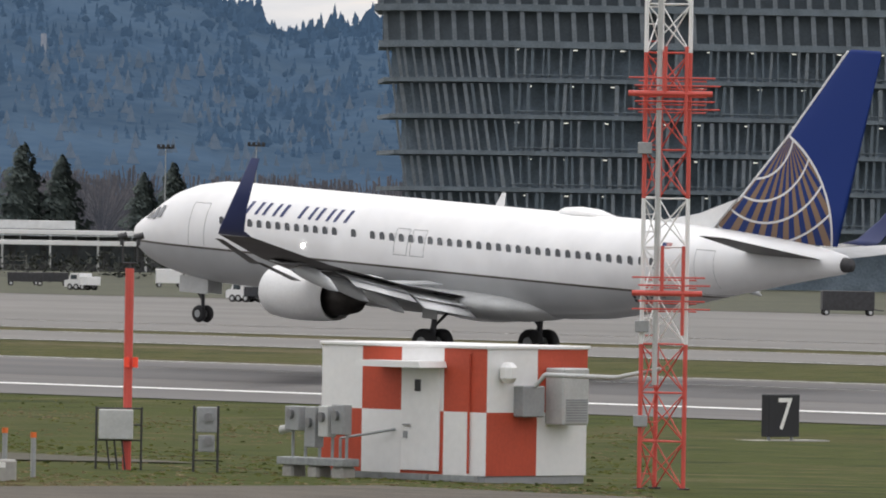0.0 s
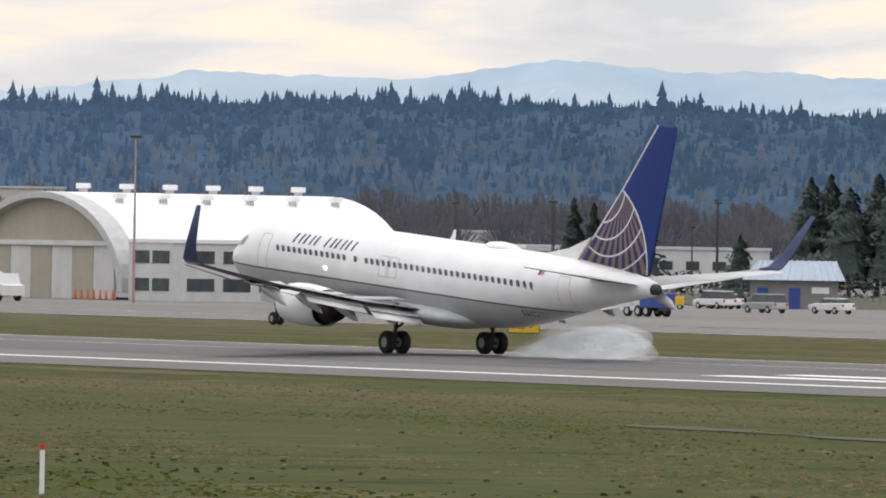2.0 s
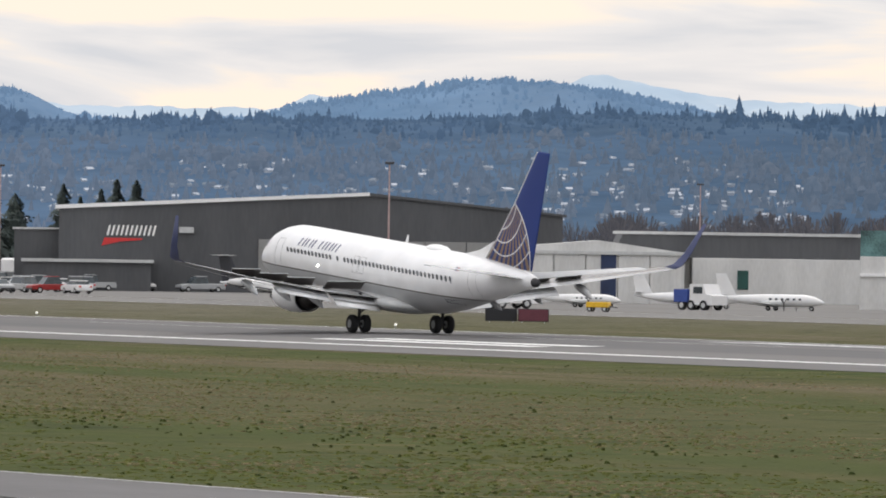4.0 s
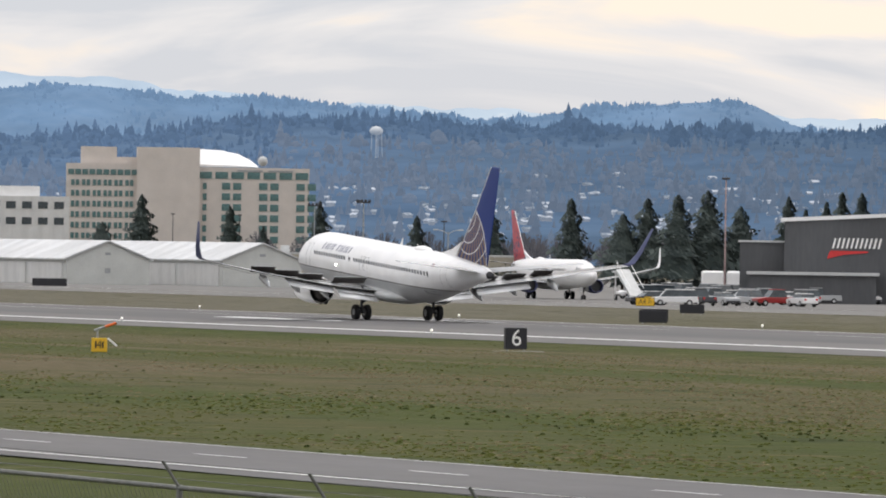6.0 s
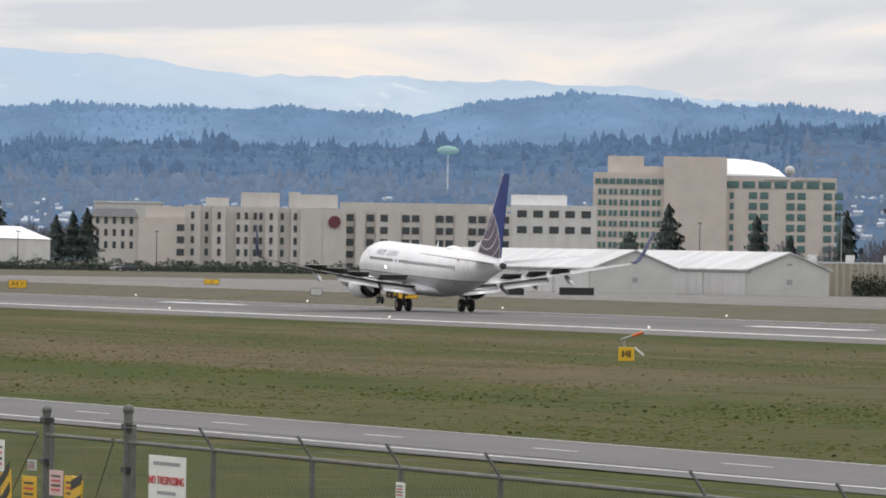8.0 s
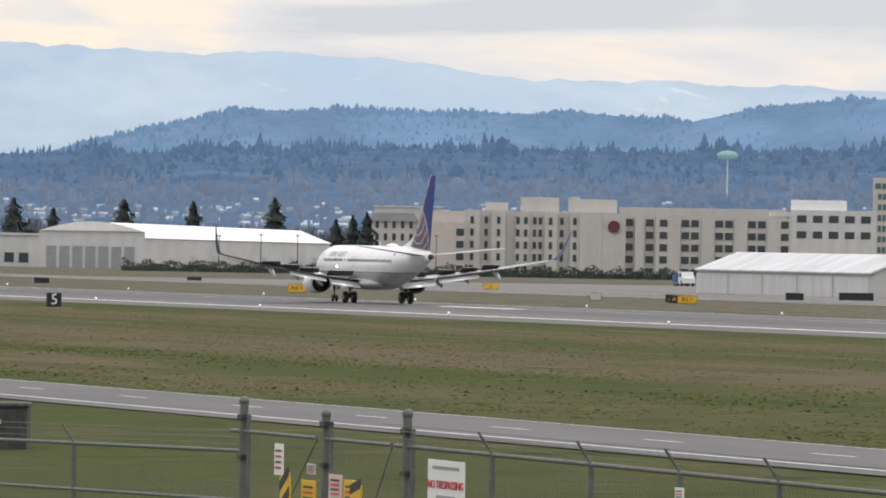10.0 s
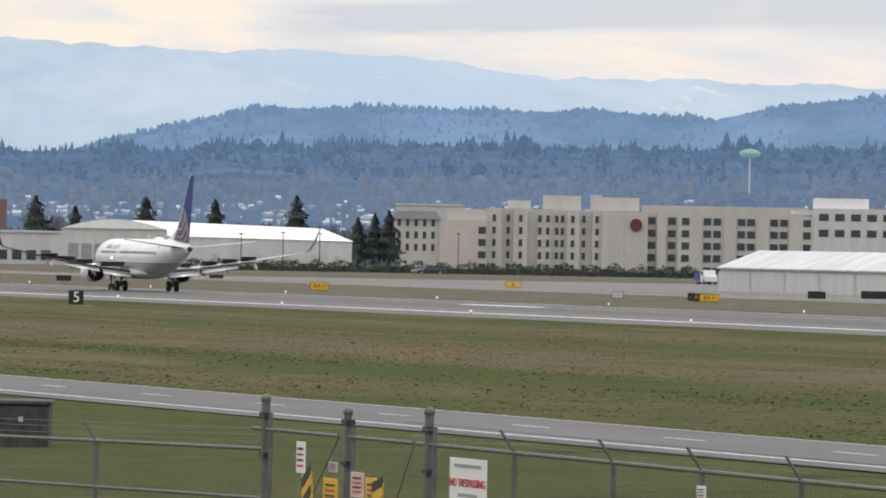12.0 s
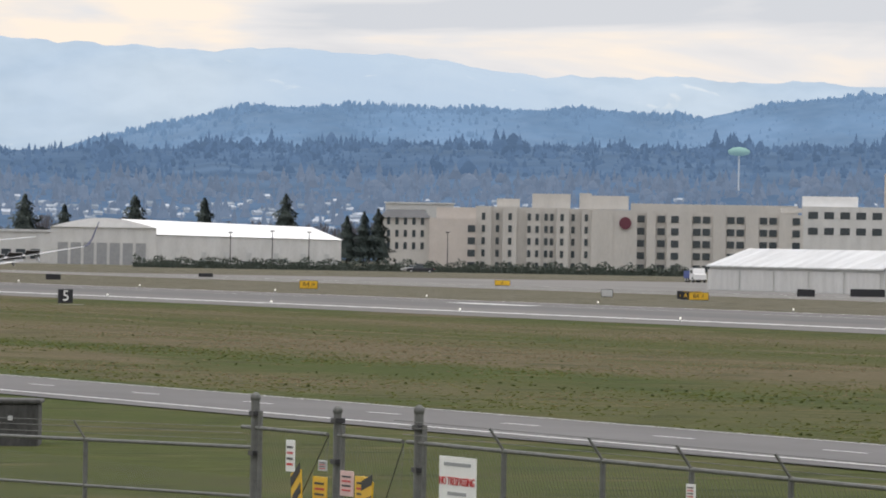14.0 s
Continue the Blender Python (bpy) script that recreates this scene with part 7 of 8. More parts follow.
def car(x, y, rz, paint, kind, label):
    """A car or minivan: body shell, glasshouse, roof and four wheels."""
    ln, hg = {"van": (5.0, 1.75), "sedan": (4.7, 1.45), "pickup": (5.6, 1.85)}[kind]
    g = thing("car", x, y, gz(y) + 0.05, rz, label, "car", group="parked cars")
    prof = [(-ln / 2, 0.35), (-ln / 2, 0.8), (-ln / 2 + 0.9, 0.95), (ln / 2 - 0.1, 1.0), (ln / 2, 0.6), (ln / 2, 0.35)]
    bm = BX()
    prism(bm, prof, -0.88, 0.88)
    bmesh.ops.bevel(bm, geom=list(bm.edges), offset=0.05, segments=1, affect="EDGES")
    part("body", bm, paint, g)
    a = -ln / 2 + (0.95 if kind == "van" else 1.3)
    c = {"van": ln / 2 - 0.1, "sedan": ln / 2 - 0.7, "pickup": 0.75}[kind]
    bm = BX()
    loft(bm, [[(a, -0.8, 0.95), (c, -0.8, 0.95), (c, 0.8, 0.95), (a, 0.8, 0.95)], [(a + 0.65, -0.66, hg - 0.08), (c - 0.3, -0.66, hg - 0.08), (c - 0.3, 0.66, hg - 0.08), (a + 0.65, 0.66, hg - 0.08)]])
    part("glasshouse", bm, M_glass, g)
    bm = BX()
    box(bm, a + 0.6, c - 0.25, -0.68, 0.68, hg - 0.09, hg, 0.03)
    part("roof", bm, paint, g)
    for wx in (-ln / 2 + 0.9, ln / 2 - 0.95):
        for wy in (-0.78, 0.78):
            wheel(g, wx, wy)
    block(g, "bumper", -ln / 2 - 0.05, -ln / 2 + 0.1, -0.8, 0.8, 0.35, 0.55, M_dark, 0.02)
    for wy in (-0.65, 0.65):
        block(g, "tail_lamp", ln / 2 - 0.03, ln / 2 + 0.02, wy - 0.12, wy + 0.12, 0.7, 0.9, M_signred)


M_silver = mat("silver_car_paint", (0.42, 0.43, 0.44), 0.3, 0.3, vary=0.04, scale=1)
M_carwhite = mat("white_car_paint", (0.74, 0.74, 0.74), 0.3, vary=0.04, scale=1)
M_cardark = mat("dark_car_paint", (0.03, 0.032, 0.04), 0.25, vary=0.1, scale=1)
M_carred = mat("red_car_paint", (0.30, 0.02, 0.02), 0.3, vary=0.05, scale=1)
car(-671.11, 472.92, 0, M_silver, "van", "silver minivan parked beside the gatehouse")
car(-667.60, 477.87, 4, M_carwhite, "sedan", "white estate car parked by the gatehouse")
car(-715.12, 498.98, 0, M_carwhite, "sedan", "white sedan parked by the fence")
car(-741.70, 595.22, 10, M_yellowcar, "sedan", "pale yellow taxi behind the fence")
rnd = random.Random(4)
paints = [(M_carwhite, "white"), (M_silver, "silver"), (M_cardark, "dark"), (M_silver, "silver"), (M_carwhite, "white"), (M_cardark, "dark"), (M_carred, "red")]
spots = [(-887.29, 374.28), (-882.55, 375.21), (-887.93, 380.45), (-892.36, 385.33), (-897.64, 390.74), (-893.72, 392.23), (-889.02, 392.97), (-1024.04, 433.46), (-1018.22, 434.38), (-1025.26, 440.80), (-1032.27, 447.26), (-1026.42, 448.17), (-1033.40, 454.68), (-994.70, 418.11),
         (-728.08, 481.70), (-785.80, 539.19), (-730.05, 509.05), (-699.98, 449.73), (-703.05, 454.19), (-716.77, 475.22), (-723.37, 485.16), (-734.73, 454.61), (-709.85, 494.31), (-1766.73, 514.07), (-1796.03, 520.76),
         (-929.27, 398.22), (-913.90, 393.46), (-947.17, 409.75), (-920.72, 400.37), (-915.33, 400.21), (-929.15, 408.54), (-923.73, 408.44), (-946.88, 420.38), (-948.20, 427.23), (-955.82, 434.63), (-941.73, 431.79), (-1027.83, 432.19), (-996.62, 421.27), (-1036.33, 440.34), (-994.06, 424.74), (-1046.55, 449.49), (-1003.42, 433.36), (-1031.85, 448.24), (-1012.62, 442.30), (-1054.82, 463.09), (-1156.47, 490.02), (-1153.70, 493.96), (-1167.12, 505.77), (-1164.30, 509.76), (-998.97, 431.04), (-1008.35, 439.59), (-1014.57, 445.33)]
for k, (x, y) in enumerate(spots):
    p_, c_ = paints[(k * 5 + 2) % 7] if k < 25 else paints[(k % 3 > 0) * 1]
    kd = ("sedan", "van", "pickup")[(k * 7) % 3]
    car(x, y, rnd.choice((0, 90, 75, 180, 8)), p_, kd, c_ + " " + {"sedan": "sedan", "van": "minivan", "pickup": "pickup"}[kd] + " parked on the airport lot")


def truck(name, x, y, rz, length, kind, label, m_body):
    g = thing(name, x, y, gz(y) + 0.05, rz, label, "truck", group="service trucks")
    block(g, "chassis", -length / 2, length / 2, -0.5, 0.5, 0.5, 0.75, M_dark)
    cabx = length / 2
    bm = BX()
    prism(bm, [(cabx - 2.0, 0.5), (cabx + 0.9, 0.5), (cabx + 0.9, 1.4), (cabx + 0.1, 1.55), (cabx - 0.3, 2.5), (cabx - 2.0, 2.5)], -1.1, 1.1)
    part("cab", bm, M_carwhite, g)
    block(g, "side_window", cabx - 1.5, cabx - 0.35, -1.13, 1.13, 1.6, 2.25, M_glass)
    if kind == "tanker":
        bm = BX()
        loft(bm, [[(xx, 1.15 * s * math.cos(a), 1.75 + 1.0 * s * math.sin(a)) for a in (k * math.pi / 10 for k in range(20))] for xx, s in ((-length / 2 - 0.1, 0.75), (-length / 2, 1), (cabx - 2.3, 1), (cabx - 2.2, 0.75))])
        part("tank", bm, M_tankwhite, g, smooth=True)
        for xx in (-length / 4, 0, length / 4 - 1):
            block(g, "tank_band", xx, xx + 0.08, -1.18, 1.18, 0.8, 2.78, M_lgrey, 0.02)
    elif kind == "bucket":
        block(g, "service_body", -length / 2, cabx - 2.2, -1.15, 1.15, 0.75, 2.1, m_body, 0.04)
        bm = BX()
        rod(bm, (-length / 2 + 0.5, 0, 2.5), (cabx - 0.5, 0, 3.2), 0.16, 8)
        rod(bm, (cabx - 0.5, 0, 3.2), (-length / 2 + 1.0, 0, 3.5), 0.13, 8)
        part("boom", bm, M_lgrey, g)
        block(g, "bucket", -length / 2 + 0.3, -length / 2 + 1.2, -0.5, 0.5, 2.9, 3.7, M_white, 0.05)
    else:
        block(g, "box_body", -length / 2, cabx - 2.2, -1.2, 1.2, 0.75, 2.0 if kind == "flat" else 3.0, m_body, 0.04)
    for wx in (-length / 2 + 1.0, -length / 2 + 2.2, cabx - 0.2):
        for wy in (-1.0, 1.0):
            wheel(g, wx, wy, 0.48, 0.3)


truck("fuel_tanker", -712.52, 413.88, 0, 12.5, "tanker", "white and silver fuel tanker parked by the hangar", M_white)
truck("bucket_truck", -697.83, 456.72, 180, 7.0, "bucket", "white bucket truck with a folded boom", M_white)
truck("box_truck", -930.67, 626.69, 180, 6.0, "box", "white box truck behind the tank", M_white)
truck("baggage_tug", -602.42, 559.26, 180, 3.6, "flat", "small white service truck on the apron", M_white)
truck("service_pickup", -519.40, 500.07, 180, 3.4, "flat", "small dark service truck near the nose gear", M_cardark)
truck("service_truck", -527.93, 508.51, 180, 3.8, "flat", "white service truck on the apron", M_white)
for ob in list(scene.collection.objects):
    if ob.name in ("baggage_tug", "service_pickup", "service_truck"):
        ob.matrix_basis = ob.matrix_basis @ Matrix.Diagonal((0.7, 0.7, 0.62, 1))
truck("blue_truck", -623.48, 427.55, 180, 4.0, "flat", "blue flatbed truck by the fence", M_blue)
truck("blue_truck", -1493.45, 484.26, 0, 5.0, "flat", "blue truck beside the warehouse", M_blue)
truck("apron_truck", -756.01, 377.47, 90, 5.0, "flat", "white flatbed parked before the workshop", M_white)
truck("apron_truck", -762.59, 401.86, 20, 4.0, "flat", "dark blue airport tug by the small planes", M_blue)


def ground_cart(x, y, rz, w, h, m_, label):
    g = thing("ground_cart", x, y, gz(y) + 0.05, rz, label, "cart", group="ground service carts")
    block(g, "body", -w / 2, w / 2, -0.7, 0.7, 0.4, h, m_, 0.04)
    for wx in (-w / 2 + 0.3, w / 2 - 0.3):
        for wy in (-0.6, 0.6):
            wheel(g, wx, wy, 0.25, 0.15)
    bm = BX()
    rod(bm, (w / 2, 0, 0.5), (w / 2 + 0.8, 0, 0.4), 0.04, 6)
    part("tow_bar", bm, M_dark, g)


for (x, y), w, h, m_, lab in (((-642.92, 542.16), 2.6, 2.3, M_blue, "blue baggage container cart"), ((-631.00, 549.92), 3.2, 1.8, M_lgrey, "pale grey ground power unit"), ((-638.56, 604.06), 2.6, 1.8, M_white, "white belt loader on the apron"), ((-640.74, 587.04), 3.4, 1.3, M_dark, "row of dark baggage carts"), ((-643.50, 592.91), 3.4, 1.3, M_dark, "row of dark baggage carts"), ((-464.21, 510.50), 4.0, 1.9, M_dark, "dark baggage container on a dolly"),
                              ((-637.15, 517.77), 2.0, 1.5, M_carred, "red ground cart behind the fence"), ((-648.81, 493.23), 2.2, 1.5, M_dark, "dark tug with a low body"), ((-663.07, 504.21), 2.4, 1.6, M_cardark, "dark blue tug on the apron"), ((-729.58, 374.32), 2.0, 0.9, M_yellow, "yellow ground cart before the hangar"), ((-699.79, 482.49), 2.0, 1.2, M_yellow, "yellow cart beside the tank")):
    ground_cart(x, y, 50, w, h, m_, lab)
for k in range(7):
    x, y = (-737.93, 439.70)
    g = thing("traffic_cone", x + 1.15 * k, y, GZ + 0.05, 0, "tall orange traffic cone before the hangar doors", "cone", "traffic cones")
    bm = BX()
    rod(bm, (0, 0, 0.04), (0, 0, 0.95), 0.16, 10, 0.05)
    part("cone_body", bm, M_orange, g)
    block(g, "base", -0.22, 0.22, -0.22, 0.22, 0, 0.05, M_black)
g = facing("fuel_tanks", 66.647, 1150, "pair of white storage tanks beyond the car park", "tank")
for k in range(2):
    block(g, "tank", -3.0 + 3.2 * k, -0.1 + 3.2 * k, 0, 3, 0, 3.4, M_white, 0.25)

# ---- parked aircraft ----
M_delta = mat("red_navy_fin_paint", (0.45, 0.03, 0.05), 0.35, dark=(0.012, 0.02, 0.09), scale=0.25, spread=(0.46, 0.5))
M_plainbody = mat("plain_white_body_paint", (0.78, 0.78, 0.78), 0.3, vary=0.04, scale=0.5)
M_navycowl = mat("navy_cowl_paint", (0.05, 0.06, 0.14), 0.35, vary=0.08, scale=1)
p_ = airliner("parked_airliner", "white airliner parked with red and navy tail", M_plainbody, M_delta, M_plainbody, M_navycowl, titles=False)
p_.matrix_basis = pose(-975.5, 399.0, GZ + 0.05, 0, 0, 175) @ Matrix.Diagonal((0.83, 0.83, 0.83, 1))
g = thing("air_stairs", -956.5, 402.0, GZ + 0.05, 176, "white mobile stairs at the airliner door", "stairs")
bm = BX()
loft(bm, [[(0, y, 0.3), (0, y, 0.6)] + [(5.2, y, 3.6), (5.2, y, 3.2)] for y in (-0.8, 0.8)])
part("flight", bm, M_lgrey, g)
block(g, "platform", 5.0, 6.4, -0.9, 0.9, 3.2, 3.4, M_white)
for wx in (1.0, 5.5):
    for wy in (-0.7, 0.7):
        wheel(g, wx, wy, 0.35, 0.2)
bm = BX()
for wy in (-0.8, 0.8):
    rod(bm, (5.4, wy, 0.4), (5.4, wy, 3.3), 0.06, 6)
    rod(bm, (0, wy, 1.5), (5.2, wy, 4.5), 0.04, 6)
part("rail", bm, M_white, g)


def small_plane(x, y, rz, ln, kind, m_body, m_tail, label, z=None):
    g = thing("small_airplane", x, y, GZ + 0.05 if z is None else z, rz, label, "airplane", group="parked small aircraft")
    r = ln * 0.055
    zc = r + ln * 0.03
    n = 16
    bm = BX()
    loft(bm, [[(u * ln - ln * 0.45, r * s * math.cos(a), zc + dz * r + r * s * math.sin(a)) for a in (k * 2 * math.pi / n for k in range(n))] for u, s, dz in ((0, 0.06, -0.25), (0.03, 0.4, -0.15), (0.09, 0.75, 0), (0.18, 1, 0.08), (0.55, 1, 0.08), (0.75, 0.72, 0.2), (0.93, 0.3, 0.4), (1.0, 0.1, 0.5))])
    part("fuselage", bm, m_body, g, smooth=True)
    for s in (-1, 1):
        bm = BX()
        wz = zc - r * 0.7
        loft(bm, [[(p[0] + GEAR_X, p[1], p[2]) for p in foil(le, ch, yy, zz, 0.06, 6)] for le, ch, yy, zz in ((-ln * 0.05, ln * 0.16, s * r * 0.5, wz), (ln * 0.03, ln * 0.07, s * ln * 0.46, wz + ln * 0.03))])
        part("wing", bm, m_body, g)
        tz = zc + r * (4.2 if kind == "jet" else 1.0)
        bm = BX()
        loft(bm, [[(p[0] + GEAR_X, p[1], p[2]) for p in foil(le, ch, yy, tz, 0.05, 6)] for le, ch, yy in ((ln * 0.46, ln * 0.09, 0), (ln * 0.51, ln * 0.05, s * ln * 0.16))])
        part("tailplane", bm, m_body, g)
        bm = BX()
        if kind == "jet":
            ex, ey, ez, er, el = ln * 0.24, s * r * 1.9, zc + r * 0.6, r * 0.55, ln * 0.17
        else:
            ex, ey, ez, er, el = -ln * 0.12, s * ln * 0.16, wz + r * 0.35, r * 0.45, ln * 0.2
        loft(bm, [[(ex + u * el, ey + er * q * math.cos(a), ez + er * q * math.sin(a)) for a in (k * math.pi / 6 for k in range(12))] for u, q in ((0, 0.75), (0.1, 0.95), (0.5, 1), (1, 0.6))])
        part("engine", bm, m_body if kind == "jet" else M_lgrey, g, smooth=True)
        if kind != "jet":
            for k in range(3):
                a = k * 2.09 + 0.5
                bm = BX()
                rod(bm, (ex - 0.1, ey, ez), (ex - 0.1, ey + ln * 0.085 * math.cos(a), ez + ln * 0.085 * math.sin(a)), 0.05, 5)
                part("propeller_blade", bm, M_dark, g)
    bm = BX()
    loft(bm, [[(p[0] + GEAR_X, p[1], p[2]) for p in foil(le, ch, 0, zz, 0.05, 6, vertical=True)] for le, ch, zz in ((ln * 0.36, ln * 0.17, zc + r * 0.5), (ln * 0.47, ln * 0.10, zc + r * 4.3))])
    part("fin", bm, m_tail, g)
    if m_tail is not m_body:
        bm = BX()
        loft(bm, [[(u * ln - ln * 0.45, 1.03 * r * s * math.cos(a), zc + dz * r + 1.03 * r * s * math.sin(a)) for a in (-math.pi * k / 10 + lift for k in range(11))] for u, s, dz, lift in ((0.2, 1, 0.08, -0.75), (0.55, 1, 0.08, -0.35), (0.75, 0.72, 0.2, 0.0), (0.93, 0.3, 0.4, 0.2))], caps=False)
        part("belly_stripe", bm, m_tail, g, "black lower paint sweeping up to the tail", smooth=True)
    for k in range(6):
        for s in (-1, 1):
            block(g, "window", -ln * 0.25 + k * ln * 0.055, -ln * 0.25 + k * ln * 0.055 + ln * 0.022, s * r * 1.0 - 0.02, s * r * 1.0 + 0.02, zc + r * 0.15, zc + r * 0.45, M_glass)
    for wx, wy in ((-ln * 0.33, 0), (ln * 0.04, -ln * 0.1), (ln * 0.04, ln * 0.1)):
        bm = BX()
        rod(bm, (wx, wy, 0.2), (wx, wy, zc - r * 0.5), 0.06, 6)
        part("gear_leg", bm, M_galv, g)
        wheel(g, wx, wy, 0.24, 0.16)


small_plane(-858.97, 403.45, 215, 14.0, "jet", M_carwhite, M_cardark, "black and white business jet on the apron")
small_plane(-781.05, 398.87, 225, 9.0, "prop", M_carwhite, M_carwhite, "white twin-propeller airplane before the hangar")
small_plane(-783.20, 412.10, 222, 11.0, "prop", M_carwhite, M_carwhite, "white turboprop airplane before the hangar")
small_plane(-766.97, 412.79, 222, 11.0, "prop", M_carwhite, M_carwhite, "white turboprop airplane at the row's end")
small_plane(-733.15, 416.10, 20, 15.0, "jet", M_blue, M_blue, "blue business jet behind the tanker")
small_plane(-656.6, 581.5, 205, 16.0, "jet", M_purple, M_purple, "purple regional airliner parked beyond the runway")

# ---- fence along the apron's edge ----
for t0, azA, azB, d in ((0, 47.5, 57.5, 960), (0, 66.6, 70.5, 1320)):
    g = facing("apron_fence", azA, d, "tall thin fence along the apron's edge", "fence")
    bm = BX()
    n = int((azB - azA) / 0.22)
    a0 = Vector(at(azA, d))
    Minv = Matrix.Rotation(-radians(azA), 3, "Z")
    for k in range(n + 1):
        q = Minv @ (Vector((*at(azA + 0.22 * k, d), 0)) - Vector((a0.x, a0.y, 0)))
        bm2 = BX()
        rod(bm2, (q.x, q.y, 0), (q.x, q.y, 2.6), 0.05, 5)
        part("post", bm2, M_fence, g)
        if k:
            for z in (0.4, 1.0, 1.6, 2.1, 2.55):
                rod(bm, (last.x, last.y, z), (q.x, q.y, z), 0.02, 4)
        last = q
    part("wire_mesh", bm, M_fence, g)

# ---- grass tufts and weeds: short clumps that stand up from the turf ----
def tuft_material(name, tones):
    m = bpy.data.materials.new(name)
    m.use_nodes = True
    nt = m.node_tree
    b = nt.nodes["Principled BSDF"]
    b.inputs["Roughness"].default_value, b.inputs["Specular IOR Level"].default_value = 1.0, 0.1
    geo, ramp = nt.nodes.new("ShaderNodeNewGeometry"), nt.nodes.new("ShaderNodeValToRGB")
    els = ramp.color_ramp.elements
    els[0].color, els[1].color = (*tones[0], 1), (*tones[-1], 1)
    for k, c in enumerate(tones[1:-1]):
        els.new((k + 1) / (len(tones) - 1)).color = (*c, 1)
    nt.links.new(geo.outputs["Random Per Island"], ramp.inputs[0])
    nt.links.new(ramp.outputs[0], b.inputs["Base Color"])
    return m


def tufts(name, label, count, seed, bands, size, tones):
    """Crossed pairs of ragged blades, gathered in drifts along the given strips (centre, spread)."""
    rng = np.random.default_rng(seed)
    c, sp, wt = (np.array(q, float) for q in zip(*bands))
    pick = rng.choice(len(bands), count * 2, p=wt / wt.sum())
    y = c[pick] + rng.normal(0, 1, count * 2) * sp[pick]
    az = np.radians(rng.uniform(43.5, 77, count * 2))
    x = -y * np.tan(az)
    drift = np.sin(x * 0.043 + 2.1 * np.sin(y * 0.11)) + np.sin(x * 0.017 - y * 0.19 + seed) + 0.8 * np.sin(x * 0.21 + y * 0.37) + rng.normal(0, 0.7, count * 2)
    keep = (drift > 0.0) & (y > 67.9) & (y < 211)
    x, y = x[keep][:count], y[keep][:count]
    n = len(x)
    z = np.interp(y, GROUND_Y, GROUND_Z)
    h, w = rng.uniform(0.3, 1, n) ** 1.5 * size[1], rng.uniform(0.4, 1, n) * size[0]
    verts, faces = [], []
    a = rng.uniform(0, np.pi, n)
    for turn in (0.0, 1.6):
        dx, dy = np.cos(a + turn) * w / 2, np.sin(a + turn) * w / 2
        lean = rng.uniform(-0.5, 0.5, (2, n))
        verts.append(np.stack([np.stack([x - dx, y - dy, z], 1), np.stack([x + dx, y + dy, z], 1),
                               np.stack([x + dx * lean[0] + dx * 0.5, y + dy * lean[0] + dy * 0.5, z + h], 1), np.stack([x - dx * 0.5 + dx * lean[1], y - dy * 0.5, z + h * 0.8], 1)], 1).reshape(-1, 3))
    V = np.concatenate(verts)
    F = np.arange(len(V)).reshape(-1, 4)
    me = bpy.data.meshes.new(name)
    me.from_pydata(V.tolist(), [], F.tolist())
    me.materials.append(tuft_material(name + "_blades", tones))
    tagged(new(name, me), label, "grass", kind="stuff")


tufts("dark_tufts", "dark green weeds and grass clumps on the verge", 1700, 3, [(73, 3, 2), (88, 5, 6), (94, 4, 4), (110, 12, 2), (150, 20, 3), (200, 6, 1)], (0.19, 0.07), [(0.045, 0.062, 0.018), (0.075, 0.095, 0.026), (0.065, 0.072, 0.028)])
tufts("green_tufts", "rough yellow-green grass tufts on the verge", 34000, 7, [(72, 3, 4), (88, 6, 8), (94, 5, 5), (125, 20, 5), (150, 14, 5), (190, 14, 3)], (0.22, 0.034), [(0.105, 0.130, 0.030), (0.150, 0.168, 0.048), (0.200, 0.190, 0.070)])
tufts("dry_tufts", "dry straw-coloured grass tufts", 30000, 11, [(77, 2.5, 4), (105, 7, 8), (115, 7, 6), (165, 18, 5), (182, 8, 3)], (0.22, 0.028), [(0.190, 0.145, 0.085), (0.270, 0.215, 0.135), (0.330, 0.270, 0.170)])

# ---- tyre smoke: soft drifting puffs ----
M_smoke = bpy.data.materials.new("tyre_smoke")
M_smoke.use_nodes = True
nt = M_smoke.node_tree
nt.nodes.clear()
s_out, s_mix, s_tr, s_di = (nt.nodes.new(k) for k in ("ShaderNodeOutputMaterial", "ShaderNodeMixShader", "ShaderNodeBsdfTransparent", "ShaderNodeBsdfTranslucent"))
s_di2, s_add = nt.nodes.new("ShaderNodeBsdfDiffuse"), nt.nodes.new("ShaderNodeMixShader")
for n in (s_di, s_di2):
    n.inputs[0].default_value = (0.94, 0.97, 1.0, 1)
s_lw, s_no, s_mr, s_mu = nt.nodes.new("ShaderNodeTexCoord"), nt.nodes.new("ShaderNodeTexNoise"), nt.nodes.new("ShaderNodeMapRange"), nt.nodes.new("ShaderNodeMath")
s_no.inputs["Scale"].default_value, s_no.inputs["Detail"].default_value = 0.9, 3
s_len = nt.nodes.new("ShaderNodeVectorMath")
s_mr.inputs[1].default_value, s_mr.inputs[2].default_value, s_mr.inputs[3].default_value, s_mr.inputs[4].default_value = 0.30, 0.78, 0.0, 0.30
nt.links.new(s_lw.outputs["Object"], s_no.inputs["Vector"])
nt.links.new(s_no.outputs[0], s_mr.inputs[0])
nt.links.new(s_mr.outputs[0], s_mix.inputs[0])
nt.links.new(s_tr.outputs[0], s_mix.inputs[1])
nt.links.new(s_di.outputs[0], s_add.inputs[1])
nt.links.new(s_di2.outputs[0], s_add.inputs[2])
nt.links.new(s_add.outputs[0], s_mix.inputs[2])
nt.links.new(s_mix.outputs[0], s_out.inputs[0])
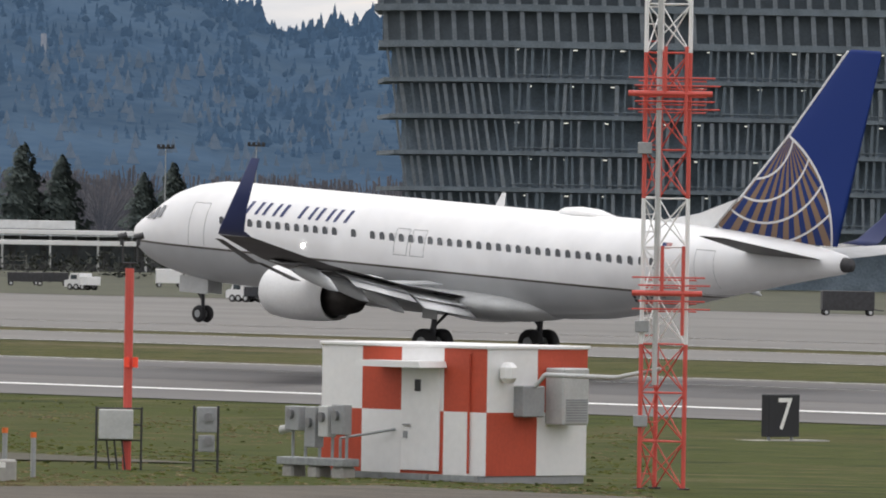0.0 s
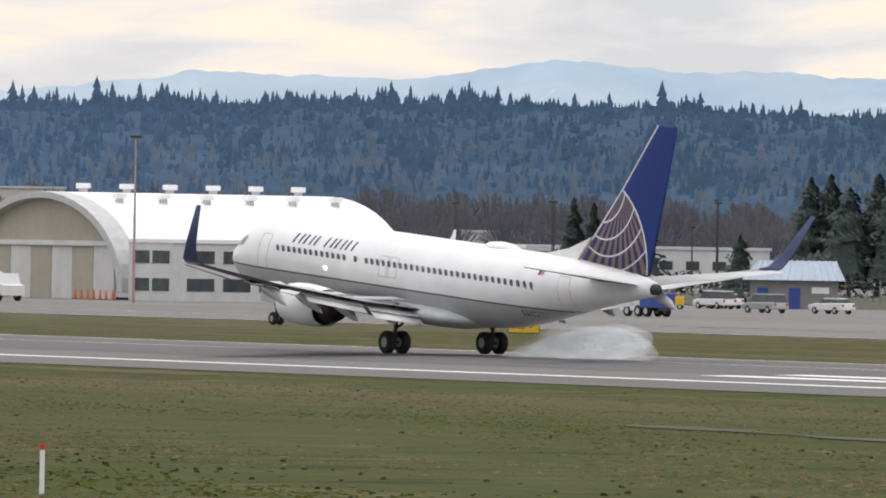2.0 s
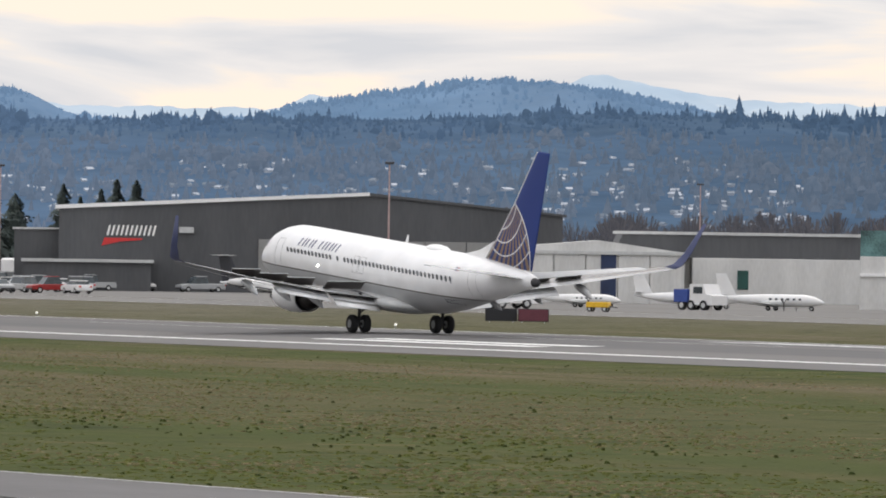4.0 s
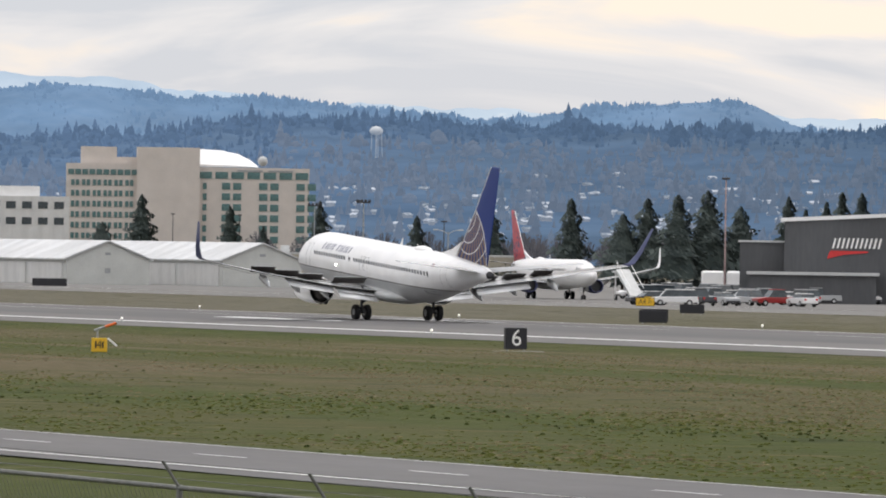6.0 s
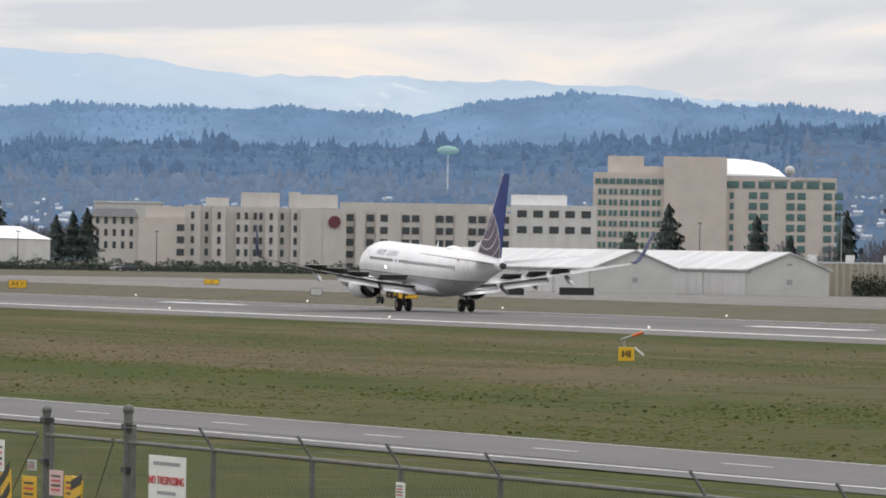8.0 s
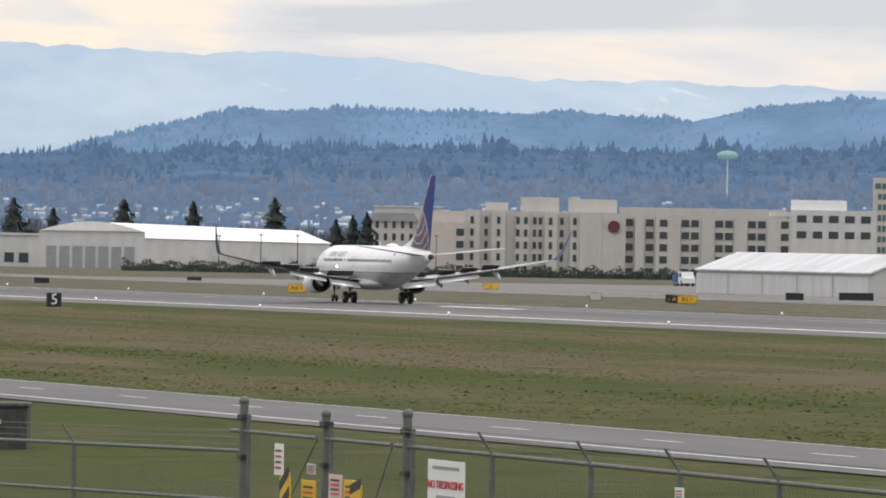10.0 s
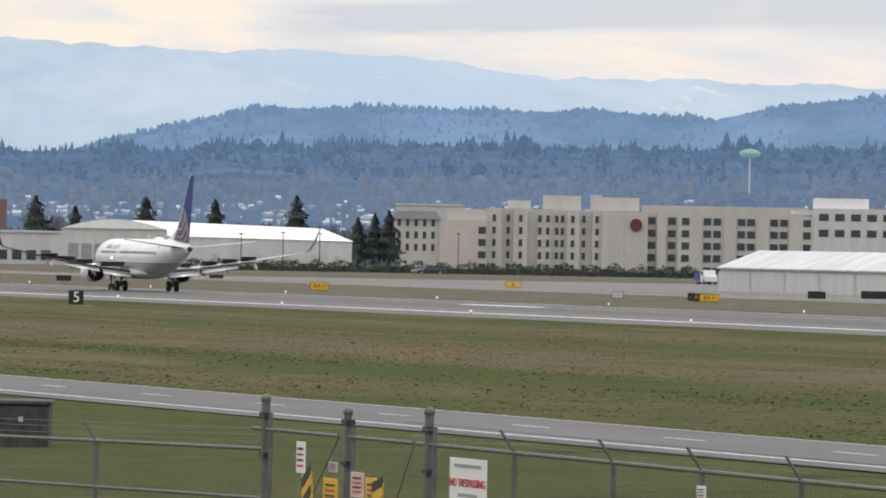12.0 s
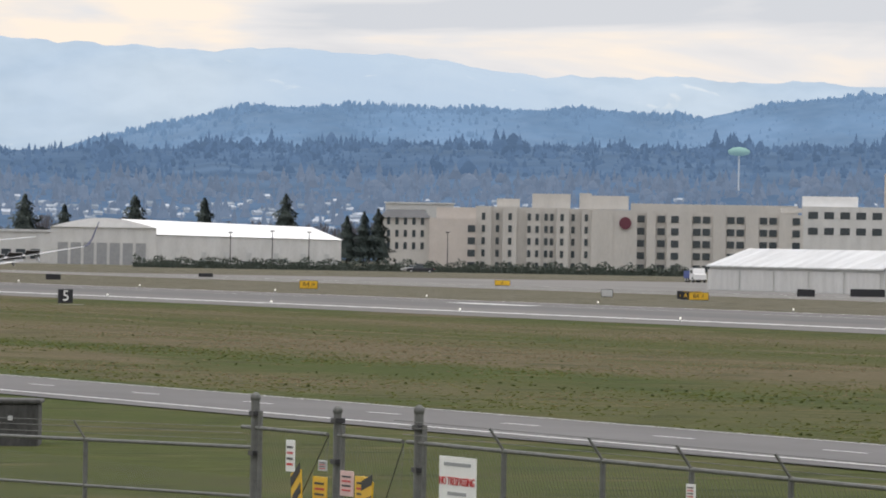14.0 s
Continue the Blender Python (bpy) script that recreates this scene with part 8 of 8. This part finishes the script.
PUFFS = []
rnd = random.Random(77)
for k in range(40):
    g = new("tyre_smoke")
    tagged(g, "pale drifting puff of tyre smoke over the runway", "smoke", "tyre smoke puffs")
    r = rnd.uniform(0.55, 1.35)
    for j in range(1):
        bm = BX()
        bmesh.ops.create_icosphere(bm, subdivisions=3, radius=r * (1 - 0.28 * j))
        for v in bm.verts:
            v.co = v.co * (1 + 0.35 * noise.noise(v.co * 1.3 + Vector((k, j, 0)))) * 1.0
        for v in bm.verts:
            v.co = Vector((v.co.x * 1.7, v.co.y, v.co.z * 0.62))
        ob = part("puff", bm, M_smoke, g, smooth=True)
        ob.visible_shadow = False
    PUFFS.append((g, rnd.uniform(0, 1), 245.8 + rnd.uniform(-1.0, 1.4), rnd.uniform(0.2, 1.0), r))

# ---- what moves ----
FLIGHT = [(0.0, -239.2, 3.20, 0.93), (0.3, -259.3, 3.28, 0.80), (0.6, -279.4, 3.45, 0.67), (1.0, -306.0, 3.70, 0.58), (1.5, -339.1, 3.97, 0.36), (2.0, -372.0, 4.02, 0.10),
          (2.3, -391.4, 4.02, 0.02), (3.2, -449.5, 4.10, 0.0), (4.3, -518.6, 4.12, 0.0), (5.0, -562.1, 4.20, 0.0), (5.5, -592.9, 4.05, 0.0), (6.0, -623.5, 3.60, 0.0), (6.5, -653.5, 3.10, 0.0), (7.0, -682.9, 2.72, 0.0),
          (7.5, -711.7, 2.35, 0.0), (8.0, -739.9, 1.80, 0.0), (8.5, -767.2, 1.20, 0.0), (9.0, -793.6, 0.62, 0.0), (9.6, -824.5, 0.15, 0.0), (10.4, -865.5, 0.0, 0.0), (11.5, -919.8, 0.0, 0.0), (12.5, -968.3, 0.0, 0.0), (13.2, -1001.0, 0.0, 0.0), (14.0, -1037.7, 0.0, 0.0)]


def motions():
    walk(jet, [(t, pose(x, 242.78, z + 0.035, 0, p, 0)) for t, x, p, z in FLIGHT])
    # the legs hang extended in flight and sink in as the weight comes on
    for ob in GEARS[:2]:
        walk(ob, [(0.0, pose(0, 0, -0.20)), (1.5, pose(0, 0, -0.20)), (2.0, pose(0, 0, -0.07)), (2.4, pose(0, 0, 0)), (14.0, pose(0, 0, 0))])
    for ob, x, y, z, rz in SPOILERS:
        walk(ob, [(0.0, pose(x, y, z, 0, 4, rz)), (2.2, pose(x, y, z, 0, 4, rz)), (3.0, pose(x, y, z, 0, -36, rz)), (14.0, pose(x, y, z, 0, -36, rz))])

    # smoke leaves the tyres at touchdown, swells up from the runway and drifts back
    for g, u, y, v, r in PUFFS:
        t0 = 1.74 + 0.28 * u
        x0 = -362.0 - 9.5 * u
        walk(g, [(0.0, pose(x0, y, -4.0)), (t0 - 0.1, pose(x0, y, -3.0)), (t0 + 0.1, pose(x0 + 0.5, y, r * 0.3, 0, 0, 6)), (t0 + 0.34, pose(x0 + 1.8, y, 0.3 + 0.95 * v, 0, 6, 14)),
                 (t0 + 2.5, pose(x0 + 9, y + 3, 0.8 + 2.0 * v, 0, 10, 24)), (14.0, pose(x0 + 40, y + 20, 1.2 + 3 * v, 0, 30, 80))])


motions()
